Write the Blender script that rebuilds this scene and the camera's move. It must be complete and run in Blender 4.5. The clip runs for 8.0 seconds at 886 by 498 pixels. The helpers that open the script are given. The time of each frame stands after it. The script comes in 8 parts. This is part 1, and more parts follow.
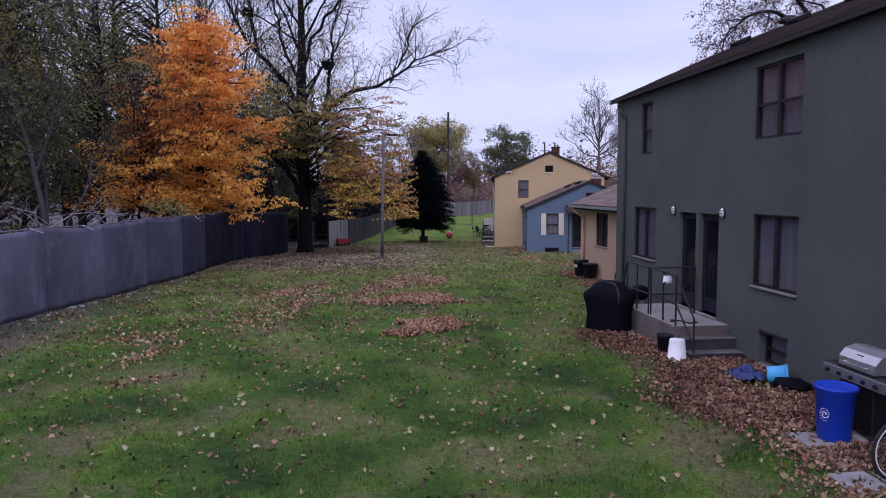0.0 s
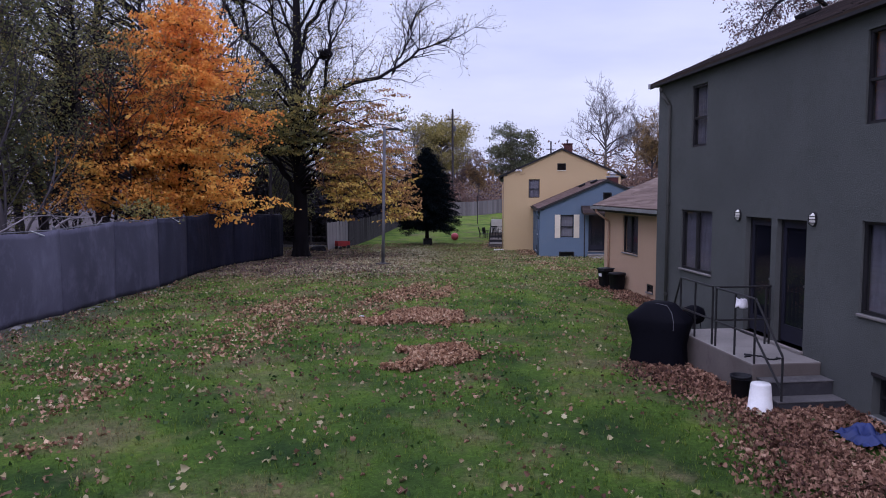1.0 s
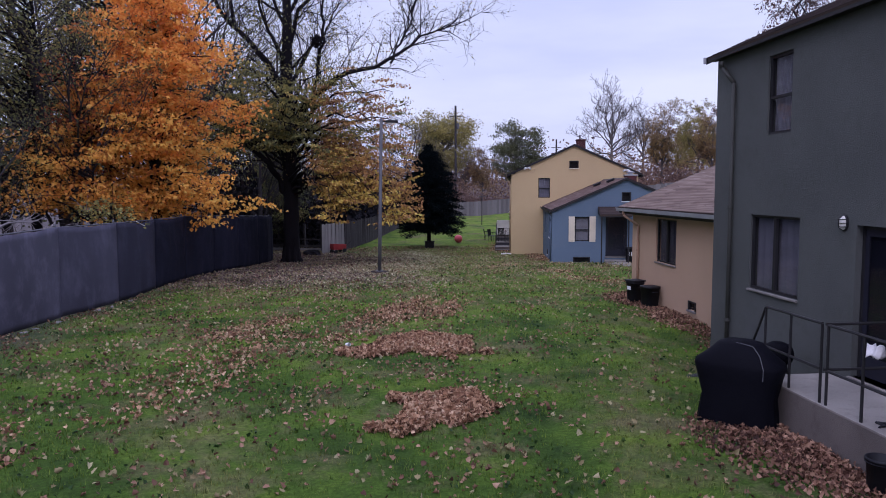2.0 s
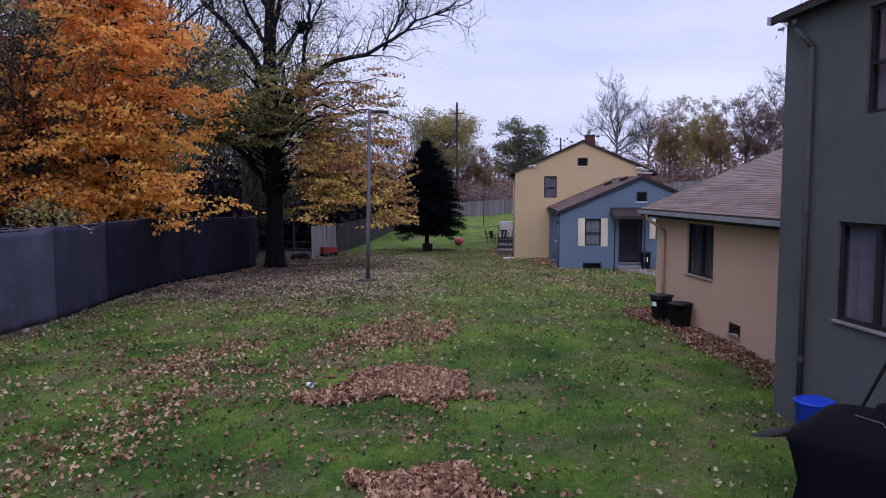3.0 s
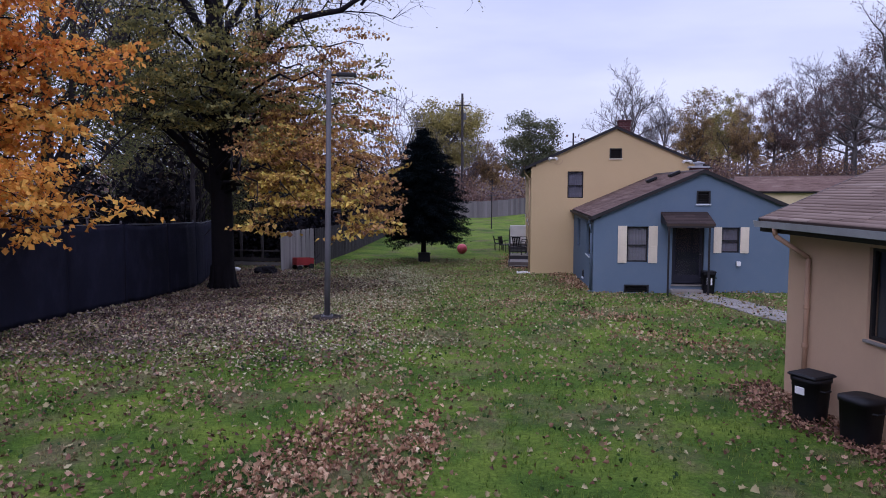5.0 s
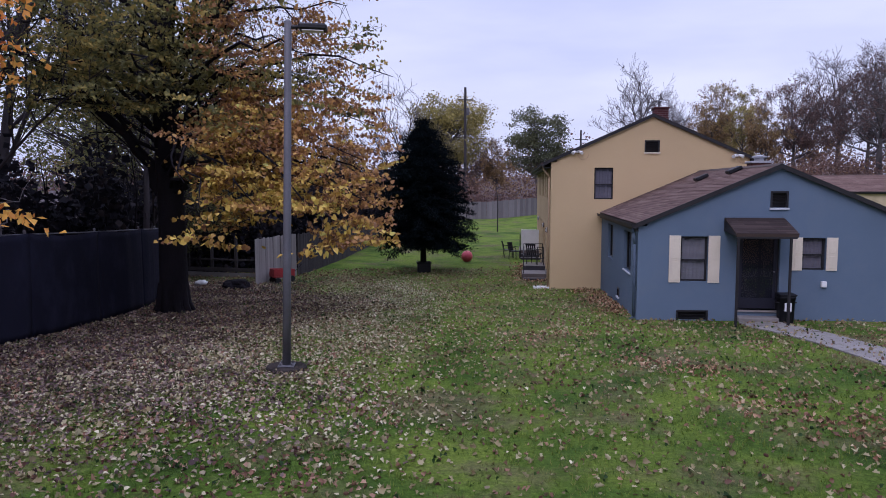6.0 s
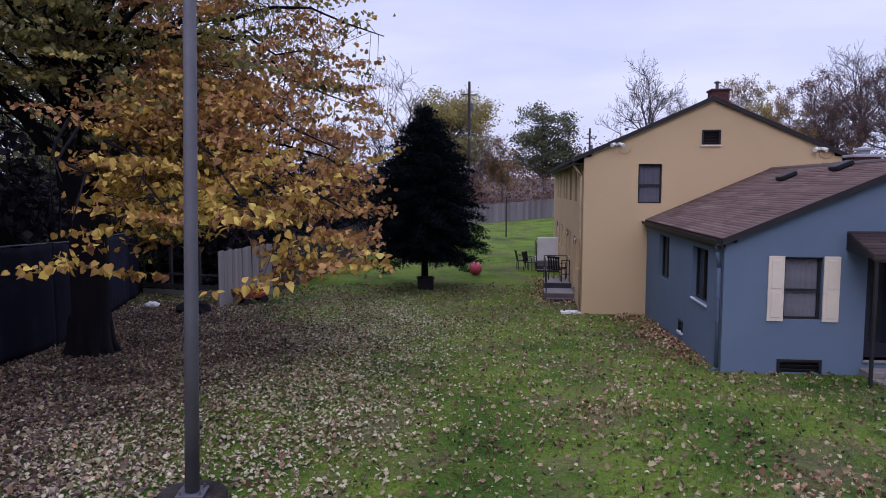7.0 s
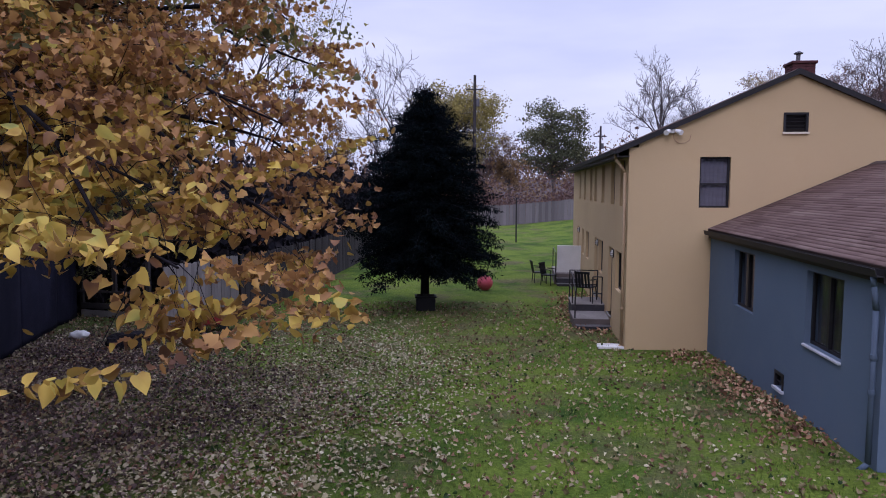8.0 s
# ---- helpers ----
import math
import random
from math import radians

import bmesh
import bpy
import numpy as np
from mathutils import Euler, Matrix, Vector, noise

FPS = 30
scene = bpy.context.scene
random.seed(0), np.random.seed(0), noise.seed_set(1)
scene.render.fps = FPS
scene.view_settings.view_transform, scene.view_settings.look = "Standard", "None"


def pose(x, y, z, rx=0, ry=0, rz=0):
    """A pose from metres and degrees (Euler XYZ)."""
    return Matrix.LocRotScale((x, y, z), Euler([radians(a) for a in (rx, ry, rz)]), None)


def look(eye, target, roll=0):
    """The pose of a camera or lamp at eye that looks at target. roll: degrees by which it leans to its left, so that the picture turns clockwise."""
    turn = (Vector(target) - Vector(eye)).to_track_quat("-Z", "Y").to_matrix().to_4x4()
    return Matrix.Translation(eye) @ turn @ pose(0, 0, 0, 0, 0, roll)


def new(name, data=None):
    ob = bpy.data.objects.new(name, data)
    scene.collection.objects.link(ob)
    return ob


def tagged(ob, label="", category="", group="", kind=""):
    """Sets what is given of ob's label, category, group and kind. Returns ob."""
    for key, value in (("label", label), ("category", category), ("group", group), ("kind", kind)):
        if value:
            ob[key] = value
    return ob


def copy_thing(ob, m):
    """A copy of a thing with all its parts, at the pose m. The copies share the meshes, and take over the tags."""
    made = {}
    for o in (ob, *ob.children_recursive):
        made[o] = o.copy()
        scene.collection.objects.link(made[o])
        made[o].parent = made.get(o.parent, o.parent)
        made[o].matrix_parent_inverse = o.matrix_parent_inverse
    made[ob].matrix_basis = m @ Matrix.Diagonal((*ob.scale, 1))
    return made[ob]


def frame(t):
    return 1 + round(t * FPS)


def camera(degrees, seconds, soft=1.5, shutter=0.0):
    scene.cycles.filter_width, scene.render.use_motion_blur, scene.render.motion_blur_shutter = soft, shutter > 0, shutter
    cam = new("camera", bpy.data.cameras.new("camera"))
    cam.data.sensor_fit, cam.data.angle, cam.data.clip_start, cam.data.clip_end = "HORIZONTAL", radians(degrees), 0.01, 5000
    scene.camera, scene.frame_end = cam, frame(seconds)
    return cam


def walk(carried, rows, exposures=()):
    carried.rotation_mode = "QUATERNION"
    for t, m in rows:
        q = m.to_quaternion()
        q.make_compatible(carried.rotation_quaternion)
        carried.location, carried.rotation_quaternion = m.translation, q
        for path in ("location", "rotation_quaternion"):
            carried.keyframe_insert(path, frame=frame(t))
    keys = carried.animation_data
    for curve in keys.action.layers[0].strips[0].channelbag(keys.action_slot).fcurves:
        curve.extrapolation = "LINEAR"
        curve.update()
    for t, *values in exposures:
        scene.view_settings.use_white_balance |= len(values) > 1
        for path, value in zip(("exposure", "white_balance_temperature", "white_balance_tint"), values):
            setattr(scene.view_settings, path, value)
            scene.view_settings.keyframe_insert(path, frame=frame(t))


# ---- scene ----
cam = camera(64.0, 8.0, soft=0.95)
# seconds, eye in metres, pitch, roll, yaw in degrees
ROWS = [
    (0.0, -1.069, -8.729, 3.148, -4.758, 0.264, -5.880),
    (0.5, -0.981, -7.294, 3.152, -4.781, 0.263, -5.744),
    (1.0, -0.924, -5.799, 3.156, -4.812, 0.259, -5.636),
    (1.5, -0.826, -4.176, 3.158, -4.839, 0.248, -5.540),
    (2.0, -0.652, -2.572, 3.154, -4.859, 0.233, -5.450),
    (2.5, -0.410, -1.054, 3.147, -4.878, 0.214, -5.350),
    (3.0, -0.126, 0.417, 3.135, -4.900, 0.193, -5.233),
    (3.5, 0.175, 1.955, 3.118, -4.930, 0.172, -5.103),
    (4.0, 0.456, 3.701, 3.105, -4.945, 0.148, -4.939),
    (4.5, 0.708, 5.709, 3.093, -4.959, 0.119, -4.784),
    (5.0, 0.926, 7.962, 3.083, -4.984, 0.085, -4.682),
    (5.5, 1.106, 10.402, 3.074, -5.009, 0.048, -4.626),
    (6.0, 1.251, 12.947, 3.067, -5.024, 0.008, -4.603),
    (6.5, 1.375, 15.545, 3.063, -5.016, -0.036, -4.588),
    (7.0, 1.498, 18.185, 3.064, -4.962, -0.089, -4.543),
    (7.5, 1.661, 20.742, 3.055, -4.935, -0.138, -4.475),
    (8.0, 1.855, 22.941, 3.037, -4.917, -0.181, -4.266),
]
walk(cam, [(t, pose(x, y, z, 90 + pitch, roll, yaw)) for t, x, y, z, pitch, roll, yaw in ROWS], [(0.0, -0.03, 5530, 33), (4.0, -0.03, 5490, 31), (8.0, -0.04, 5600, 32)])

# ---- world, sun, exposure ----
SUN_ELEVATION, SUN_AZIMUTH = radians(38), radians(205)
world = bpy.data.worlds.new("overcast_sky")
scene.world = world
world.use_nodes = True
wn, wl = world.node_tree.nodes, world.node_tree.links
wn.clear()
w_out = wn.new("ShaderNodeOutputWorld")
w_back = wn.new("ShaderNodeBackground")
w_sky = wn.new("ShaderNodeTexSky")
w_sky.sky_type = "NISHITA"
w_sky.sun_disc = False
w_sky.sun_elevation, w_sky.sun_rotation = SUN_ELEVATION, SUN_AZIMUTH
w_sky.dust_density = 3.0
w_scale = wn.new("ShaderNodeVectorMath")
w_scale.operation = "SCALE"
w_scale.inputs["Scale"].default_value = 0.11
w_coord = wn.new("ShaderNodeTexCoord")
w_map = wn.new("ShaderNodeMapping")
w_map.inputs["Scale"].default_value = (1.0, 1.0, 4.5)
w_noise = wn.new("ShaderNodeTexNoise")
w_noise.inputs["Scale"].default_value = 1.7
w_noise.inputs["Detail"].default_value = 5.0
w_ramp = wn.new("ShaderNodeValToRGB")
w_ramp.color_ramp.elements[0].position, w_ramp.color_ramp.elements[0].color = 0.32, (0.565, 0.62, 0.735, 1)
w_ramp.color_ramp.elements[1].position, w_ramp.color_ramp.elements[1].color = 0.68, (0.875, 0.91, 0.935, 1)
w_mix = wn.new("ShaderNodeMix")
w_mix.data_type = "RGBA"
w_mix.inputs["Factor"].default_value = 0.88
wl.new(w_sky.outputs["Color"], w_scale.inputs[0])
wl.new(w_coord.outputs["Generated"], w_map.inputs["Vector"])
wl.new(w_map.outputs["Vector"], w_noise.inputs["Vector"])
wl.new(w_noise.outputs["Fac"], w_ramp.inputs["Fac"])
wl.new(w_scale.outputs["Vector"], w_mix.inputs["A"])
wl.new(w_ramp.outputs["Color"], w_mix.inputs["B"])
# an overcast sky is brighter overhead than at the horizon
w_sep = wn.new("ShaderNodeSeparateXYZ")
w_rise = wn.new("ShaderNodeMapRange")
w_rise.interpolation_type = "SMOOTHSTEP"
w_rise.inputs["From Min"].default_value, w_rise.inputs["From Max"].default_value = 0.32, 0.95
w_rise.inputs["To Min"].default_value, w_rise.inputs["To Max"].default_value = 1.0, 2.35
w_lift = wn.new("ShaderNodeVectorMath")
w_lift.operation = "SCALE"
wl.new(w_coord.outputs["Generated"], w_sep.inputs["Vector"])
wl.new(w_sep.outputs["Z"], w_rise.inputs["Value"])
wl.new(w_mix.outputs["Result"], w_lift.inputs[0])
wl.new(w_rise.outputs["Result"], w_lift.inputs["Scale"])
wl.new(w_lift.outputs["Vector"], w_back.inputs["Color"])
w_back.inputs["Strength"].default_value = 1.0
wl.new(w_back.outputs["Background"], w_out.inputs["Surface"])

sun = new("sun", bpy.data.lights.new("sun", "SUN"))
sun.data.energy, sun.data.angle, sun.data.color = 0.7, radians(25), (1.0, 0.96, 0.92)
sun.matrix_world = look((math.sin(SUN_AZIMUTH) * 40, math.cos(SUN_AZIMUTH) * 40, 31), (0, 0, 0))

# ---- materials ----


def shader(name):
    m = bpy.data.materials.new(name)
    m.use_nodes = True
    return m, m.node_tree.nodes, m.node_tree.links, m.node_tree.nodes["Principled BSDF"]


def ramp_node(nodes, stops):
    r = nodes.new("ShaderNodeValToRGB")
    els = r.color_ramp.elements
    while len(els) < len(stops):
        els.new(0.5)
    for e, (p, c) in zip(els, stops):
        e.position, e.color = p, (*c, 1)
    return r


def surface(name, colour, rough=0.8, metal=0.0, spread=0.15, scale=4.0, grain=60.0, bump=0.15, dirt=None, dirt_amount=0.45, spec=0.3, stretch=(1, 1, 1), per_object=0.0):
    """A painted, mineral or metal surface: broad mottling, fine grain with relief, and stains."""
    m, nodes, links, bsdf = shader(name)
    coord = nodes.new("ShaderNodeNewGeometry")
    mapping = nodes.new("ShaderNodeMapping")
    mapping.inputs["Scale"].default_value = stretch
    links.new(coord.outputs["Position"], mapping.inputs["Vector"])
    broad = nodes.new("ShaderNodeTexNoise")
    broad.inputs["Scale"].default_value, broad.inputs["Detail"].default_value = scale * 0.25, 6
    fine = nodes.new("ShaderNodeTexNoise")
    fine.inputs["Scale"].default_value, fine.inputs["Detail"].default_value = grain, 4
    for n in (broad, fine):
        links.new(mapping.outputs["Vector"], n.inputs["Vector"])
    lo = tuple(c * (1 - spread) for c in colour)
    hi = tuple(min(1, c * (1 + spread)) for c in colour)
    r = ramp_node(nodes, [(0.3, lo), (0.7, hi)])
    links.new(broad.outputs["Fac"], r.inputs["Fac"])
    shade = nodes.new("ShaderNodeMix")
    shade.data_type, shade.blend_type = "RGBA", "MULTIPLY"
    shade.inputs["Factor"].default_value = 0.5
    g = ramp_node(nodes, [(0.25, (0.75, 0.75, 0.75)), (0.75, (1, 1, 1))])
    links.new(fine.outputs["Fac"], g.inputs["Fac"])
    links.new(r.outputs["Color"], shade.inputs["A"])
    links.new(g.outputs["Color"], shade.inputs["B"])
    last = shade.outputs["Result"]
    if dirt:
        spots = nodes.new("ShaderNodeTexNoise")
        spots.inputs["Scale"].default_value, spots.inputs["Detail"].default_value = scale, 8
        spots.inputs["Roughness"].default_value = 0.7
        links.new(mapping.outputs["Vector"], spots.inputs["Vector"])
        f = ramp_node(nodes, [(0.5, (0, 0, 0)), (0.72, (dirt_amount,) * 3)])
        links.new(spots.outputs["Fac"], f.inputs["Fac"])
        mix = nodes.new("ShaderNodeMix")
        mix.data_type = "RGBA"
        mix.inputs["B"].default_value = (*dirt, 1)
        links.new(f.outputs["Color"], mix.inputs["Factor"])
        links.new(last, mix.inputs["A"])
        last = mix.outputs["Result"]
    if per_object:
        info = nodes.new("ShaderNodeObjectInfo")
        hsv = nodes.new("ShaderNodeHueSaturation")
        span = nodes.new("ShaderNodeMapRange")
        span.inputs["To Min"].default_value, span.inputs["To Max"].default_value = 1 - per_object, 1 + per_object
        links.new(info.outputs["Random"], span.inputs["Value"])
        links.new(span.outputs["Result"], hsv.inputs["Value"])
        links.new(last, hsv.inputs["Color"])
        last = hsv.outputs["Color"]
    links.new(last, bsdf.inputs["Base Color"])
    bsdf.inputs["Roughness"].default_value = rough
    bsdf.inputs["Metallic"].default_value = metal
    bsdf.inputs["Specular IOR Level"].default_value = spec
    if bump:
        b = nodes.new("ShaderNodeBump")
        b.inputs["Strength"].default_value, b.inputs["Distance"].default_value = bump, 0.02
        links.new(fine.outputs["Fac"], b.inputs["Height"])
        links.new(b.outputs["Normal"], bsdf.inputs["Normal"])
    return m


def leaf_material(name, stops, translucent=0.35, rough=0.6, patch_size=0.7, patch_share=0.38, gloss=0.2):
    """Leaves: each blade takes its own colour, whole sprays lean one way; some light passes through."""
    m, nodes, links, bsdf = shader(name)
    geo = nodes.new("ShaderNodeNewGeometry")
    r = ramp_node(nodes, stops)
    patch = nodes.new("ShaderNodeTexNoise")
    patch.inputs["Scale"].default_value, patch.inputs["Detail"].default_value = patch_size, 3
    links.new(geo.outputs["Position"], patch.inputs["Vector"])
    mixv = nodes.new("ShaderNodeMath")
    mixv.operation = "MULTIPLY_ADD"
    mixv.inputs[1].default_value = 1 - patch_share
    half = nodes.new("ShaderNodeMapRange")
    half.inputs["From Min"].default_value, half.inputs["From Max"].default_value = 0.3, 0.7
    half.inputs["To Min"].default_value, half.inputs["To Max"].default_value = 0.0, patch_share
    links.new(patch.outputs["Fac"], half.inputs["Value"])
    links.new(geo.outputs["Random Per Island"], mixv.inputs[0])
    links.new(half.outputs["Result"], mixv.inputs[2])
    links.new(mixv.outputs["Value"], r.inputs["Fac"])
    links.new(r.outputs["Color"], bsdf.inputs["Base Color"])
    bsdf.inputs["Roughness"].default_value = rough
    bsdf.inputs["Specular IOR Level"].default_value = gloss
    tr = nodes.new("ShaderNodeBsdfTranslucent")
    links.new(r.outputs["Color"], tr.inputs["Color"])
    mix = nodes.new("ShaderNodeMixShader")
    mix.inputs["Fac"].default_value = translucent
    links.new(bsdf.outputs["BSDF"], mix.inputs[1])
    links.new(tr.outputs["BSDF"], mix.inputs[2])
    links.new(mix.outputs["Shader"], nodes["Material Output"].inputs["Surface"])
    return m


def glass_material():
    m, nodes, links, bsdf = shader("window_glass")
    nodes.remove(bsdf)
    gloss = nodes.new("ShaderNodeBsdfGlossy")
    gloss.inputs["Roughness"].default_value = 0.03
    clear = nodes.new("ShaderNodeBsdfTransparent")
    clear.inputs["Color"].default_value = (0.72, 0.74, 0.78, 1)
    fres = nodes.new("ShaderNodeFresnel")
    fres.inputs["IOR"].default_value = 1.5
    mix = nodes.new("ShaderNodeMixShader")
    links.new(fres.outputs["Fac"], mix.inputs["Fac"])
    links.new(clear.outputs["BSDF"], mix.inputs[1])
    links.new(gloss.outputs["BSDF"], mix.inputs[2])
    links.new(mix.outputs["Shader"], nodes["Material Output"].inputs["Surface"])
    return m


def open_light(nodes, links, fac):
    """Shifts the lawn lighter and yellower along y: brighter light of the open middle of the yards, painted in."""
    geo = nodes.new("ShaderNodeNewGeometry")
    sep = nodes.new("ShaderNodeSeparateXYZ")
    links.new(geo.outputs["Position"], sep.inputs["Vector"])
    along = nodes.new("ShaderNodeMapRange")
    along.inputs["From Min"].default_value, along.inputs["From Max"].default_value = 2.0, 30.0
    along.inputs["To Min"].default_value, along.inputs["To Max"].default_value = -0.05, 0.11
    links.new(sep.outputs["Y"], along.inputs["Value"])
    add = nodes.new("ShaderNodeMath")
    add.operation = "ADD"
    links.new(fac, add.inputs[0])
    links.new(along.outputs["Result"], add.inputs[1])
    return add.outputs["Value"]


def ground_material():
    """Lawn with worn, mossy and dry patches, leaf mould under the trees."""
    m, nodes, links, bsdf = shader("lawn_soil")
    geo = nodes.new("ShaderNodeNewGeometry")

    def noise_tex(scale, detail=6, rough=0.6):
        n = nodes.new("ShaderNodeTexNoise")
        n.inputs["Scale"].default_value, n.inputs["Detail"].default_value, n.inputs["Roughness"].default_value = scale, detail, rough
        links.new(geo.outputs["Position"], n.inputs["Vector"])
        return n

    def mix(a, b, f):
        n = nodes.new("ShaderNodeMix")
        n.data_type = "RGBA"
        links.new(a, n.inputs["A"])
        links.new(b, n.inputs["B"])
        links.new(f, n.inputs["Factor"])
        return n.outputs["Result"]

    green = ramp_node(nodes, [(0.33, GRASS_DARK), (0.5, GRASS_MID), (0.68, GRASS_LIGHT)])
    links.new(open_light(nodes, links, noise_tex(0.55).outputs["Fac"]), green.inputs["Fac"])
    dry = ramp_node(nodes, [(0.3, (0.10, 0.085, 0.048)), (0.7, (0.19, 0.155, 0.085))])
    links.new(noise_tex(5).outputs["Fac"], dry.inputs["Fac"])
    f = ramp_node(nodes, [(0.50, (0, 0, 0)), (0.63, (0.78, 0.78, 0.78))])
    links.new(noise_tex(0.5, 9, 0.68).outputs["Fac"], f.inputs["Fac"])
    lawn = mix(green.outputs["Color"], dry.outputs["Color"], f.outputs["Color"])
    tuft = ramp_node(nodes, [(0.3, (0.22, 0.25, 0.22)), (0.5, (0.8, 0.8, 0.8)), (0.7, (1.6, 1.55, 1.5))])
    links.new(noise_tex(17, 7, 0.8).outputs["Fac"], tuft.inputs["Fac"])
    mul = nodes.new("ShaderNodeMix")
    mul.data_type, mul.blend_type = "RGBA", "MULTIPLY"
    mul.inputs["Factor"].default_value = 0.85
    links.new(lawn, mul.inputs["A"])
    links.new(tuft.outputs["Color"], mul.inputs["B"])
    # leaf mould where the big tree and the woods drop their leaves
    mould = ramp_node(nodes, [(0.3, (0.022, 0.017, 0.016)), (0.7, (0.085, 0.058, 0.045))])
    links.new(noise_tex(9, 6, 0.8).outputs["Fac"], mould.inputs["Fac"])
    sep = nodes.new("ShaderNodeSeparateXYZ")
    links.new(geo.outputs["Position"], sep.inputs["Vector"])
    edge = nodes.new("ShaderNodeMath")
    edge.operation = "MULTIPLY_ADD"
    edge.inputs[1].default_value = 3.2
    links.new(noise_tex(0.35, 5).outputs["Fac"], edge.inputs[0])
    links.new(sep.outputs["X"], edge.inputs[2])
    reach = nodes.new("ShaderNodeMapRange")
    reach.inputs["From Min"].default_value, reach.inputs["From Max"].default_value = 0.2, -2.2
    links.new(edge.outputs["Value"], reach.inputs["Value"])
    start = nodes.new("ShaderNodeMapRange")
    start.inputs["From Min"].default_value, start.inputs["From Max"].default_value = 20.0, 27.0
    links.new(sep.outputs["Y"], start.inputs["Value"])
    stop = nodes.new("ShaderNodeMapRange")
    stop.inputs["From Min"].default_value, stop.inputs["From Max"].default_value = 46.0, 40.0
    links.new(sep.outputs["Y"], stop.inputs["Value"])
    both = nodes.new("ShaderNodeMath")
    both.operation = "MULTIPLY"
    links.new(reach.outputs["Result"], both.inputs[0])
    links.new(start.outputs["Result"], both.inputs[1])
    near = nodes.new("ShaderNodeMath")
    near.operation = "MULTIPLY"
    links.new(both.outputs["Value"], near.inputs[0])
    links.new(stop.outputs["Result"], near.inputs[1])
    woods = nodes.new("ShaderNodeMapRange")
    woods.inputs["From Min"].default_value, woods.inputs["From Max"].default_value = -7.2, -9.5
    links.new(sep.outputs["X"], woods.inputs["Value"])
    far = nodes.new("ShaderNodeMapRange")
    far.inputs["From Min"].default_value, far.inputs["From Max"].default_value = 84.0, 90.0
    links.new(sep.outputs["Y"], far.inputs["Value"])
    litter = ramp_node(nodes, [(0.3, (0.042, 0.036, 0.040)), (0.7, (0.135, 0.112, 0.11))])
    links.new(noise_tex(4, 8, 0.8).outputs["Fac"], litter.inputs["Fac"])
    under_tree = mix(mul.outputs["Result"], mould.outputs["Color"], near.outputs["Value"])
    outer = nodes.new("ShaderNodeMath")
    outer.operation = "MAXIMUM"
    links.new(woods.outputs["Result"], outer.inputs[0])
    links.new(far.outputs["Result"], outer.inputs[1])
    links.new(mix(under_tree, litter.outputs["Color"], outer.outputs["Value"]), bsdf.inputs["Base Color"])
    bsdf.inputs["Roughness"].default_value = 0.95
    bsdf.inputs["Specular IOR Level"].default_value = 0.1
    b = nodes.new("ShaderNodeBump")
    b.inputs["Strength"].default_value, b.inputs["Distance"].default_value = 0.6, 0.05
    links.new(noise_tex(30, 5, 0.8).outputs["Fac"], b.inputs["Height"])
    links.new(b.outputs["Normal"], bsdf.inputs["Normal"])
    return m


GRASS_DARK, GRASS_MID, GRASS_LIGHT = (0.023, 0.050, 0.011), (0.063, 0.117, 0.015), (0.138, 0.195, 0.026)
M_GROUND = ground_material()


def blade_material(stops, straw):
    """Grass: each blade its own green, straw-coloured where the lawn is dry."""
    m = leaf_material("grass_blades", stops, 0.3)
    nodes, links = m.node_tree.nodes, m.node_tree.links
    geo = nodes.new("ShaderNodeNewGeometry")
    n = nodes.new("ShaderNodeTexNoise")
    n.inputs["Scale"].default_value, n.inputs["Detail"].default_value, n.inputs["Roughness"].default_value = 0.5, 9, 0.68
    links.new(geo.outputs["Position"], n.inputs["Vector"])
    f = ramp_node(nodes, [(0.50, (0, 0, 0)), (0.63, (0.78, 0.78, 0.78))])
    links.new(n.outputs["Fac"], f.inputs["Fac"])
    mix = nodes.new("ShaderNodeMix")
    mix.data_type = "RGBA"
    mix.inputs["B"].default_value = (*straw, 1)
    links.new(f.outputs["Color"], mix.inputs["Factor"])
    bsdf = nodes["Principled BSDF"]
    for node in list(nodes):
        if node.type == "VALTORGB" and node.outputs["Color"].links and node.outputs["Color"].links[0].to_node == bsdf:
            links.new(open_light(nodes, links, node.inputs["Fac"].links[0].from_socket), node.inputs["Fac"])
    links.new(bsdf.inputs["Base Color"].links[0].from_socket, mix.inputs["A"])
    links.new(mix.outputs["Result"], bsdf.inputs["Base Color"])
    for node in nodes:
        if node.type == "BSDF_TRANSLUCENT":
            links.new(mix.outputs["Result"], node.inputs["Color"])
    return m


M_BLADE = blade_material([(0.0, (0.022, 0.050, 0.011)), (0.42, (0.070, 0.125, 0.015)), (0.76, (0.160, 0.215, 0.027)), (1.0, (0.29, 0.26, 0.09))], (0.23, 0.18, 0.09))
M_WEED = leaf_material("lawn_weed_leaf", [(0.0, (0.012, 0.030, 0.010)), (0.6, (0.030, 0.065, 0.016)), (1.0, (0.070, 0.115, 0.025))], 0.25)
M_DROPPED = leaf_material("fallen_leaf", [(0.0, (0.030, 0.021, 0.023)), (0.35, (0.11, 0.075, 0.070)), (0.65, (0.20, 0.145, 0.125)), (0.88, (0.35, 0.27, 0.21)), (1.0, (0.50, 0.42, 0.30))], 0.1, 0.8, gloss=0.06)
M_PALE_LEAF = leaf_material("pale_fallen_leaf", [(0.0, (0.10, 0.075, 0.045)), (0.5, (0.27, 0.22, 0.115)), (1.0, (0.46, 0.42, 0.26))], 0.1, 0.8, gloss=0.06)
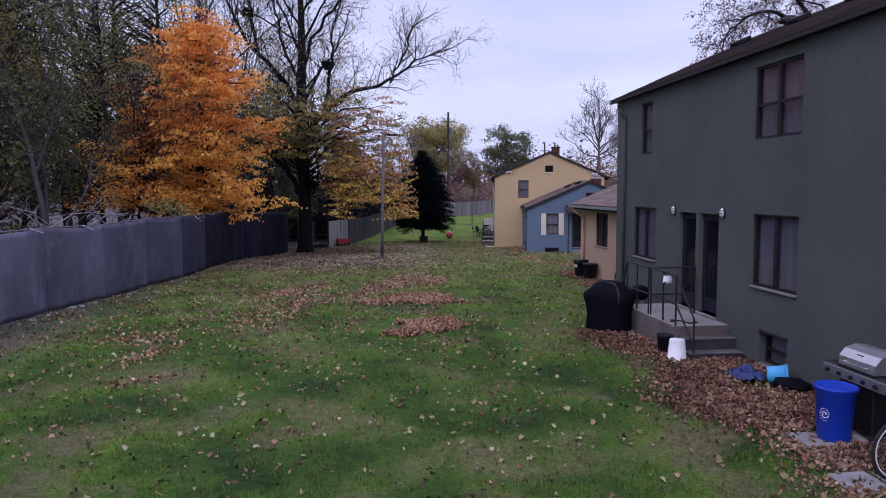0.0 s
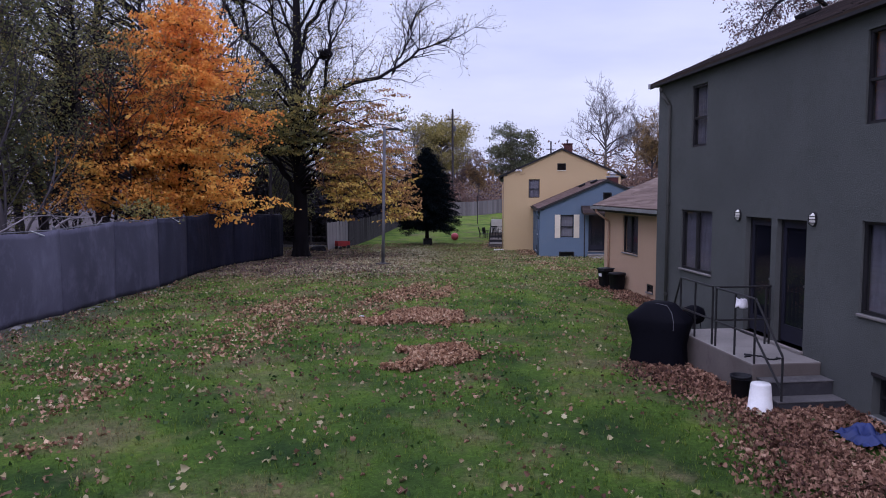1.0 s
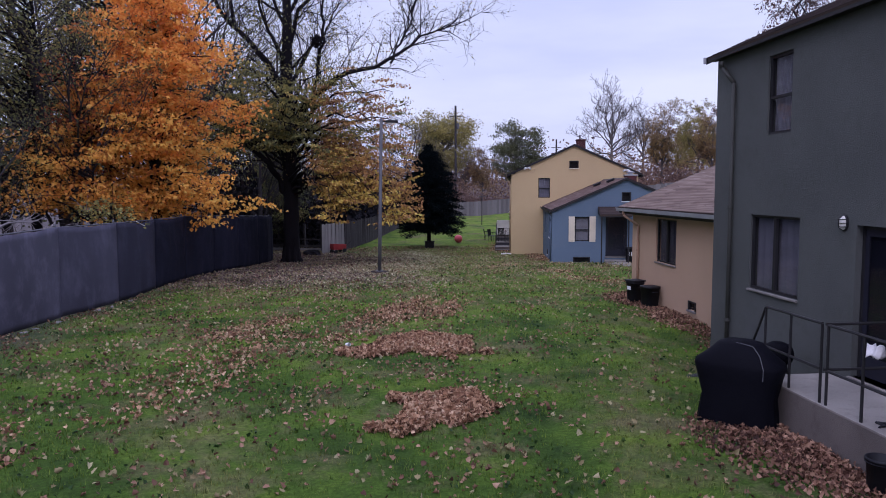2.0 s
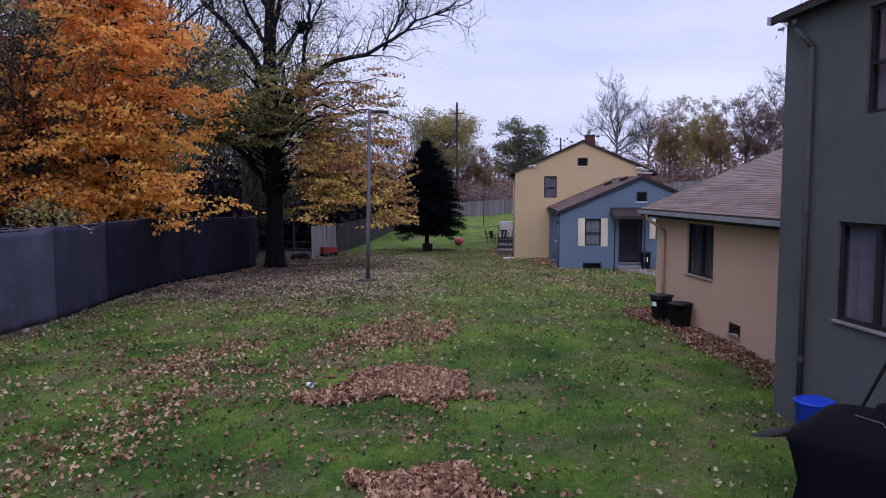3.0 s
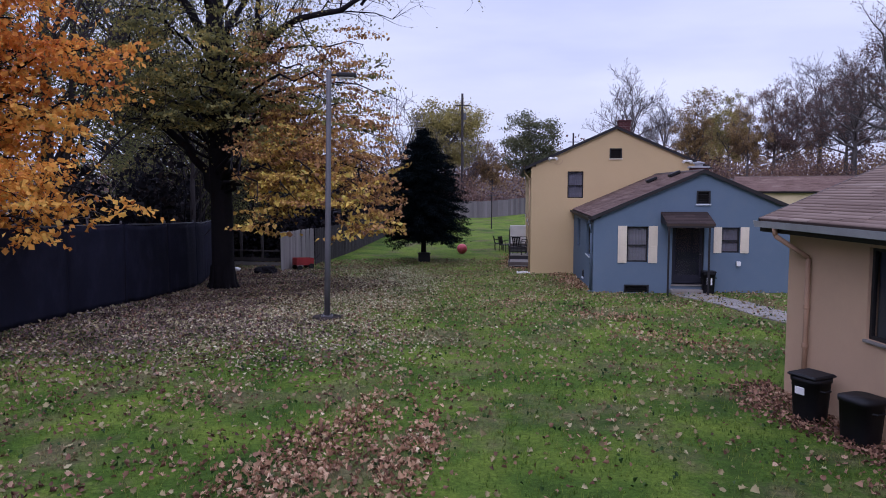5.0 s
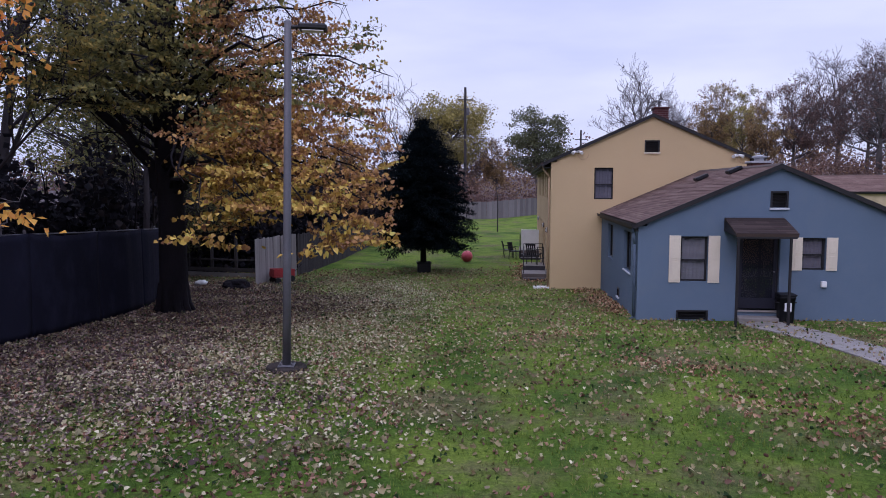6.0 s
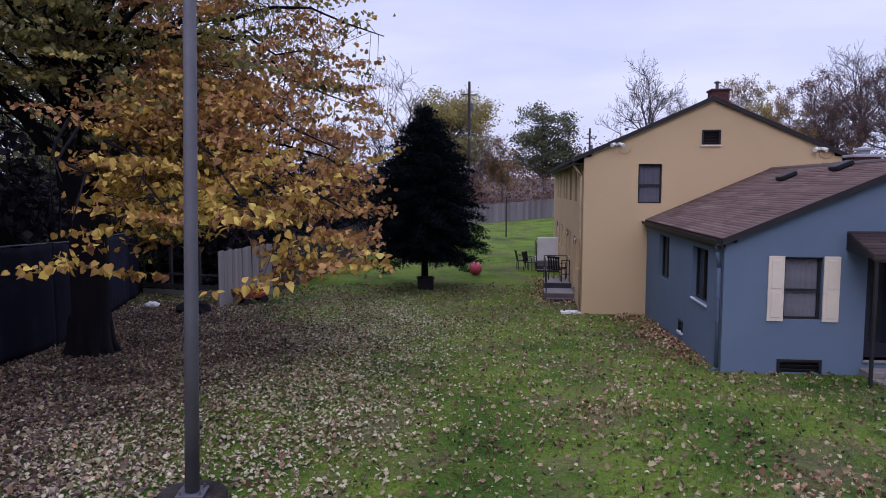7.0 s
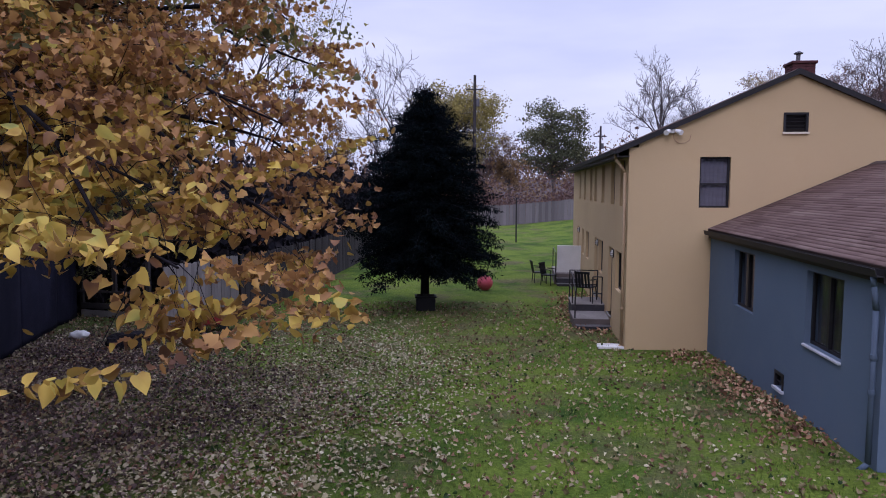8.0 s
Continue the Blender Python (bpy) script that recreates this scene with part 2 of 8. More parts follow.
M_WHITE_LEAF = leaf_material("bleached_fallen_leaf", [(0.0, (0.16, 0.125, 0.085)), (0.4, (0.36, 0.31, 0.20)), (0.8, (0.54, 0.49, 0.33)), (1.0, (0.66, 0.62, 0.46))], 0.1, 0.8, gloss=0.06)
M_DRIFT_LEAF = leaf_material("drifted_leaf", [(0.0, (0.016, 0.009, 0.008)), (0.28, (0.10, 0.048, 0.034)), (0.58, (0.26, 0.14, 0.092)), (0.82, (0.41, 0.255, 0.17)), (1.0, (0.58, 0.45, 0.32))], 0.1, 0.75)
M_PILE_LEAF = leaf_material("raked_leaf", [(0.0, (0.035, 0.018, 0.013)), (0.3, (0.20, 0.098, 0.058)), (0.6, (0.41, 0.24, 0.14)), (0.83, (0.54, 0.365, 0.235)), (1.0, (0.66, 0.54, 0.38))], 0.1, 0.75, patch_share=0.2)
M_ORANGE = leaf_material("orange_maple_leaf", [(0.0, (0.30, 0.08, 0.035)), (0.25, (0.62, 0.21, 0.055)), (0.5, (0.88, 0.38, 0.075)), (0.75, (0.94, 0.52, 0.11)), (1.0, (0.90, 0.64, 0.19))], 0.5, 0.6, 1.0, 0.55)
M_GOLD = leaf_material("golden_maple_leaf", [(0.0, (0.26, 0.08, 0.035)), (0.25, (0.56, 0.22, 0.05)), (0.5, (0.86, 0.43, 0.08)), (0.75, (0.90, 0.55, 0.12)), (1.0, (0.68, 0.58, 0.17))], 0.5, 0.6, 1.0, 0.55)
M_RUST_CROWN = leaf_material("russet_maple_leaf", [(0.0, (0.10, 0.035, 0.03)), (0.35, (0.30, 0.09, 0.05)), (0.65, (0.55, 0.20, 0.06)), (1.0, (0.78, 0.42, 0.10))], 0.45, 0.6, 0.9, 0.5)
M_YELLOW = leaf_material("yellow_leaf", [(0.0, (0.054, 0.028, 0.022)), (0.25, (0.194, 0.092, 0.038)), (0.46, (0.410, 0.248, 0.059)), (0.70, (0.713, 0.518, 0.108)), (0.88, (0.454, 0.421, 0.103)), (1.0, (0.151, 0.173, 0.049))], 0.28, 0.5, 1.6, 0.55)
M_TAWNY = leaf_material("tawny_leaf", [(0.0, (0.062, 0.032, 0.028)), (0.28, (0.209, 0.101, 0.053)), (0.6, (0.419, 0.222, 0.076)), (0.84, (0.616, 0.382, 0.105)), (1.0, (0.641, 0.493, 0.130))], 0.28, 0.5, 1.6, 0.55)
M_OLIVE = leaf_material("olive_leaf", [(0.0, (0.05, 0.054, 0.034)), (0.35, (0.15, 0.15, 0.06)), (0.65, (0.31, 0.27, 0.08)), (0.85, (0.52, 0.37, 0.10)), (1.0, (0.56, 0.29, 0.08))], 0.42, 0.6, 0.9, 0.6)
M_WOODS = leaf_material("woodland_leaf", [(0.0, (0.045, 0.050, 0.032)), (0.4, (0.11, 0.12, 0.055)), (0.72, (0.23, 0.225, 0.08)), (0.9, (0.36, 0.27, 0.095)), (1.0, (0.38, 0.20, 0.09))], 0.45, 0.6, 0.3, 0.75)
M_FAR_OLIVE = leaf_material("distant_olive_leaf", [(0.0, (0.14, 0.125, 0.05)), (0.6, (0.32, 0.27, 0.085)), (1.0, (0.50, 0.40, 0.12))], 0.35, 0.6, 0.3, 0.5)
M_FAR_GREEN = leaf_material("distant_green_leaf", [(0.0, (0.055, 0.065, 0.04)), (0.6, (0.11, 0.12, 0.06)), (1.0, (0.18, 0.17, 0.08))], 0.3, 0.6, 0.3, 0.5)
M_FAR_GOLD = leaf_material("distant_gold_leaf", [(0.0, (0.14, 0.085, 0.05)), (0.6, (0.29, 0.185, 0.08)), (1.0, (0.42, 0.29, 0.10))], 0.35, 0.6, 0.15, 0.5)
M_FAR_RUSSET = leaf_material("distant_russet_leaf", [(0.0, (0.075, 0.048, 0.046)), (0.6, (0.15, 0.088, 0.072)), (1.0, (0.25, 0.145, 0.095))], 0.3, 0.6, 0.12, 0.5)
M_DEAD_LEAF = leaf_material("dead_hanging_leaf", [(0.0, (0.05, 0.032, 0.032)), (0.6, (0.115, 0.070, 0.066)), (1.0, (0.19, 0.12, 0.10))], 0.3)
# Blue-black leaf colour carries the woods' shade behind the big tree.
M_SHADED_UNDERGROWTH = leaf_material("shade_dark_undergrowth_leaf", [(0.0, (0.010, 0.010, 0.015)), (0.6, (0.024, 0.022, 0.028)), (1.0, (0.065, 0.048, 0.042))], 0.15, gloss=0.05)
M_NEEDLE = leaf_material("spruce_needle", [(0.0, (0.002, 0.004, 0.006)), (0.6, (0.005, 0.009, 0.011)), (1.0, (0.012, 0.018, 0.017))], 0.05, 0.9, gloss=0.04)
M_WOOD_BARK = surface("woodland_bark", (0.065, 0.056, 0.060), 0.95, spread=0.3, scale=6, grain=25, bump=0.6, stretch=(1, 1, 0.25), spec=0.1)
M_BRUSH = surface("bleached_dead_wood", (0.22, 0.195, 0.20), 0.95, spread=0.3, scale=6, grain=25, bump=0.5, stretch=(1, 1, 0.25), spec=0.1)
M_BARK = surface("dark_bark", (0.015, 0.013, 0.016), 0.95, spread=0.4, scale=6, grain=30, bump=0.9, stretch=(1, 1, 0.25), spec=0.1)
M_GREY_BARK = surface("grey_bark", (0.10, 0.088, 0.085), 0.95, spread=0.3, scale=6, grain=25, bump=0.6, stretch=(1, 1, 0.25), spec=0.1)
M_GREEN_WALL = surface("olive_grey_stucco", (0.086, 0.090, 0.088), 0.92, spread=0.16, scale=2.6, grain=90, bump=0.5, dirt=(0.052, 0.056, 0.050), dirt_amount=0.45, spec=0.15)
M_BLUE_WALL = surface("slate_blue_stucco", (0.122, 0.166, 0.230), 0.92, spread=0.07, scale=1.6, grain=110, bump=0.35, dirt=(0.15, 0.17, 0.20), dirt_amount=0.3, spec=0.15)
M_YELLOW_WALL = surface("straw_yellow_stucco", (0.53, 0.39, 0.22), 0.92, spread=0.06, scale=1.4, grain=110, bump=0.35, dirt=(0.46, 0.33, 0.17), dirt_amount=0.3, spec=0.15)
M_TAN_WALL = surface("peach_tan_stucco", (0.46, 0.315, 0.215), 0.92, spread=0.07, scale=1.6, grain=110, bump=0.35, dirt=(0.34, 0.235, 0.17), dirt_amount=0.3, spec=0.15)
M_CREAM_WALL = surface("cream_stucco", (0.55, 0.44, 0.28), 0.9)
M_ROOF_BED = surface("roof_bedding", (0.075, 0.052, 0.044), 0.95)
M_TRIM = surface("dark_brown_trim", (0.018, 0.016, 0.018), 0.6, spread=0.2, scale=8, grain=40, bump=0.1)
M_FRAME = surface("black_window_frame", (0.017, 0.016, 0.019), 0.5, spread=0.2, scale=8, bump=0.05)
M_SILL = surface("pale_stone_sill", (0.18, 0.165, 0.16), 0.85, spread=0.15, scale=10, grain=60, dirt=(0.2, 0.18, 0.16))
M_BLUE_SILL = surface("blue_white_sill", (0.52, 0.55, 0.60), 0.85, spread=0.12, scale=10)
M_GLASS = glass_material()
# Blind grey lifted to paint in the sky mirrored by the panes.
M_BLIND = surface("sky_lifted_mauve_blind", (0.29, 0.275, 0.32), 0.85, spread=0.12, scale=5, grain=20, bump=0.1, stretch=(1, 1, 6), dirt=(0.15, 0.14, 0.17))
M_BLIND_PALE = surface("pale_grey_blind", (0.36, 0.35, 0.38), 0.85, spread=0.1, scale=5, grain=20, bump=0.1, stretch=(1, 1, 6))
M_DOOR = surface("charcoal_screen_door", (0.014, 0.014, 0.026), 0.6, spread=0.2, scale=6, grain=40, bump=0.05)
M_SHUTTER = surface("cream_shutter_paint", (0.66, 0.58, 0.46), 0.7, spread=0.08, scale=6, dirt=(0.45, 0.39, 0.3))
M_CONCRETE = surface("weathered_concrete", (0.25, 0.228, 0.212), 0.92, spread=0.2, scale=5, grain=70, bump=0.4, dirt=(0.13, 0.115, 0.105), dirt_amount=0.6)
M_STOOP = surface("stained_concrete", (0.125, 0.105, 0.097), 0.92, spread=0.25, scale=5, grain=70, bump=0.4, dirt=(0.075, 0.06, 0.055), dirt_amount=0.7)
M_STEP = surface("dark_grey_step", (0.038, 0.037, 0.044), 0.85, spread=0.25, scale=5, grain=70, bump=0.3, dirt=(0.09, 0.08, 0.08))
M_TREAD = surface("mid_grey_tread", (0.105, 0.098, 0.100), 0.9, spread=0.25, scale=6, grain=70, bump=0.3, dirt=(0.18, 0.165, 0.155))
M_IRON = surface("black_iron", (0.018, 0.017, 0.019), 0.5, spread=0.2, scale=12, bump=0.1)
M_GREEN_PIPE = surface("dark_olive_pipe", (0.040, 0.040, 0.036), 0.7, spread=0.15, scale=8)
M_BLUE_PIPE = surface("dark_blue_pipe", (0.075, 0.105, 0.15), 0.7, spread=0.15, scale=8)
# Grey sheet that paints the dim room behind panes without a blind.
M_ROOM_DARK = surface("dim_room_grey", (0.11, 0.107, 0.14), 0.8, spread=0.12, scale=5)
M_GALV = surface("galvanised_steel", (0.125, 0.122, 0.135), 0.6, 0.25, spread=0.15, scale=8, grain=30, bump=0.1)
M_GUTTER = surface("white_gutter", (0.33, 0.335, 0.36), 0.6, spread=0.15, scale=8, dirt=(0.2, 0.18, 0.17))
M_BROWN_PIPE = surface("tan_painted_pipe", (0.30, 0.185, 0.12), 0.65, spread=0.15, scale=10)
M_STRAW_PIPE = surface("weathered_straw_pipe", (0.36, 0.255, 0.15), 0.7, spread=0.2, scale=10)
M_BLACK_PLASTIC = surface("black_plastic", (0.006, 0.006, 0.009), 0.6, spread=0.2, scale=9, bump=0.05)
M_COVER = surface("black_vinyl_cover", (0.004, 0.004, 0.007), 0.7, spread=0.25, scale=5, grain=14, bump=0.25, spec=0.06)
M_BLUE_PLASTIC = surface("blue_plastic", (0.012, 0.045, 0.42), 0.42, spread=0.12, scale=7, bump=0.05, dirt=(0.02, 0.04, 0.22))
M_SKY_PLASTIC = surface("light_blue_plastic", (0.09, 0.40, 0.72), 0.4, spread=0.1, scale=9, bump=0.05)
M_TARP = surface("dark_blue_sheet", (0.022, 0.034, 0.12), 0.55, spread=0.3, scale=14, grain=20, bump=0.4)
M_WHITE_PLASTIC = surface("white_plastic", (0.74, 0.73, 0.72), 0.5, spread=0.06, scale=9, bump=0.05, dirt=(0.55, 0.52, 0.48))
M_RED = surface("faded_red_plastic", (0.34, 0.035, 0.035), 0.5, spread=0.2, scale=8, dirt=(0.2, 0.03, 0.03))
M_BALL = surface("pink_red_rubber", (0.58, 0.085, 0.12), 0.45, spread=0.1, scale=6, dirt=(0.6, 0.3, 0.26))
M_STEEL = surface("brushed_steel", (0.52, 0.51, 0.52), 0.38, 0.85, spread=0.1, scale=10, grain=50, bump=0.08, stretch=(1, 8, 1))
# One fabric in eleven tones: the trees' shade is painted into the darker steps.
M_SHADED_FABRIC = []
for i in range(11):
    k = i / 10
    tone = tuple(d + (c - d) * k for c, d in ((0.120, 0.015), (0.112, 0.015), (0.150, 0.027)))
    M_SHADED_FABRIC.append(surface("windscreen_fabric_shade_step", tone, 0.9, spread=0.32, scale=1.6, grain=160, bump=0.25, dirt=tuple(c * 1.75 for c in tone), dirt_amount=0.7, stretch=(1, 1, 0.6), spec=0.1))
M_OLD_WOOD = surface("weathered_grey_wood", (0.27, 0.245, 0.235), 0.9, spread=0.2, scale=5, grain=40, bump=0.4, stretch=(1, 1, 0.12), dirt=(0.13, 0.115, 0.11), per_object=0.18)
M_FAR_WOOD = surface("silvered_far_planks", (0.165, 0.150, 0.155), 0.9, spread=0.2, scale=2, grain=20, bump=0.3, stretch=(1, 1, 0.12), dirt=(0.10, 0.09, 0.09), per_object=0.2)
M_DARK_WOOD = surface("dark_weathered_wood", (0.050, 0.043, 0.044), 0.92, spread=0.25, scale=5, grain=40, bump=0.4, stretch=(1, 1, 0.12), per_object=0.2)
M_BRICK = surface("chimney_brick", (0.085, 0.030, 0.032), 0.9, spread=0.25, scale=12, grain=70, bump=0.4)
M_LENS = surface("frosted_lens", (0.72, 0.70, 0.66), 0.4, spread=0.05, scale=20)
M_INSIDE = surface("unlit_room_plaster", (0.20, 0.19, 0.18), 0.9)
M_STONE = surface("grey_flagstone", (0.27, 0.25, 0.245), 0.9, spread=0.2, scale=7, grain=60, bump=0.4, dirt=(0.14, 0.125, 0.12))
M_FOOTING = surface("stained_footing", (0.035, 0.029, 0.027), 0.95, spread=0.45, scale=9, grain=40, bump=0.8, dirt=(0.08, 0.062, 0.05), dirt_amount=0.4, spec=0.1)
M_RUBBER = surface("tyre_rubber", (0.02, 0.02, 0.02), 0.8)
M_PAPER = surface("white_paper", (0.72, 0.72, 0.74), 0.8, spread=0.05)
M_CLOTH = surface("white_cotton_rag", (0.66, 0.64, 0.66), 0.95, spread=0.12, scale=18)

# ---- mesh helpers ----


def part(name, bm, material, parent=None, label="", smooth=False):
    """Links a bmesh as one mesh object."""
    mesh = bpy.data.meshes.new(name)
    bm.normal_update()
    bm.to_mesh(mesh)
    bm.free()
    mesh.materials.append(material)
    if smooth:
        for p in mesh.polygons:
            p.use_smooth = True
    ob = new(name, mesh)
    if parent is not None:
        ob.parent = parent
    if label:
        ob["label"] = label
    return ob


def array_mesh(name, verts, faces, material, parent=None, smooth=False):
    """Links a mesh from numpy arrays; faces is (m, k)."""
    mesh = bpy.data.meshes.new(name)
    faces = np.asarray(faces, dtype=np.int32)
    n, k = faces.shape
    mesh.vertices.add(len(verts))
    mesh.vertices.foreach_set("co", np.asarray(verts, dtype=np.float32).ravel())
    mesh.loops.add(n * k)
    mesh.loops.foreach_set("vertex_index", faces.ravel())
    mesh.polygons.add(n)
    mesh.polygons.foreach_set("loop_start", np.arange(0, n * k, k, dtype=np.int32))
    mesh.polygons.foreach_set("loop_total", np.full(n, k, dtype=np.int32))
    if smooth:
        mesh.polygons.foreach_set("use_smooth", np.ones(n, dtype=bool))
    mesh.update(calc_edges=True)
    mesh.validate()
    mesh.materials.append(material)
    ob = new(name, mesh)
    if parent is not None:
        ob.parent = parent
    return ob


def thing(name, m, label, category, group="", kind=""):
    ob = new(name)
    ob.empty_display_size = 0.2
    ob.matrix_world = m
    return tagged(ob, label, category, group, kind)


def box(bm, x0, x1, y0, y1, z0, z1, bevel=0.0, m=None):
    g = bmesh.ops.create_cube(bm, size=1.0)
    vs = g["verts"]
    for v in vs:
        v.co = Vector(((x0 + x1) / 2 + v.co.x * (x1 - x0), (y0 + y1) / 2 + v.co.y * (y1 - y0), (z0 + z1) / 2 + v.co.z * (z1 - z0)))
    if bevel:
        es = list({e for v in vs for e in v.link_edges})
        r = bmesh.ops.bevel(bm, geom=es, offset=bevel, segments=1, affect="EDGES", profile=0.5)
        vs = list({v for f in r["faces"] for v in f.verts} | {v for v in vs if v.is_valid})
    if m is not None:
        bmesh.ops.transform(bm, matrix=m, verts=vs)
    return vs


def boxed(*args, **kw):
    bm = bmesh.new()
    box(bm, *args, **kw)
    return bm


def rod(bm, a, b, r0, r1=None, sides=8):
    """A round bar from a to b."""
    a, b = Vector(a), Vector(b)
    r1 = r0 if r1 is None else r1
    q = (b - a).to_track_quat("Z", "Y").to_matrix()
    rings = []
    for p, r in ((a, r0), (b, r1)):
        rings.append([bm.verts.new(p + q @ Vector((math.cos(t) * r, math.sin(t) * r, 0))) for t in (2 * math.pi * i / sides for i in range(sides))])
    for i in range(sides):
        bm.faces.new((rings[0][i], rings[0][(i + 1) % sides], rings[1][(i + 1) % sides], rings[1][i]))
    bm.faces.new(rings[0][::-1])
    bm.faces.new(rings[1])


def lathe(bm, profile, sides=24, centre=(0, 0), caps=(True, True)):
    """Turns (radius, height) pairs round the z axis."""
    rings = []
    for r, z in profile:
        rings.append([bm.verts.new((centre[0] + math.cos(t) * r, centre[1] + math.sin(t) * r, z)) for t in (2 * math.pi * i / sides for i in range(sides))])
    for lo, hi in zip(rings, rings[1:]):
        for i in range(sides):
            bm.faces.new((lo[i], lo[(i + 1) % sides], hi[(i + 1) % sides], hi[i]))
    if caps[0]:
        bm.faces.new(rings[0][::-1])
    if caps[1]:
        bm.faces.new(rings[-1])


def bend(bm, points, r, sides=8):
    """A bar along several points."""
    for a, b in zip(points, points[1:]):
        rod(bm, a, b, r, r, sides)


# ---- ground ----
GY = np.array([-900, -12, 4, 10, 14, 25, 31, 39, 46, 52, 60, 75, 88, 120, 300, 900.0])
GZ = np.array([0.0, 0.02, 0.03, 0.02, -0.04, -0.14, -0.44, -0.80, -0.88, -0.84, -0.74, -0.5, -0.2, 0.4, 4.0, 10.0])


def step01(a, b, v):
    t = np.clip((np.asarray(v, dtype=float) - a) / (b - a), 0, 1)
    return t * t * (3 - 2 * t)


def ground_z(x, y):
    x, y = np.asarray(x, dtype=float), np.asarray(y, dtype=float)
    z = np.interp(y, GY, GZ)
    z = z - 0.24 * step01(3.2, 6.0, x) * step01(5.0, 9.5, y) * (1 - 0.7 * step01(10.5, 14.5, y)) * (1 - step01(19, 27, y))
    z = z + 0.09 * np.clip(x - 12, 0, 30) * step01(60, 85, y)
    z = z + 0.03 * np.sin(x * 0.9 + 0.4 * y) * np.cos(y * 0.55) * step01(30, 4, np.abs(x)) * (1 - step01(40, 70, y))
    return z


def gz(x, y):
    return float(ground_z(x, y))


xs = np.concatenate([np.array([-900, -400, -200, -120, -80, -55, -40, -30, -24, -20.0]), np.arange(-17, 20, 0.4), np.array([20, 23, 27, 32, 38, 46, 56, 70, 95, 140, 220, 400, 900.0])])
ys = np.concatenate([np.array([-900, -300, -100, -50, -30, -20.0]), np.arange(-14, 56, 0.4), np.arange(56, 92, 2.0), np.array([95, 100, 110, 125, 145, 180, 240, 330, 500, 900.0])])
gx, gy = np.meshgrid(xs, ys)
gv = np.stack([gx.ravel(), gy.ravel(), ground_z(gx, gy).ravel()], 1)
nx, ny = len(xs), len(ys)
ii = (np.arange(ny - 1)[:, None] * nx + np.arange(nx - 1)[None, :]).ravel()
ground = array_mesh("ground", gv, np.stack([ii, ii + 1, ii + nx + 1, ii + nx], 1), M_GROUND, smooth=True)
tagged(ground, "patchy green lawn strewn with fallen leaves", "lawn", kind="structure")

# ---- houses ----


def wall_bm(org, du, dn, width, zb, tops, holes, th=0.22):
    """An upright wall: org is its outer left foot seen from outside, du runs to the right, dn outwards. tops: (u, z) along its upper edge.
    holes: (u0, u1, z0, z1) that go through."""
    bm = bmesh.new()
    us = sorted({0.0, width} | {u for u, _ in tops} | {v for h in holes for v in h[:2]})
    zs = sorted({zb} | {v for h in holes for v in h[2:]})
    tu, tz = [t[0] for t in tops], [t[1] for t in tops]
    du, dn, org = Vector(du), Vector(dn), Vector(org)
    cache = {}

    def vert(u, z, d):
        key = (round(u, 4), round(z, 4), d)
        if key not in cache:
            p = org + du * u - dn * (th if d else 0.0)
            cache[key] = bm.verts.new((p.x, p.y, z))
        return cache[key]

    cells = {}
    cols = list(zip(us, us[1:]))
    for i, (a, b) in enumerate(cols):
        ha, hb = float(np.interp(a, tu, tz)), float(np.interp(b, tu, tz))
        low = [z for z in zs if z < min(ha, hb) - 1e-4]
        for j, z in enumerate(low):
            top = (low[j + 1],) * 2 if j + 1 < len(low) else (ha, hb)
            mid_u, mid_z = (a + b) / 2, (z + min(top)) / 2
            if any(h[0] < mid_u < h[1] and h[2] < mid_z < h[3] for h in holes):
                continue
            cells[i, j] = (a, b, z, top)
    for (i, j), (a, b, z, (ta, tb)) in cells.items():
        for d in (0, 1):
            f = [vert(a, z, d), vert(b, z, d), vert(b, tb, d), vert(a, ta, d)]
            bm.faces.new(f if d == 0 else f[::-1])
        sides = [((i - 1, j), (a, z), (a, ta)), ((i + 1, j), (b, tb), (b, z)), ((i, j - 1), (b, z), (a, z)), ((i, j + 1), (a, ta), (b, tb))]
        for near, p, q in sides:
            if near not in cells:
                try:
                    bm.faces.new((vert(*p, 0), vert(*q, 0), vert(*q, 1), vert(*p, 1)))
                except ValueError:
                    pass
    bmesh.ops.recalc_face_normals(bm, faces=bm.faces[:])
    return bm


def local(org, du, dn):
    """The frame of a wall: x to the right, y outwards, z up."""
    du, dn = Vector(du), Vector(dn)
    m = Matrix.Identity(4)
    m.col[0][:3], m.col[1][:3], m.col[2][:3], m.col[3][:3] = du, dn, (0, 0, 1), org
    return m


def put(bm, m):
    bmesh.ops.transform(bm, matrix=m, verts=bm.verts[:])
    if m.to_3x3().determinant() < 0:
        bmesh.ops.reverse_faces(bm, faces=bm.faces[:])
    return bm


def glazing(m, u0, u1, y, z0, z1, owner):
    """One sheet of glass facing outwards."""
    bm = bmesh.new()
    bm.faces.new([bm.verts.new(m @ Vector((u, y, z))) for u, z in ((u0, z0), (u1, z0), (u1, z1), (u0, z1))])
    p = part("pane", bm, M_GLASS, owner)
    p.visible_shadow = False
    return p


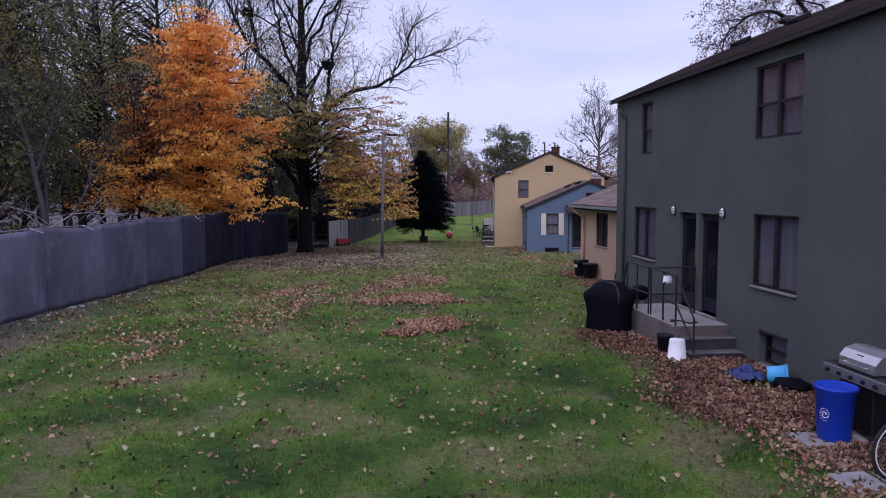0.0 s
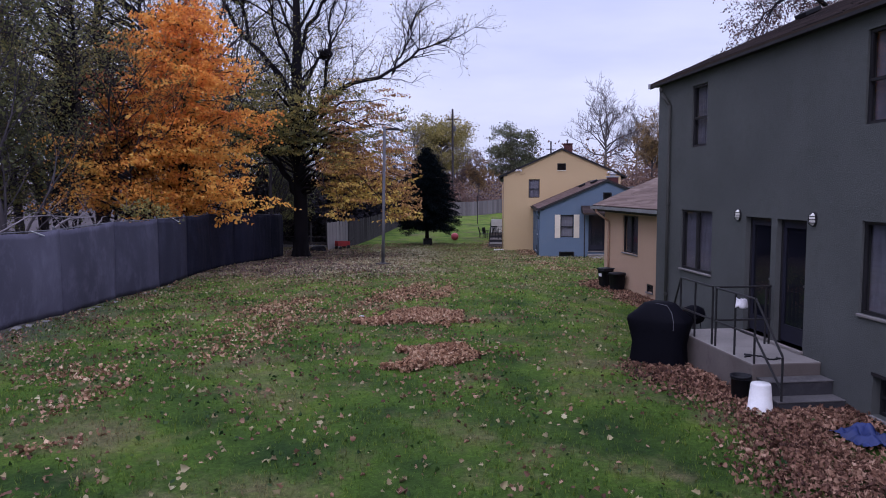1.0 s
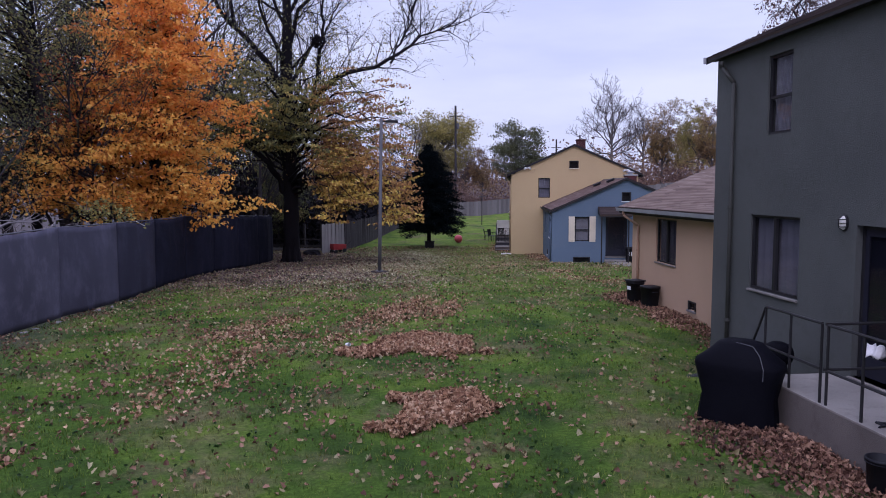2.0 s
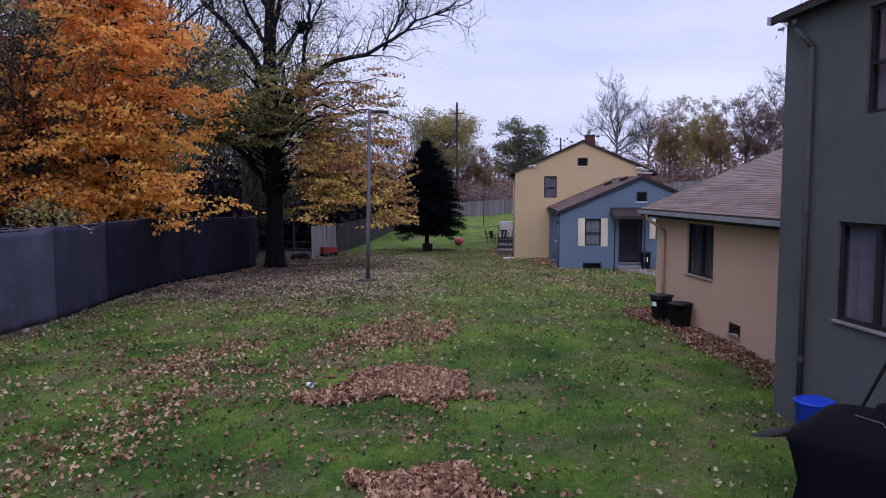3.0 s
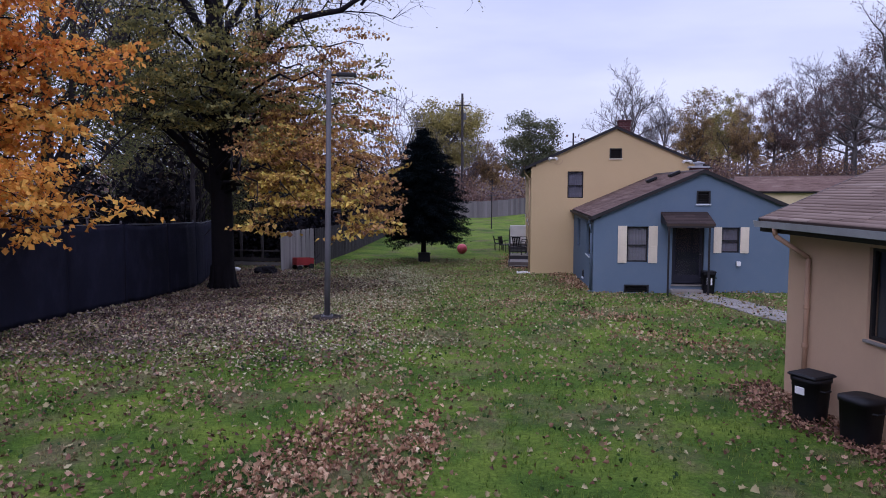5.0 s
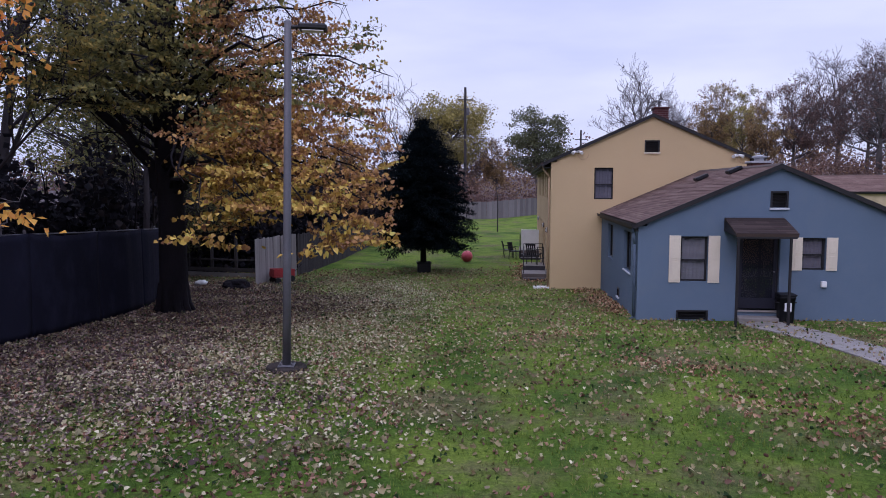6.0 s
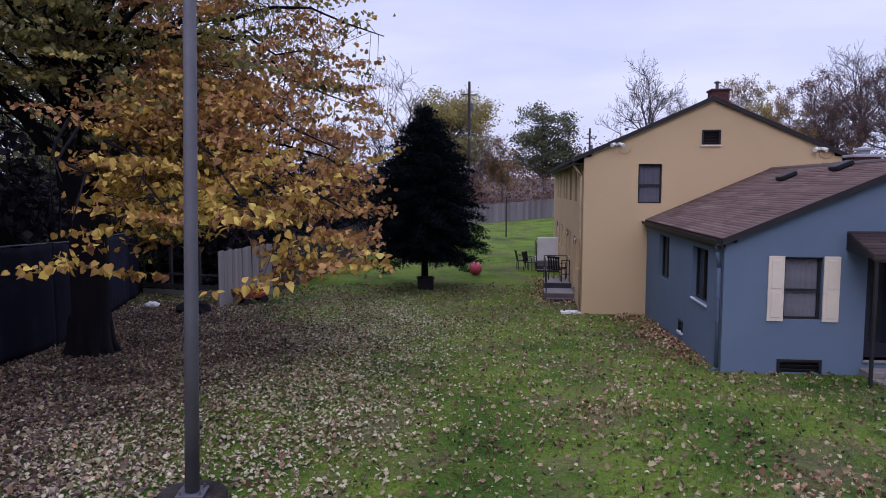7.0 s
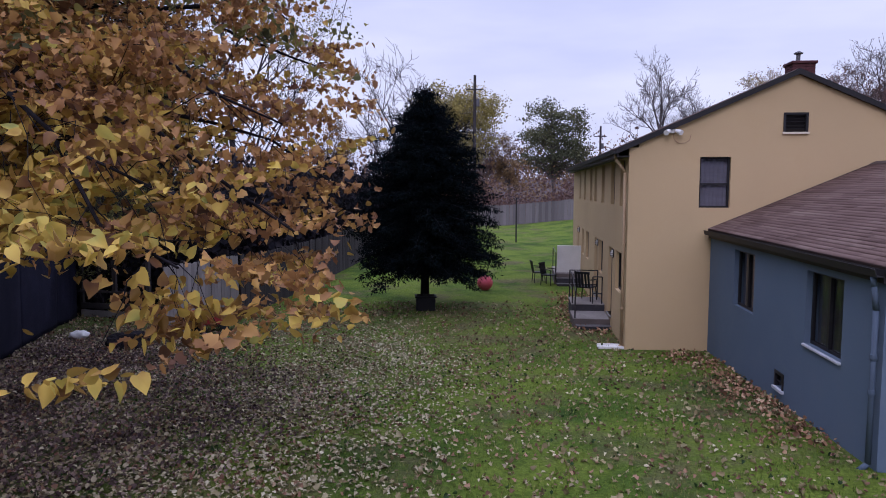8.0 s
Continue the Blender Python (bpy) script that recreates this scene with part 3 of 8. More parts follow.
def add_window(house, m, u0, u1, z0, z1, style="slider", sill=None, back_sheet=None, deep=0.09, label=""):
    """A window in a wall's opening: frame, panes, sheet behind them (a blind, a grey stand-in for the dim room), sill.
    style: slider (two side by side), hung (upper and lower sash), twin (two hung pairs).
    """
    fw = 0.045
    bm = bmesh.new()
    y0, y1 = -deep - 0.05, -deep
    for a in ((u0, u0 + fw, z0, z1), (u1 - fw, u1, z0, z1), (u0 + fw, u1 - fw, z0, z0 + fw), (u0 + fw, u1 - fw, z1 - fw, z1)):
        box(bm, a[0], a[1], y0, y1, a[2], a[3])
    um, zm = (u0 + u1) / 2, z0 + (z1 - z0) * 0.47
    if style in ("slider", "twin"):
        box(bm, um - 0.035, um + 0.035, y0, y1 + 0.012, z0 + fw, z1 - fw)
    if style in ("hung", "twin"):
        for a, b in (((u0 + fw, u1 - fw),) if style == "hung" else ((u0 + fw, um - 0.035), (um + 0.035, u1 - fw))):
            box(bm, a, b, y0, y1 + 0.008, zm - 0.02, zm + 0.02)
    win = part("window", put(bm, m), M_FRAME, house, label)
    cuts_u = [(u0 + fw, um - 0.035), (um + 0.035, u1 - fw)] if style in ("slider", "twin") else [(u0 + fw, u1 - fw)]
    cuts_z = [(z0 + fw, zm - 0.02), (zm + 0.02, z1 - fw)] if style in ("hung", "twin") else [(z0 + fw, z1 - fw)]
    for a, b in cuts_u:
        for c, d in cuts_z:
            glazing(m, a, b, y0 + 0.02, c, d, win)
    if back_sheet:
        bl = bmesh.new()
        n = 22
        prev = None
        for i in range(n + 1):
            u = u0 + 0.01 + (u1 - u0 - 0.02) * i / n
            y = y0 - 0.05 + 0.008 * math.sin(i * 1.9) + 0.004 * math.sin(i * 0.7)
            cur = (bl.verts.new((u, y, z0 + 0.01)), bl.verts.new((u, y, z1 - 0.01)))
            if prev:
                bl.faces.new((prev[0], cur[0], cur[1], prev[1]))
            prev = cur
        part("curtain", put(bl, m), back_sheet, win)
    if sill:
        part("sill", put(boxed(u0 - 0.015, u1 + 0.015, -0.16, 0.04, z0 - 0.042, z0 - 0.002, bevel=0.008), m), sill, win, "pale sill")
    return win


def add_vent(house, m, u0, u1, z0, z1, sill=None, slats=5):
    bm = bmesh.new()
    for a in ((u0 - 0.03, u0 + 0.02, z0, z1), (u1 - 0.02, u1 + 0.03, z0, z1), (u0 - 0.03, u1 + 0.03, z1 - 0.01, z1 + 0.035)):
        box(bm, a[0], a[1], -0.06, 0.02, a[2], a[3])
    vent = part("vent", put(bm, m), M_FRAME, house, "dark louvred vent")
    for i in range(slats):
        z = z0 + (z1 - z0) * (i + 0.5) / slats
        h = (z1 - z0) / slats * 0.5
        s = boxed(u0 + 0.02, u1 - 0.02, -0.006, 0.006, -h, h)
        put(s, pose(0, -0.05, z, -35))
        part("slat", put(s, m), M_TRIM, vent)
    part("backing", put(boxed(u0, u1, -0.14, -0.12, z0, z1), m), M_BLACK_PLASTIC, vent)
    if sill:
        part("sill", put(boxed(u0 - 0.05, u1 + 0.05, -0.1, 0.05, z0 - 0.05, z0 - 0.002), m), sill, vent, "pale sill")


def add_door(house, m, u0, u1, z0, z1, screen=True):
    fw = 0.05
    bm = bmesh.new()
    for a in ((u0, u0 + fw, z0, z1), (u1 - fw, u1, z0, z1), (u0 + fw, u1 - fw, z1 - fw, z1)):
        box(bm, a[0], a[1], -0.19, -0.09, a[2], a[3])
    door = part("door", put(bm, m), M_FRAME, house, "dark framed screen door, closed")
    part("leaf", put(boxed(u0 + fw, u1 - fw, -0.18, -0.14, z0 + 0.02, z1 - fw), m), M_DOOR, door)
    if screen:
        s = bmesh.new()
        for a in ((u0 + fw, u0 + fw + 0.07, z0 + 0.03, z1 - fw), (u1 - fw - 0.07, u1 - fw, z0 + 0.03, z1 - fw), (u0 + fw + 0.07, u1 - fw - 0.07, z1 - fw - 0.09, z1 - fw), (u0 + fw + 0.07, u1 - fw - 0.07, z0 + 0.03, z0 + 0.30)):
            box(s, a[0], a[1], -0.125, -0.1, a[2], a[3])
        part("screen_frame", put(s, m), M_DOOR, door)
        for c, d in ((z0 + 0.30, z1 - fw - 0.09),):
            glazing(m, u0 + fw + 0.07, u1 - fw - 0.07, -0.112, c, d, door)
    for c, d in ((z0 + 0.12, z0 + 0.86), (z0 + 1.1, z1 - 0.2)):
        part("door_panel", put(boxed(u0 + fw + 0.12, u1 - fw - 0.12, -0.1395, -0.13, c, d, bevel=0.004), m), M_DOOR, door)
    k = bmesh.new()
    rod(k, (u1 - fw - 0.05, -0.1, z0 + 1.0), (u1 - fw - 0.05, -0.045, z0 + 1.0), 0.018)
    part("handle", put(k, m), M_GALV, door)
    part("threshold", put(boxed(u0 - 0.02, u1 + 0.02, -0.2, 0.05, z0 - 0.05, z0, bevel=0.006), m), M_CONCRETE, door)


def pipe(house, m, u, z_top, z_foot, material, y=0.06, elbow=0.3, name="downpipe", kick=0.0):
    bm = bmesh.new()
    bend(bm, [(u + kick, elbow, z_top), (u + kick, elbow - 0.02, z_top - 0.12), (u, y, z_top - 0.42), (u, y, z_foot + 0.12), (u, y + 0.12, z_foot + 0.02)], 0.037, 8)
    p = part(name, put(bm, m), material, house, "", True)
    for z in (z_foot + 1.0, (z_foot + z_top) / 2 + 0.2):
        b = bmesh.new()
        lathe(b, [(0.046, z), (0.050, z + 0.02), (0.046, z + 0.07)], 10, (u, y))
        part("bracket", put(b, m), material, p)


def roof_slope(house, name, a, b, c, d, material, rows, thick=0.09, seed=1, singles=False):
    """A roof slope between the eave line a-b and the ridge line d-c, laid with overlapping courses of shingles, each course proud of the one above."""
    a, b, c, d = (Vector(p) for p in (a, b, c, d))
    n = (b - a).cross(d - a).normalized()
    if n.z < 0:
        n = -n
    bm = bmesh.new()
    lo = [bm.verts.new(p - n * thick) for p in (a, b, c, d)]
    hi = [bm.verts.new(p) for p in (a, b, c, d)]
    bm.faces.new(hi)
    bm.faces.new(lo[::-1])
    for i in range(4):
        bm.faces.new((lo[i], lo[(i + 1) % 4], hi[(i + 1) % 4], hi[i]))
    bmesh.ops.recalc_face_normals(bm, faces=bm.faces[:])
    roof = part(name, bm, M_ROOF_BED, house)
    r = random.Random(seed)
    length = (b - a).length
    shingles = []
    for i in range(rows):
        t0, t1 = i / rows, min(1.0, (i + 1.25) / rows)
        x = -r.random() * 0.4
        while x < length:
            w = r.choice((0.30, 0.45, 0.6, 0.9, 1.2))
            x0, x1 = max(0.0, x) / length, min(length, x + w - 0.006) / length
            x += w
            if x1 <= x0:
                continue
            shingles.append((x0, x1, t0, t1, r.uniform(0.011, 0.022)))

    def at(s, t, h):
        return a.lerp(b, s).lerp(d.lerp(c, s), t) + n * h

    verts, faces = [], []
    for x0, x1, t0, t1, h in shingles:
        k = len(verts)
        verts += [at(x0, t0, 0.0), at(x1, t0, 0.0), at(x1, t0, h), at(x0, t0, h), at(x1, t1, 0.003), at(x0, t1, 0.003)]
        faces += [(k, k + 1, k + 2, k + 3), (k + 3, k + 2, k + 4, k + 5)]
    ob = array_mesh("shingles", np.array([tuple(v) for v in verts]), np.array(faces), material, roof)
    ob["kind"] = "stuff"
    return roof


M_SHINGLES = leaf_material("shingle_courses", [(0.0, (0.105, 0.066, 0.056)), (0.4, (0.155, 0.100, 0.086)), (0.75, (0.185, 0.125, 0.108)), (1.0, (0.235, 0.17, 0.145))], 0.0, 0.95)
M_SHINGLES_TAN = leaf_material("tan_shingle_courses", [(0.0, (0.135, 0.095, 0.080)), (0.4, (0.195, 0.140, 0.118)), (0.75, (0.235, 0.175, 0.148)), (1.0, (0.29, 0.225, 0.19))], 0.0, 0.95)
M_SHINGLES_DARK = leaf_material("dark_shingle_courses", [(0.0, (0.020, 0.016, 0.016)), (0.5, (0.040, 0.029, 0.028)), (1.0, (0.066, 0.047, 0.043))], 0.0, 0.95)


def add_roof(house, u0, u1, v0, v1, z_eave, slope, over_u, over_v, material, seed, gutters=(True, True), gutter_mat=None):
    """A gable roof with its ridge along v over walls u0..u1, v0..v1; z_eave is its top at the wall line."""
    um = (u0 + u1) / 2
    zl = z_eave - slope * over_u
    zr = z_eave + slope * (um - u0)
    a, b = v0 - over_v[0], v1 + over_v[1]
    rows = max(8, int((um - u0 + over_u) * 1.09 / 0.102))
    left = roof_slope(house, "roof_slope", (u0 - over_u, a, zl), (u0 - over_u, b, zl), (um, b, zr), (um, a, zr), material, rows, 0.09 if gutters[0] else 0.05, seed=seed)
    right = roof_slope(house, "roof_slope", (u1 + over_u, b, zl), (u1 + over_u, a, zl), (um, a, zr), (um, b, zr), material, rows, seed=seed + 1)
    cap = bmesh.new()
    n = max(2, int((b - a) / 0.3))
    for i in range(n):
        y0, y1 = a + (b - a) * i / n, a + (b - a) * (i + 0.98) / n
        vs = [cap.verts.new(p) for p in ((um - 0.14, y0, zr - 0.14 * slope + 0.022), (um, y0, zr + 0.03), (um + 0.14, y0, zr - 0.14 * slope + 0.022), (um - 0.14, y1, zr - 0.14 * slope + 0.030), (um, y1, zr + 0.038), (um + 0.14, y1, zr - 0.14 * slope + 0.030))]
        cap.faces.new((vs[0], vs[1], vs[4], vs[3]))
        cap.faces.new((vs[1], vs[2], vs[5], vs[4]))
    part("ridge_cap", cap, M_ROOF_BED, left)
    for side, y in ((-1, a), (1, b)):
        for s in (-1, 1):
            e = bmesh.new()
            uo = um + s * (um - u0 + over_u)
            y0, y1 = (y - 0.03, y + 0.004) if side < 0 else (y - 0.004, y + 0.03)
            vs = []
            for yy in (y0, y1):
                vs.append([e.verts.new(p) for p in ((uo, yy, zl - 0.115), (uo, yy, zl + 0.012), (um, yy, zr + 0.018), (um, yy, zr - 0.105))])
            e.faces.new(vs[0])
            e.faces.new(vs[1][::-1])
            for i in range(4):
                e.faces.new((vs[0][i], vs[1][i], vs[1][(i + 1) % 4], vs[0][(i + 1) % 4]))
            bmesh.ops.recalc_face_normals(e, faces=e.faces[:])
            part("rake_board", e, M_TRIM, left if s < 0 else right)
    for s, on in ((-1, gutters[0]), (1, gutters[1])):
        uo = um + s * (um - u0 + over_u)
        low = 0.20 if on else 0.085
        f = boxed(min(uo, uo - s * 0.03), max(uo, uo - s * 0.03), a + 0.035, b - 0.035, zl - low, zl - 0.035)
        part("fascia", f, M_TRIM, left if s < 0 else right)
        sf = boxed(min(uo - s * 0.035, u0 if s < 0 else u1), max(uo - s * 0.035, u0 if s < 0 else u1), a + 0.035, b - 0.035, zl - low + 0.01, zl - low + 0.035)
        part("soffit", sf, M_TRIM, left if s < 0 else right)
        if not on:
            part("eave_cap", boxed(uo - 0.05, uo + 0.012, b + 0.032, b + 0.05, zl - 0.10, zl + 0.02, bevel=0.006), M_GUTTER, left if s < 0 else right, "bent pale metal end cap")
        if on:
            g = bmesh.new()
            prof = [(0.0, 0.0), (0.09, 0.0), (0.115, 0.10), (0.105, 0.10), (0.082, 0.012), (0.0, 0.012)]
            ends = []
            for yy in (a + 0.02, b - 0.02):
                ends.append([g.verts.new((uo + s * (0.004 + p), yy, zl - 0.125 + q)) for p, q in prof])
            for i in range(len(prof)):
                g.faces.new((ends[0][i], ends[0][(i + 1) % len(prof)], ends[1][(i + 1) % len(prof)], ends[1][i]))
            g.faces.new(ends[0])
            g.faces.new(ends[1][::-1])
            bmesh.ops.recalc_face_normals(g, faces=g.faces[:])
            part("gutter", g, gutter_mat or M_TRIM, left if s < 0 else right)
    return left, right


def roof_vent(house, u, v, z, slope, side=-1):
    """A low dark box vent lying on a slope that rises away from side."""
    bm = bmesh.new()
    box(bm, -0.2, 0.2, -0.2, 0.2, 0.03, 0.13, bevel=0.015)
    box(bm, -0.15, 0.15, -0.15, 0.15, -0.06, 0.03)
    part("roof_vent", put(bm, pose(u, v, z, 0, math.degrees(math.atan(slope)) * side, 0)), M_BLACK_PLASTIC, house, "low dark box vent")


def chimney(house, u, v, z0, z1, w, d):
    bm = bmesh.new()
    box(bm, u - w / 2 + 0.006, u + w / 2 - 0.006, v - d / 2 + 0.006, v + d / 2 - 0.006, z0, z1)
    ch = part("chimney", bm, M_CONCRETE, house, "red brick chimney")
    course, r = 0, random.Random(5)
    z = z0
    mesh_cache = {}
    while z < z1 - 0.03:
        h = 0.065
        bl = 0.2
        for side in range(4):
            run = w if side % 2 == 0 else d
            x = -run / 2 - (bl / 2 if course % 2 else 0)
            while x < run / 2 - 0.01:
                x0, x1 = max(x, -run / 2), min(x + bl - 0.01, run / 2)
                x += bl
                if x1 - x0 < 0.03:
                    continue
                key = (round(x1 - x0, 3))
                if key not in mesh_cache:
                    b = bmesh.new()
                    box(b, 0, x1 - x0, -0.012, 0.012, 0, h)
                    me = bpy.data.meshes.new("brick")
                    b.to_mesh(me)
                    b.free()
                    me.materials.append(M_BRICK)
                    mesh_cache[key] = me
                ob = new("brick", mesh_cache[key])
                ob.parent = ch
                turn = [0, 90, 180, 270][side]
                off = pose(u, v, z, 0, 0, turn) @ pose(x0, -(d if side % 2 == 0 else w) / 2, r.uniform(-0.001, 0.001))
                ob.matrix_basis = off
        z += 0.075
        course += 1
    cap = bmesh.new()
    box(cap, u - w / 2 - 0.05, u + w / 2 + 0.05, v - d / 2 - 0.05, v + d / 2 + 0.05, z1, z1 + 0.07, bevel=0.015)
    part("chimney_cap", cap, M_BRICK, ch)
    pot = bmesh.new()
    rod(pot, (u - 0.05, v, z1 + 0.07), (u - 0.05, v, z1 + 0.26), 0.05)
    lathe(pot, [(0.10, z1 + 0.27), (0.11, z1 + 0.29), (0.02, z1 + 0.34)], 10, (u - 0.05, v))
    part("flue_pipe", pot, M_GALV, ch)
    return ch


def wall_lamp(house, m, u, z):
    """An oval bulkhead light with a dark base and cage."""
    bm = bmesh.new()
    s = bmesh.ops.create_uvsphere(bm, u_segments=14, v_segments=8, radius=1.0)
    for v in s["verts"]:
        v.co = Vector((v.co.x * 0.058, max(0.0, v.co.y) * 0.07 + 0.02, v.co.z * 0.10))
    put(bm, pose(u, 0, z))
    lamp = part("wall_light", put(bm, m), M_LENS, house, "oval bulkhead light with frosted lens", True)
    b = bmesh.new()
    lathe(b, [(0.072, 0.0), (0.072, 0.02), (0.06, 0.028)], 16)
    put(b, pose(u, 0.0, z) @ Matrix.Diagonal((1.05, 1, 1.6, 1)) @ pose(0, 0, 0, -90))
    part("base_plate", put(b, m), M_IRON, lamp)
    c = bmesh.new()
    for dz in (-0.05, 0.0, 0.05):
        bend(c, [(u - 0.068, 0.02, z + dz), (u - 0.04, 0.088, z + dz), (u + 0.04, 0.088, z + dz), (u + 0.068, 0.02, z + dz)], 0.006, 5)
    bend(c, [(u, 0.02, z + 0.11), (u, 0.092, z + 0.06), (u, 0.095, z - 0.06), (u, 0.02, z - 0.11)], 0.006, 5)
    part("cage", put(c, m), M_IRON, lamp)


def flood_light(house, m, u, z):
    """A pale twin floodlight under the roof's edge with a loop of cable."""
    bm = bmesh.new()
    box(bm, u - 0.05, u + 0.05, 0.0, 0.07, z - 0.05, z + 0.05, bevel=0.01)
    for s in (-1, 1):
        rod(bm, (u + s * 0.05, 0.05, z + 0.02), (u + s * 0.17, 0.2, z - 0.05), 0.035, 0.065, 10)
    f = part("floodlight", put(bm, m), M_WHITE_PLASTIC, house, "pale twin floodlight under the roof edge")
    c = bmesh.new()
    bend(c, [(u + 0.02, 0.02, z - 0.05), (u + 0.05, 0.02, z - 0.2), (u + 0.16, 0.02, z - 0.28), (u + 0.3, 0.02, z - 0.27), (u + 0.4, 0.02, z - 0.2), (u + 0.42, 0.02, z - 0.08)], 0.007, 5)
    part("cable", put(c, m), M_BROWN_PIPE, f)


def lining(house, u0, u1, v0, v1, z0, z1):
    """Floor and ceiling inside, so that no light leaks between walls."""
    bm = bmesh.new()
    box(bm, u0 + 0.22, u1 - 0.22, v0 + 0.22, v1 - 0.22, z0, z0 + 0.05)
    part("inner_floor", bm, M_INSIDE, house)
    bm = bmesh.new()
    box(bm, u0 + 0.22, u1 - 0.22, v0 + 0.22, v1 - 0.22, z1, z1 + 0.05)
    part("inner_ceiling", bm, M_INSIDE, house)


def gable_house(name, m, u0, u1, v0, v1, zb, z_eave, slope, wall_mat, label, holes_w=(), holes_s=(), holes_n=(), over_u=0.28, over_v=(0.08, 0.08), roof=None, seed=1, skip=(), gutter_mat=None, gutters=(True, True)):
    """A house with its gables at v0 (south) and v1 (north); returns it with the frames of its west and south walls.
    Holes are in each wall's own run: west from its north end, south from its west end."""
    h = thing(name, m, label, "house")
    um = (u0 + u1) / 2
    zt = z_eave - 0.1
    zr = zt + slope * (um - u0)
    west = ((u0, v1, 0), (0, -1, 0), (-1, 0, 0))
    south = ((u0 + 0.22, v0, 0), (1, 0, 0), (0, -1, 0))
    east = ((u1, v0, 0), (0, 1, 0), (1, 0, 0))
    north = ((u1 - 0.22, v1, 0), (-1, 0, 0), (0, 1, 0))
    part("wall", wall_bm(*west, v1 - v0, zb, [(0, zt), (v1 - v0, zt)], holes_w), wall_mat, h)
    part("wall", wall_bm(*east, v1 - v0, zb, [(0, zt), (v1 - v0, zt)], ()), wall_mat, h)
    w = u1 - u0 - 0.44
    gable = [(0, zt + 0.22 * slope), (um - u0 - 0.22, zr), (w, zt + 0.22 * slope)]
    if "south" not in skip:
        part("wall", wall_bm(*south, w, zb, gable, holes_s), wall_mat, h)
    if "north" not in skip:
        part("wall", wall_bm(*north, w, zb, gable, holes_n), wall_mat, h)
    add_roof(h, u0, u1, v0, v1, z_eave, slope, over_u, over_v, roof or M_SHINGLES, seed, gutters, gutter_mat)
    lining(h, u0, u1, v0, v1, zb + 0.35, zt - 0.12)
    return h, local(*west), local(*south)


# two-storey olive-grey house
GW = 10.22
g_open = dict(small=(GW - 8.50, GW - 7.83, 4.0, 5.25), big=(GW - 3.26, GW - 1.87, 4.0, 5.25), left=(GW - 8.90, GW - 7.50, 1.45, 2.70), d1=(GW - 6.23, GW - 5.42, 0.62, 2.65), d2=(GW - 5.26, GW - 4.45, 0.62, 2.65), right=(GW - 3.21, GW - 1.86, 1.44, 2.70), base=(GW - 2.88, GW - 2.06, 0.12, 0.65))
olive_house, west, south = gable_house("olive_house", pose(0, 0, 0), 5.685, 13.2, -9.0, GW, -0.5, 5.62, 0.435, M_GREEN_WALL, "two-storey olive-grey stucco house with dark gable roof and stoop", holes_w=list(g_open.values()), over_u=0.16, over_v=(0.15, 0.12), roof=M_SHINGLES_DARK, seed=11, gutters=(False, True))
add_window(olive_house, west, *g_open["small"], "hung", None, M_BLIND, 0.035)
add_window(olive_house, west, *g_open["big"], "twin", None, M_BLIND, 0.035)
add_window(olive_house, west, *g_open["left"], "slider", M_SILL, M_BLIND, 0.035)
add_window(olive_house, west, *g_open["right"], "slider", M_SILL, M_BLIND, 0.035)
add_door(olive_house, west, *g_open["d1"])
add_door(olive_house, west, *g_open["d2"])
wb = g_open["base"]
bw = add_window(olive_house, west, *wb, "hung", M_SILL, M_BLIND, 0.12)
part("lintel", put(boxed(wb[0] - 0.02, wb[1] + 0.02, -0.1, 0.012, wb[3] + 0.004, wb[3] + 0.05), west), M_TRIM, bw)
wall_lamp(olive_house, west, GW - 6.47, 2.67)
wall_lamp(olive_house, west, GW - 4.27, 2.68)
pipe(olive_house, west, GW - 9.50, 5.40, -0.25, M_GREEN_PIPE, elbow=0.15, kick=-0.3)
for vy in (9.1, 6.6, 4.6):
    roof_vent(olive_house, 8.55, vy, 5.62 + 0.435 * (8.55 - 5.685), 0.435)
hood = bmesh.new()
rod(hood, (8.75, 7.3, 6.8), (8.75, 7.3, 7.02), 0.12)
lathe(hood, [(0.24, 7.02), (0.25, 7.06), (0.14, 7.15), (0.03, 7.18)], 12, (8.75, 7.3))
part("flue_hood", hood, M_FOOTING, olive_house, "low dark domed roof vent")

# single-storey tan wing
t_open = dict(a=(18.45 - 16.62, 18.45 - 15.28, 1.10, 2.30), b=(18.45 - 12.62, 18.45 - 11.28, 1.10, 2.30), v=(18.45 - 14.43, 18.45 - 14.06, 0.10, 0.29))
tan_house, tw, ts = gable_house("tan_house", pose(0, 0, 0), 7.18, 15.4, 10.46, 18.45, -0.7, 2.72, 0.41, M_TAN_WALL, "single-storey peach-tan stucco house with brown shingle roof", holes_w=list(t_open.values()), over_u=0.34, over_v=(-0.02, 0.30), roof=M_SHINGLES_TAN, seed=21, gutter_mat=M_GUTTER)
add_window(tan_house, tw, *t_open["a"], "slider", M_SILL, M_ROOM_DARK, 0.045)
add_window(tan_house, tw, *t_open["b"], "slider", M_SILL, M_ROOM_DARK, 0.045)
add_vent(tan_house, tw, *t_open["v"], M_SILL, 3)
pipe(tan_house, tw, 0.60, 2.46, -0.3, M_BROWN_PIPE, elbow=0.40, kick=-0.35)
roof_vent(tan_house, 9.9, 14.6, 2.72 + 0.41 * (9.9 - 7.18), 0.41)

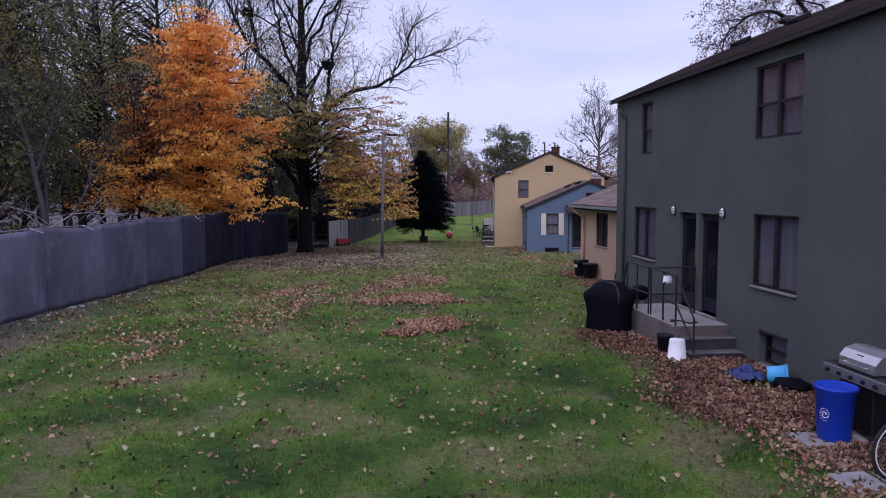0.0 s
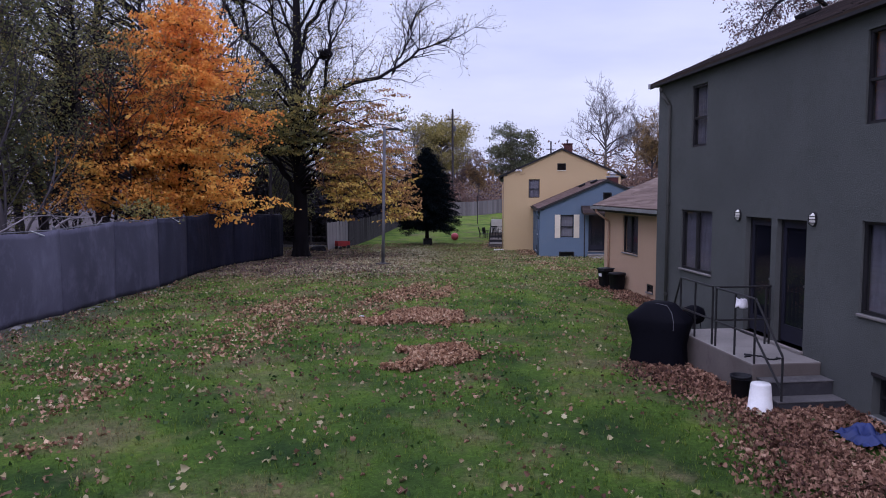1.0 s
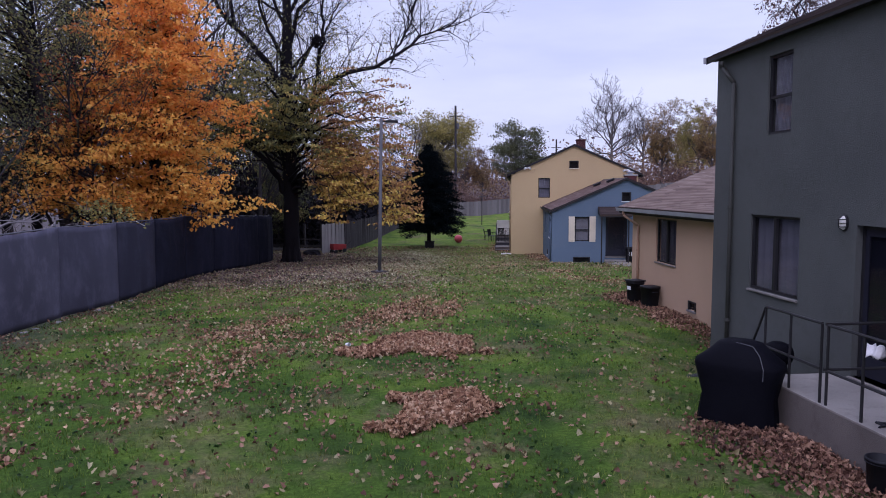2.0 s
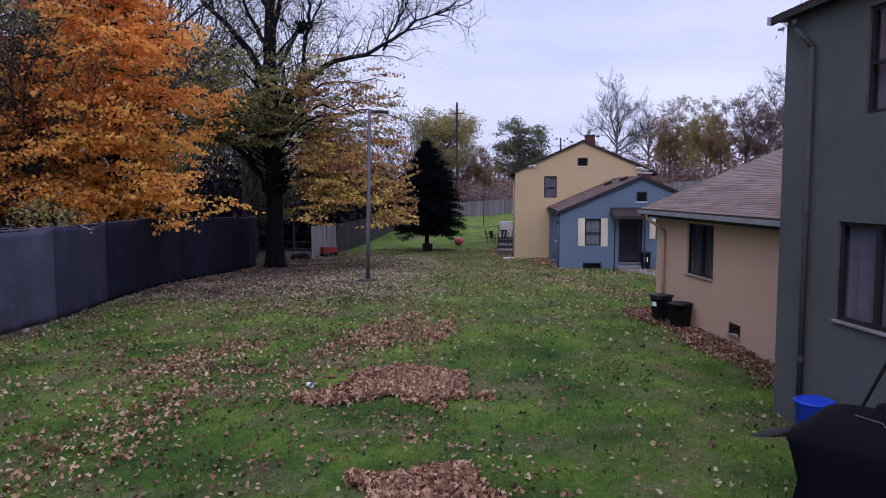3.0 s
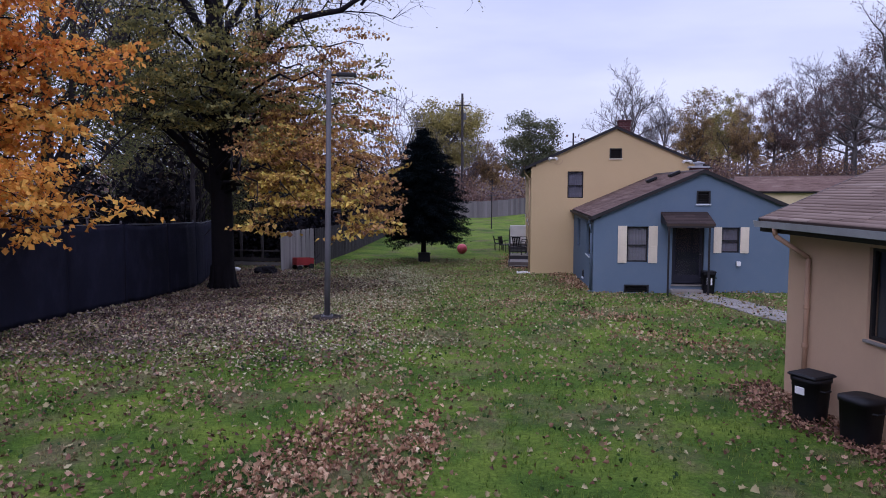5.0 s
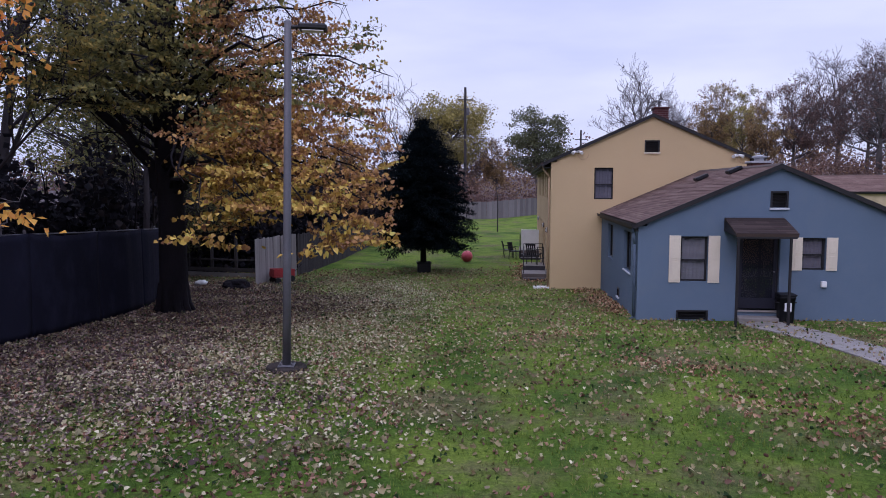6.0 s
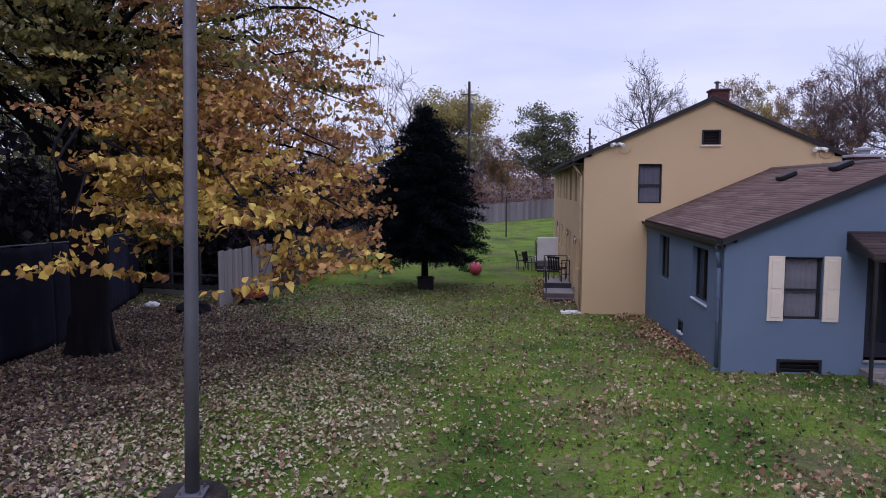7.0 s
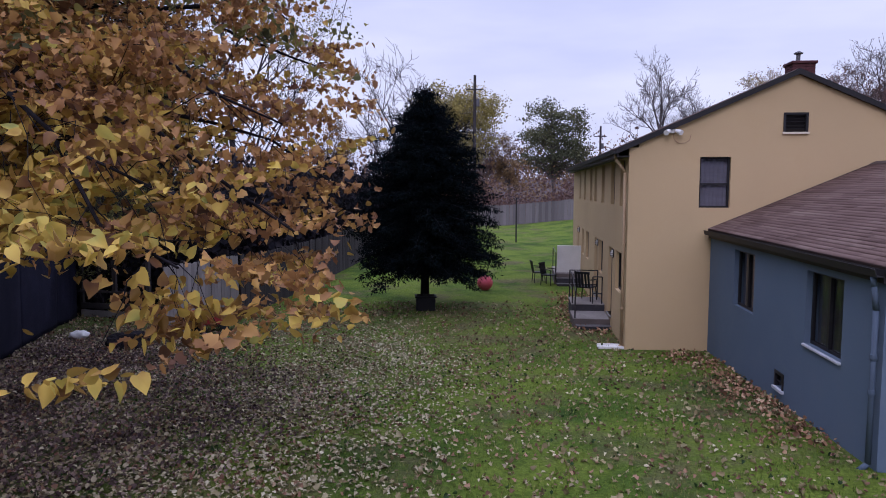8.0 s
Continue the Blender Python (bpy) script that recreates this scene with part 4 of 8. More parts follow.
# blue wing and yellow house stand turned away from the others
TURNED = pose(7.83, 31.0, 0, 0, 0, -10.5)
b_west = dict(a=(8.0 - 2.39, 8.0 - 1.13, 0.66, 1.80), b=(8.0 - 6.11, 8.0 - 4.85, 0.66, 1.80), v=(8.0 - 3.53, 8.0 - 3.18, -0.33, -0.09))
b_south = dict(w1=(1.10, 1.78, 0.60, 1.78), door=(2.56, 3.58, -0.13, 1.92), w2=(4.13, 4.70, 0.93, 1.76), v=(3.32, 3.70, 2.53, 2.92), low=(1.05, 1.80, -0.42, -0.19))
cut = {k: (v[0] - 0.22, v[1] - 0.22, v[2], v[3]) for k, v in b_south.items()}
blue_house, bw_, bs_ = gable_house("blue_house", TURNED, 0.0, 7.0, 0.0, 7.99, -0.95, 2.14, 0.426, M_BLUE_WALL, "single-storey slate-blue stucco house with cream shutters", holes_w=list(b_west.values()), holes_s=list(cut.values()), over_u=0.07, over_v=(0.10, -0.03), seed=31, skip=("north",))
add_window(blue_house, bs_, *cut["w1"], "hung", None, M_BLIND_PALE)
add_window(blue_house, bs_, *cut["w2"], "hung", None, M_BLIND)
add_window(blue_house, bw_, *b_west["a"], "slider", M_BLUE_SILL, M_ROOM_DARK)
add_window(blue_house, bw_, *b_west["b"], "slider", None, M_ROOM_DARK)
add_vent(blue_house, bs_, *cut["v"], M_BLUE_SILL)
add_vent(blue_house, bs_, *cut["low"], None, 3)
add_vent(blue_house, bw_, *b_west["v"], M_BLUE_SILL, 2)
add_door(blue_house, bs_, *cut["door"])
pipe(blue_house, bw_, 7.99 - 0.10, 1.98, -0.5, M_BLUE_PIPE, elbow=0.13, kick=0.03)


def shutter(house, m, u0, u1, z0, z1):
    bm = bmesh.new()
    box(bm, u0, u1, 0.004, 0.03, z0, z1, bevel=0.004)
    s = part("shutter", put(bm, m), M_SHUTTER, house, "cream raised-panel shutter")
    zm = z0 + (z1 - z0) * 0.48
    for c, d in ((z0 + 0.07, zm - 0.035), (zm + 0.035, z1 - 0.07)):
        part("raised_panel", put(boxed(u0 + 0.06, u1 - 0.06, 0.03, 0.042, c, d, bevel=0.005), m), M_SHUTTER, s)


for a, b, c, d in ((0.80, 1.09, 0.57, 1.80), (1.79, 2.08, 0.57, 1.80), (3.87, 4.12, 0.92, 1.77), (4.71, 4.98, 0.92, 1.77)):
    shutter(blue_house, bs_, a - 0.22, b - 0.22, c, d)
part("meter_box", put(boxed(4.60 - 0.22, 4.73 - 0.22, 0.0, 0.09, 0.50, 0.65, bevel=0.01), bs_), M_WHITE_PLASTIC, blue_house, "small pale meter box")
canopy = roof_slope(blue_house, "canopy", (2.17, -1.05, 1.92), (3.64, -1.05, 1.92), (3.64, -0.01, 2.27), (2.17, -0.01, 2.27), M_SHINGLES_DARK, 8, seed=41)
part("canopy_beam", boxed(2.2, 3.61, -1.03, -0.97, 1.80, 1.85), M_TRIM, canopy)
for u in (2.18, 3.62):
    e = bmesh.new()
    vs = [[e.verts.new((u + o, *p)) for p in ((-1.03, 1.85), (-1.03, 1.89), (-0.005, 2.23), (-0.005, 1.93))] for o in (-0.012, 0.012)]
    e.faces.new(vs[0])
    e.faces.new(vs[1][::-1])
    for i in range(4):
        e.faces.new((vs[0][i], vs[1][i], vs[1][(i + 1) % 4], vs[0][(i + 1) % 4]))
    bmesh.ops.recalc_face_normals(e, faces=e.faces[:])
    part("canopy_side", e, M_TRIM, canopy)
for u in (2.24, 3.48):
    part("canopy_post", boxed(u - 0.028, u + 0.028, -1.02, -0.964, -0.6, 1.80, bevel=0.006), M_TRIM, canopy)
part("doorstep", boxed(2.50, 3.60, -0.36, -0.004, -0.6, -0.27, bevel=0.02), M_CONCRETE, blue_house, "low concrete doorstep")
roof_vent(blue_house, 2.70, 4.5, 2.14 + 0.426 * 2.70, 0.426)
roof_vent(blue_house, 3.15, 2.6, 2.14 + 0.426 * 3.15, 0.426)
stack = bmesh.new()
box(stack, 4.15, 4.75, 4.3, 4.8, 2.9, 3.80, bevel=0.01)
st = part("flue_stack", stack, M_BRICK, blue_house, "low brick flue with pale metal cap")
sc = bmesh.new()
box(sc, 4.10, 4.80, 4.25, 4.85, 3.80, 3.87, bevel=0.01)
lathe(sc, [(0.15, 3.87), (0.15, 3.96), (0.22, 3.98), (0.22, 4.02), (0.05, 4.06)], 14, (4.45, 4.55))
part("flue_cap", sc, M_GUTTER, st)

YV0, YV1 = 8.0, 25.2
up_v = [(8.65, 9.42), (10.45, 11.25), (12.75, 13.55), (14.95, 15.75), (16.50, 17.30), (18.9, 19.7), (21.1, 21.9)]
low_v = [(8.85, 9.95), (12.9, 14.0), (17.4, 18.5), (19.3, 20.3)]
door_v = [(10.6, 11.45), (14.45, 15.30), (21.7, 22.5)]
y_west = [(YV1 - b, YV1 - a, 2.60, 3.74) for a, b in up_v] + [(YV1 - b, YV1 - a, 0.42, 1.43) for a, b in low_v] + [(YV1 - b, YV1 - a, -0.45, 1.42) for a, b in door_v]
y_south = [(-0.30 + 1.9 - 0.22, 0.39 + 1.9 - 0.22, 2.60, 3.77), (1.53 + 1.9 - 0.22, 2.01 + 1.9 - 0.22, 4.33, 4.73)]
yellow_house, yw_, ys_ = gable_house("yellow_house", TURNED, -1.9, 5.46, YV0, YV1, -1.3, 4.09, 0.442, M_YELLOW_WALL, "two-storey straw-yellow stucco house with dark roof edges and brick chimney", holes_w=y_west, holes_s=y_south, over_u=0.28, over_v=(0.08, 0.1), roof=M_SHINGLES, seed=51)
for o in y_west[:7]:
    add_window(yellow_house, yw_, *o, "hung", None, M_BLIND)
for o in y_west[7:11]:
    add_window(yellow_house, yw_, *o, "slider", None, M_BLIND)
for o in y_west[11:]:
    add_door(yellow_house, yw_, *o)
    wall_lamp(yellow_house, yw_, o[1] + 0.25, 1.30)
add_window(yellow_house, ys_, *y_south[0], "hung", None, M_BLIND)
add_vent(yellow_house, ys_, *y_south[1], M_SHUTTER)
flood_light(yellow_house, ys_, -0.95 + 1.68, 4.36)
flood_light(yellow_house, ys_, 4.78 + 1.68, 4.20)
chimney(yellow_house, 2.28, 9.3, 5.2, 6.02, 0.5, 0.5)
pipe(yellow_house, yw_, YV1 - YV0 - 0.18, 3.84, -0.85, M_STRAW_PIPE, elbow=0.30)

# ---- stoops ----


def rail_set(owner, posts, top, mids=(), r=0.019):
    """Iron posts (foot, head) each on its own, and rails through the given points."""
    for a, b in posts:
        bm = bmesh.new()
        rod(bm, a, b, r, r, 6)
        part("post", bm, M_IRON, owner)
    for line in (top, *mids):
        bm = bmesh.new()
        bend(bm, line, r * 0.95, 6)
        part("rail", bm, M_IRON, owner)


def stoop(name, m, x0, x1, y0, y1, top, ground, label, rise=3, tread=0.29, both=True):
    """A raised concrete landing with steps at its ends."""
    s = thing(name, m, label, "stoop")
    # Upright faces are darker; thin paler sheets cover the landing and the treads.
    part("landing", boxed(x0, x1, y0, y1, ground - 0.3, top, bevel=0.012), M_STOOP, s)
    part("pale_landing_top", boxed(x0 + 0.012, x1 - 0.001, y0 + 0.012, y1 - 0.012, top - 0.02, top + 0.004), M_CONCRETE, s)
    h = (top - ground) / rise
    for i in range(1, rise):
        z = top - h * i
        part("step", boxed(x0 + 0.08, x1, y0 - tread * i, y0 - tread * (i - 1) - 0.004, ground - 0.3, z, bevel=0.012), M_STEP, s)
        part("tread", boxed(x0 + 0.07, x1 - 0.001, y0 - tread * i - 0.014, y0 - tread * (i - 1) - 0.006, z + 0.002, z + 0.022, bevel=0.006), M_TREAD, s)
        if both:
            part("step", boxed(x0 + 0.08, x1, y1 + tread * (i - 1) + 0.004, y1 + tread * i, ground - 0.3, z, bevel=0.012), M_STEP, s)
    return s


porch = stoop("stoop", pose(0, 0, 0), 4.60, 5.684, 3.97, 6.62, 0.56, -0.06, "concrete stoop with black iron railings and steps")
Z = 0.56
rail_set(porch, [((4.66, 5.22, Z), (4.66, 5.22, Z + 0.97)), ((4.66, 5.34, Z), (4.66, 5.34, Z + 0.97)), ((4.66, 4.60, Z), (4.66, 4.60, Z + 0.97)), ((4.66, 4.02, Z), (4.66, 4.02, Z + 0.97)), ((4.74, 3.42, 0.10), (4.74, 3.42, 0.80)), ((4.66, 5.98, Z), (4.66, 5.98, Z + 0.97)), ((4.66, 6.57, Z), (4.66, 6.57, Z + 0.97)), ((4.74, 7.2, 0.0), (4.74, 7.2, 0.62)), ((5.55, 5.28, Z), (5.55, 5.28, Z + 0.97)), ((5.62, 5.28, Z), (5.62, 5.28, Z + 0.97))],
         [(4.74, 3.42, 0.80), (4.66, 4.02, Z + 0.97), (4.66, 5.22, Z + 0.97)],
         [[(4.66, 5.34, Z + 0.97), (4.66, 6.57, Z + 0.97), (4.74, 7.2, 0.62)], [(4.66, 5.28, Z + 0.97), (5.64, 5.28, Z + 0.97)], [(4.66, 5.28, Z + 0.42), (5.64, 5.28, Z + 0.42)], [(4.74, 3.44, 0.33), (4.66, 4.02, Z + 0.42), (4.66, 5.22, Z + 0.42)], [(4.66, 5.34, Z + 0.42), (4.66, 6.57, Z + 0.42)]])

rag = thing("rag", pose(4.66, 4.42, Z + 0.89, 0, 0, 15) @ Matrix.Diagonal((0.8, 0.72, 0.75, 1)), "white cotton rag hung over the stoop railing", "rag")
bm = bmesh.new()
bmesh.ops.create_grid(bm, x_segments=10, y_segments=10, size=0.5)
for v in bm.verts:
    s, t = v.co.x, v.co.y
    drop = abs(s) * 0.36
    v.co = Vector((s * 0.10 + 0.03 * math.sin(t * 9), t * 0.24 * (1 - 0.4 * abs(s)), 0.03 - drop + 0.02 * math.sin(t * 14 + s * 5)))
cl = part("cloth", bm, M_CLOTH, rag, "", True)
cl.modifiers.new("thickness", "SOLIDIFY").thickness = 0.012

cable = thing("cable", pose(5.0, 4.35, Z + 0.012), "black cable coiled on the stoop landing", "cable")
bm = bmesh.new()
pts = []
for i in range(60):
    t = i / 59
    pts.append((-0.28 + 0.5 * t + 0.05 * math.sin(t * 17), 0.16 * math.sin(t * 6.0) + 0.04 * math.cos(t * 23), 0.004 * (i % 3)))
bend(bm, pts, 0.014, 5)
part("cord", bm, M_BLACK_PLASTIC, cable)

# ---- things round the olive house ----


def bucket(name, m, r0, r1, h, mat, label, upside=False):
    b = thing(name, m, label, "bucket")
    prof = [(r0, 0), (r0 + 0.004, 0.01), (r1, h - 0.03), (r1 + 0.012, h - 0.03), (r1 + 0.012, h), (r1 - 0.006, h), (r0 - 0.008, 0.015)]
    if upside:
        prof = [(r1 + 0.012, 0), (r1 + 0.012, 0.03), (r1, 0.03), (r0 + 0.01, h - 0.02), (r0, h)]
    bm = bmesh.new()
    lathe(bm, prof, 28)
    part("body", bm, mat, b, "", True)
    rim = bmesh.new()
    z = 0.045 if upside else h - 0.05
    lathe(rim, [(r1 + 0.002, z), (r1 + 0.014, z + 0.006), (r1 + 0.002, z + 0.012)], 28, caps=(False, False))
    part("rib", rim, mat, b)
    return b


bucket("white_bucket", pose(4.43, 3.42, gz(4.43, 3.42) - 0.005), 0.125, 0.168, 0.41, M_WHITE_PLASTIC, "white plastic bucket turned upside down beside the steps", True)
bucket("black_bucket", pose(4.43, 3.96, gz(4.43, 3.96) - 0.005), 0.115, 0.14, 0.38, M_BLACK_PLASTIC, "black plastic bucket standing against the stoop")
bucket("blue_bucket", pose(5.24, 1.86, gz(5.3, 1.8) + 0.155, 86, 0, 62), 0.12, 0.155, 0.30, M_SKY_PLASTIC, "light blue plastic bucket lying on its side")

sheet = thing("plastic_sheet", pose(5.05, 2.12, gz(5.05, 2.1) + 0.045), "crumpled dark blue plastic sheet among the leaves", "sheet")
bm = bmesh.new()
bmesh.ops.create_grid(bm, x_segments=22, y_segments=22, size=0.5)
for v in bm.verts:
    p = Vector((v.co.x * 5, v.co.y * 5, 0))
    edge = max(0.0, 1 - 1.6 * max(abs(v.co.x), abs(v.co.y)))
    v.co.z = 0.02 + 0.24 * edge * (0.5 + noise.noise(p)) + 0.02 * noise.noise(p * 3)
    v.co.x *= 0.50 + 0.18 * noise.noise(p * 0.7)
    v.co.y *= 0.62 + 0.2 * noise.noise(p * 0.9 + Vector((3, 1, 0)))
part("crumpled_film", bm, M_TARP, sheet, "", True)
sheet2 = thing("plastic_bag", pose(5.42, 1.45, gz(5.4, 1.45) + 0.03), "black rubbish bag lying flat by the wall", "bag")
bm = bmesh.new()
bmesh.ops.create_icosphere(bm, subdivisions=3, radius=1.0)
for v in bm.verts:
    k = 1 + 0.25 * noise.noise(v.co * 2.5)
    v.co = Vector((v.co.x * 0.26 * k, v.co.y * 0.3 * k, 0.07 + v.co.z * 0.09 * k))
part("bag_body", bm, M_COVER, sheet2, "", True)


def recycling_bin(m, label):
    b = thing("recycling_bin", m, label, "bin", "blue bins")
    bm = bmesh.new()
    lathe(bm, [(0.235, 0), (0.245, 0.02), (0.285, 0.62), (0.30, 0.63), (0.30, 0.67), (0.285, 0.67)], 32)
    part("body", bm, M_BLUE_PLASTIC, b, "", True)
    bm = bmesh.new()
    lathe(bm, [(0.315, 0.655), (0.32, 0.69), (0.29, 0.705), (0.27, 0.69), (0.16, 0.70), (0.02, 0.715)], 32)
    part("lid", bm, M_BLUE_PLASTIC, b, "blue domed lid", True)
    return b


bin_a = recycling_bin(pose(4.66, -0.64, gz(4.66, -0.64) + 0.03) @ Matrix.Diagonal((0.80, 0.80, 0.96, 1)), "round blue plastic recycling bin with lid on flagstones")
bm = bmesh.new()
for i in range(26):
    t = i * 0.45
    rad = 0.018 + 0.006 * i / 2
    a = math.radians(205) + math.cos(t) * rad / 0.28
    z = 0.36 + math.sin(t) * rad
    rr_ = 0.235 + 0.05 * z / 0.62 + 0.012
    box(bm, -0.012, 0.012, -0.002, 0.002, -0.004, 0.004, m=pose(math.cos(a) * rr_, math.sin(a) * rr_, z, 0, 0, math.degrees(a) + 90))
part("emblem", bm, M_PAPER, bin_a, "white spiral mark")
recycling_bin(pose(5.26, 8.60, gz(5.26, 8.6) - 0.005) @ Matrix.Diagonal((0.74, 0.74, 0.93, 1)), "round blue plastic recycling bin with lid beside the wall")

# covered grill
cover = thing("covered_grill", pose(4.13, 6.24, gz(4.1, 6.2), 0, 0, -42), "barbecue grill under a black vinyl cover", "grill")
bm = bmesh.new()
prof = [(0.0, 0.50, 0.33), (0.06, 0.49, 0.33), (0.40, 0.46, 0.31), (0.66, 0.52, 0.34), (0.80, 0.56, 0.35), (0.86, 0.54, 0.34), (0.97, 0.40, 0.28), (1.10, 0.27, 0.21), (1.13, 0.17, 0.14)]
rings = []
for z, a, b in prof:
    ring = []
    for i in range(36):
        t = 2 * math.pi * i / 36
        c, s = math.cos(t), math.sin(t)
        k = (abs(c) ** 3.2 + abs(s) ** 3.2) ** (-1 / 3.2)
        f = 1 + (0.05 * math.sin(i * 2.1) + 0.03 * math.sin(i * 3.7 + z * 6)) * max(0, 0.62 - z) / 0.62
        ring.append(bm.verts.new((c * k * a * f, s * k * b * f, z)))
    rings.append(ring)
for lo, hi in zip(rings, rings[1:]):
    for i in range(36):
        bm.faces.new((lo[i], lo[(i + 1) % 36], hi[(i + 1) % 36], hi[i]))
bm.faces.new(rings[-1])
part("cover", bm, M_COVER, cover, "", True)
bm = bmesh.new()
bend(bm, [(-0.24, -0.10, 1.10), (0.0, -0.16, 1.12), (0.20, -0.20, 1.10), (0.30, -0.26, 0.99), (0.36, -0.335, 0.84), (0.36, -0.345, 0.70)], 0.005, 5)
part("piping", bm, M_GALV, cover, "pale piping along the seam")

# small dark table grill between the stoop and the wall
small = thing("table_grill", pose(5.14, 7.05, gz(5.14, 7.05), 0, 0, -20), "small black charcoal grill on a stand beside the stoop", "grill")
bm = bmesh.new()
lathe(bm, [(0.10, 0.66), (0.19, 0.72), (0.215, 0.80), (0.215, 0.86), (0.18, 0.95), (0.07, 1.0)], 20)
part("kettle", bm, M_COVER, small, "", True)
for i in range(3):
    a = 2 * math.pi * i / 3 + 0.4
    bm = bmesh.new()
    rod(bm, (0.13 * math.cos(a), 0.13 * math.sin(a), 0.72), (0.24 * math.cos(a), 0.24 * math.sin(a), 0.0), 0.012)
    part("leg", bm, M_IRON, small)

# steel grill by the wall
gr = thing("gas_grill", pose(5.24, -0.54, gz(5.2, -0.5) + 0.03, 0, 0, -90) @ Matrix.Diagonal((0.93, 0.93, 0.94, 1)), "stainless steel gas grill on a black cart", "grill")
part("cart", boxed(-0.34, 0.34, -0.26, 0.26, 0.10, 0.72, bevel=0.015), M_BLACK_PLASTIC, gr)
bm = bmesh.new()
vs = []
for x in (-0.36, 0.36):
    vs.append([bm.verts.new((x, y, z)) for y, z in ((-0.27, 0.90), (-0.26, 1.02), (-0.18, 1.12), (-0.04, 1.17), (0.12, 1.16), (0.24, 1.08), (0.27, 0.90))])
for i in range(6):
    bm.faces.new((vs[0][i], vs[0][i + 1], vs[1][i + 1], vs[1][i]))
bm.faces.new(vs[0][::-1])
bm.faces.new(vs[1])
bm.faces.new((vs[0][0], vs[1][0], vs[1][6], vs[0][6]))
bmesh.ops.recalc_face_normals(bm, faces=bm.faces[:])
hood_ = part("hood", bm, M_STEEL, gr, "brushed steel hood")
bm = bmesh.new()
bend(bm, [(-0.22, -0.27, 0.96), (-0.22, -0.32, 0.96), (0.22, -0.32, 0.96), (0.22, -0.27, 0.96)], 0.012, 8)
part("handle", bm, M_STEEL, hood_)
part("badge", boxed(-0.06, 0.06, -0.215, -0.205, 1.07, 1.09), M_IRON, hood_)
cp = part("control_panel", boxed(-0.62, 0.62, -0.33, -0.28, 0.72, 0.86, bevel=0.01), M_GALV, gr)
for i in range(5):
    bm = bmesh.new()
    rod(bm, (-0.48 + 0.24 * i, -0.335, 0.79), (-0.48 + 0.24 * i, -0.37, 0.79), 0.03, 0.026, 12)
    part("knob", bm, M_BLACK_PLASTIC, cp)
part("firebox", boxed(-0.36, 0.36, -0.275, 0.27, 0.725, 0.895), M_IRON, gr)
for s in (-1, 1):
    part("side_shelf", boxed(min(s * 0.365, s * 0.66), max(s * 0.365, s * 0.66), -0.275, 0.24, 0.84, 0.875, bevel=0.01), M_IRON, gr)
for x in (-0.3, 0.3):
    for y in (-0.22, 0.22):
        bm = bmesh.new()
        rod(bm, (x - 0.02, y, 0.05), (x + 0.02, y, 0.05), 0.05, 0.05, 14)
        part("caster", bm, M_RUBBER, gr)

# bicycle lying back against the grill's side
bike = thing("bicycle", pose(4.44, -1.98, gz(4.45, -2.0) + 0.025, 0, 0, 8), "bicycle with pale rims parked beside the house wall", "bicycle")


def wheel(x):
    t = bmesh.new()
    circle = [(x + 0.32 * math.cos(a), 0, 0.335 + 0.32 * math.sin(a)) for a in (2 * math.pi * i / 36 for i in range(37))]
    bend(t, circle, 0.02, 6)
    w = part("tyre", t, M_RUBBER, bike)
    r = bmesh.new()
    bend(r, [(x + 0.29 * math.cos(a), 0, 0.335 + 0.29 * math.sin(a)) for a in (2 * math.pi * i / 36 for i in range(37))], 0.012, 5)
    part("rim", r, M_WHITE_PLASTIC, w)
    s = bmesh.new()
    for i in range(18):
        a = 2 * math.pi * i / 18
        rod(s, (x, 0.02 * (-1) ** i, 0.335), (x + 0.29 * math.cos(a + 0.15), 0, 0.335 + 0.29 * math.sin(a + 0.15)), 0.002, 0.002, 4)
    part("spokes", s, M_GALV, w)


wheel(0.0)
wheel(1.02)
bm = bmesh.new()
for a, b in (((0, 0, 0.335), (0.42, 0, 0.30)), ((0.42, 0, 0.30), (0.30, 0, 0.78)), ((0.32, 0, 0.72), (0.84, 0, 0.76)), ((0.42, 0, 0.30), (0.86, 0, 0.68)), ((0, 0, 0.335), (0.31, 0, 0.70)), ((0.83, 0, 0.80), (1.02, 0, 0.335))):
    rod(bm, a, b, 0.017, 0.017, 8)
part("frame", bm, M_RED, bike)
bm = bmesh.new()
bend(bm, [(0.78, -0.27, 0.98), (0.82, -0.1, 0.95), (0.82, 0.1, 0.95), (0.78, 0.27, 0.98)], 0.014, 8)
rod(bm, (0.82, 0, 0.80), (0.82, 0, 0.95), 0.014)
part("handlebar", bm, M_IRON, bike)
part("saddle", boxed(0.18, 0.42, -0.06, 0.06, 0.80, 0.85, bevel=0.02), M_RUBBER, bike)

# flagstones by the bin
flags = thing("flagstone_path", pose(0, 0, 0), "grey flagstones half buried in fallen leaves", "paving", kind="structure")
rf = random.Random(9)
for cx, cy, w, d in ((4.62, -0.66, 0.95, 0.55), (4.35, -1.35, 0.5, 0.5), (4.05, -1.95, 0.46, 0.5), (4.6, -2.0, 0.5, 0.46), (4.1, -2.6, 0.5, 0.5), (4.66, -2.65, 0.5, 0.5), (5.2, -0.6, 0.5, 0.6), (5.15, -1.3, 0.6, 0.5)):
    z = gz(cx, cy)
    b = boxed(-w / 2, w / 2, -d / 2, d / 2, -0.05, 0.028, bevel=0.015)
    put(b, pose(cx, cy, z, rf.uniform(-1, 1), rf.uniform(-1, 1), rf.uniform(-8, 8)))
    part("flagstone", b, M_STONE, flags)

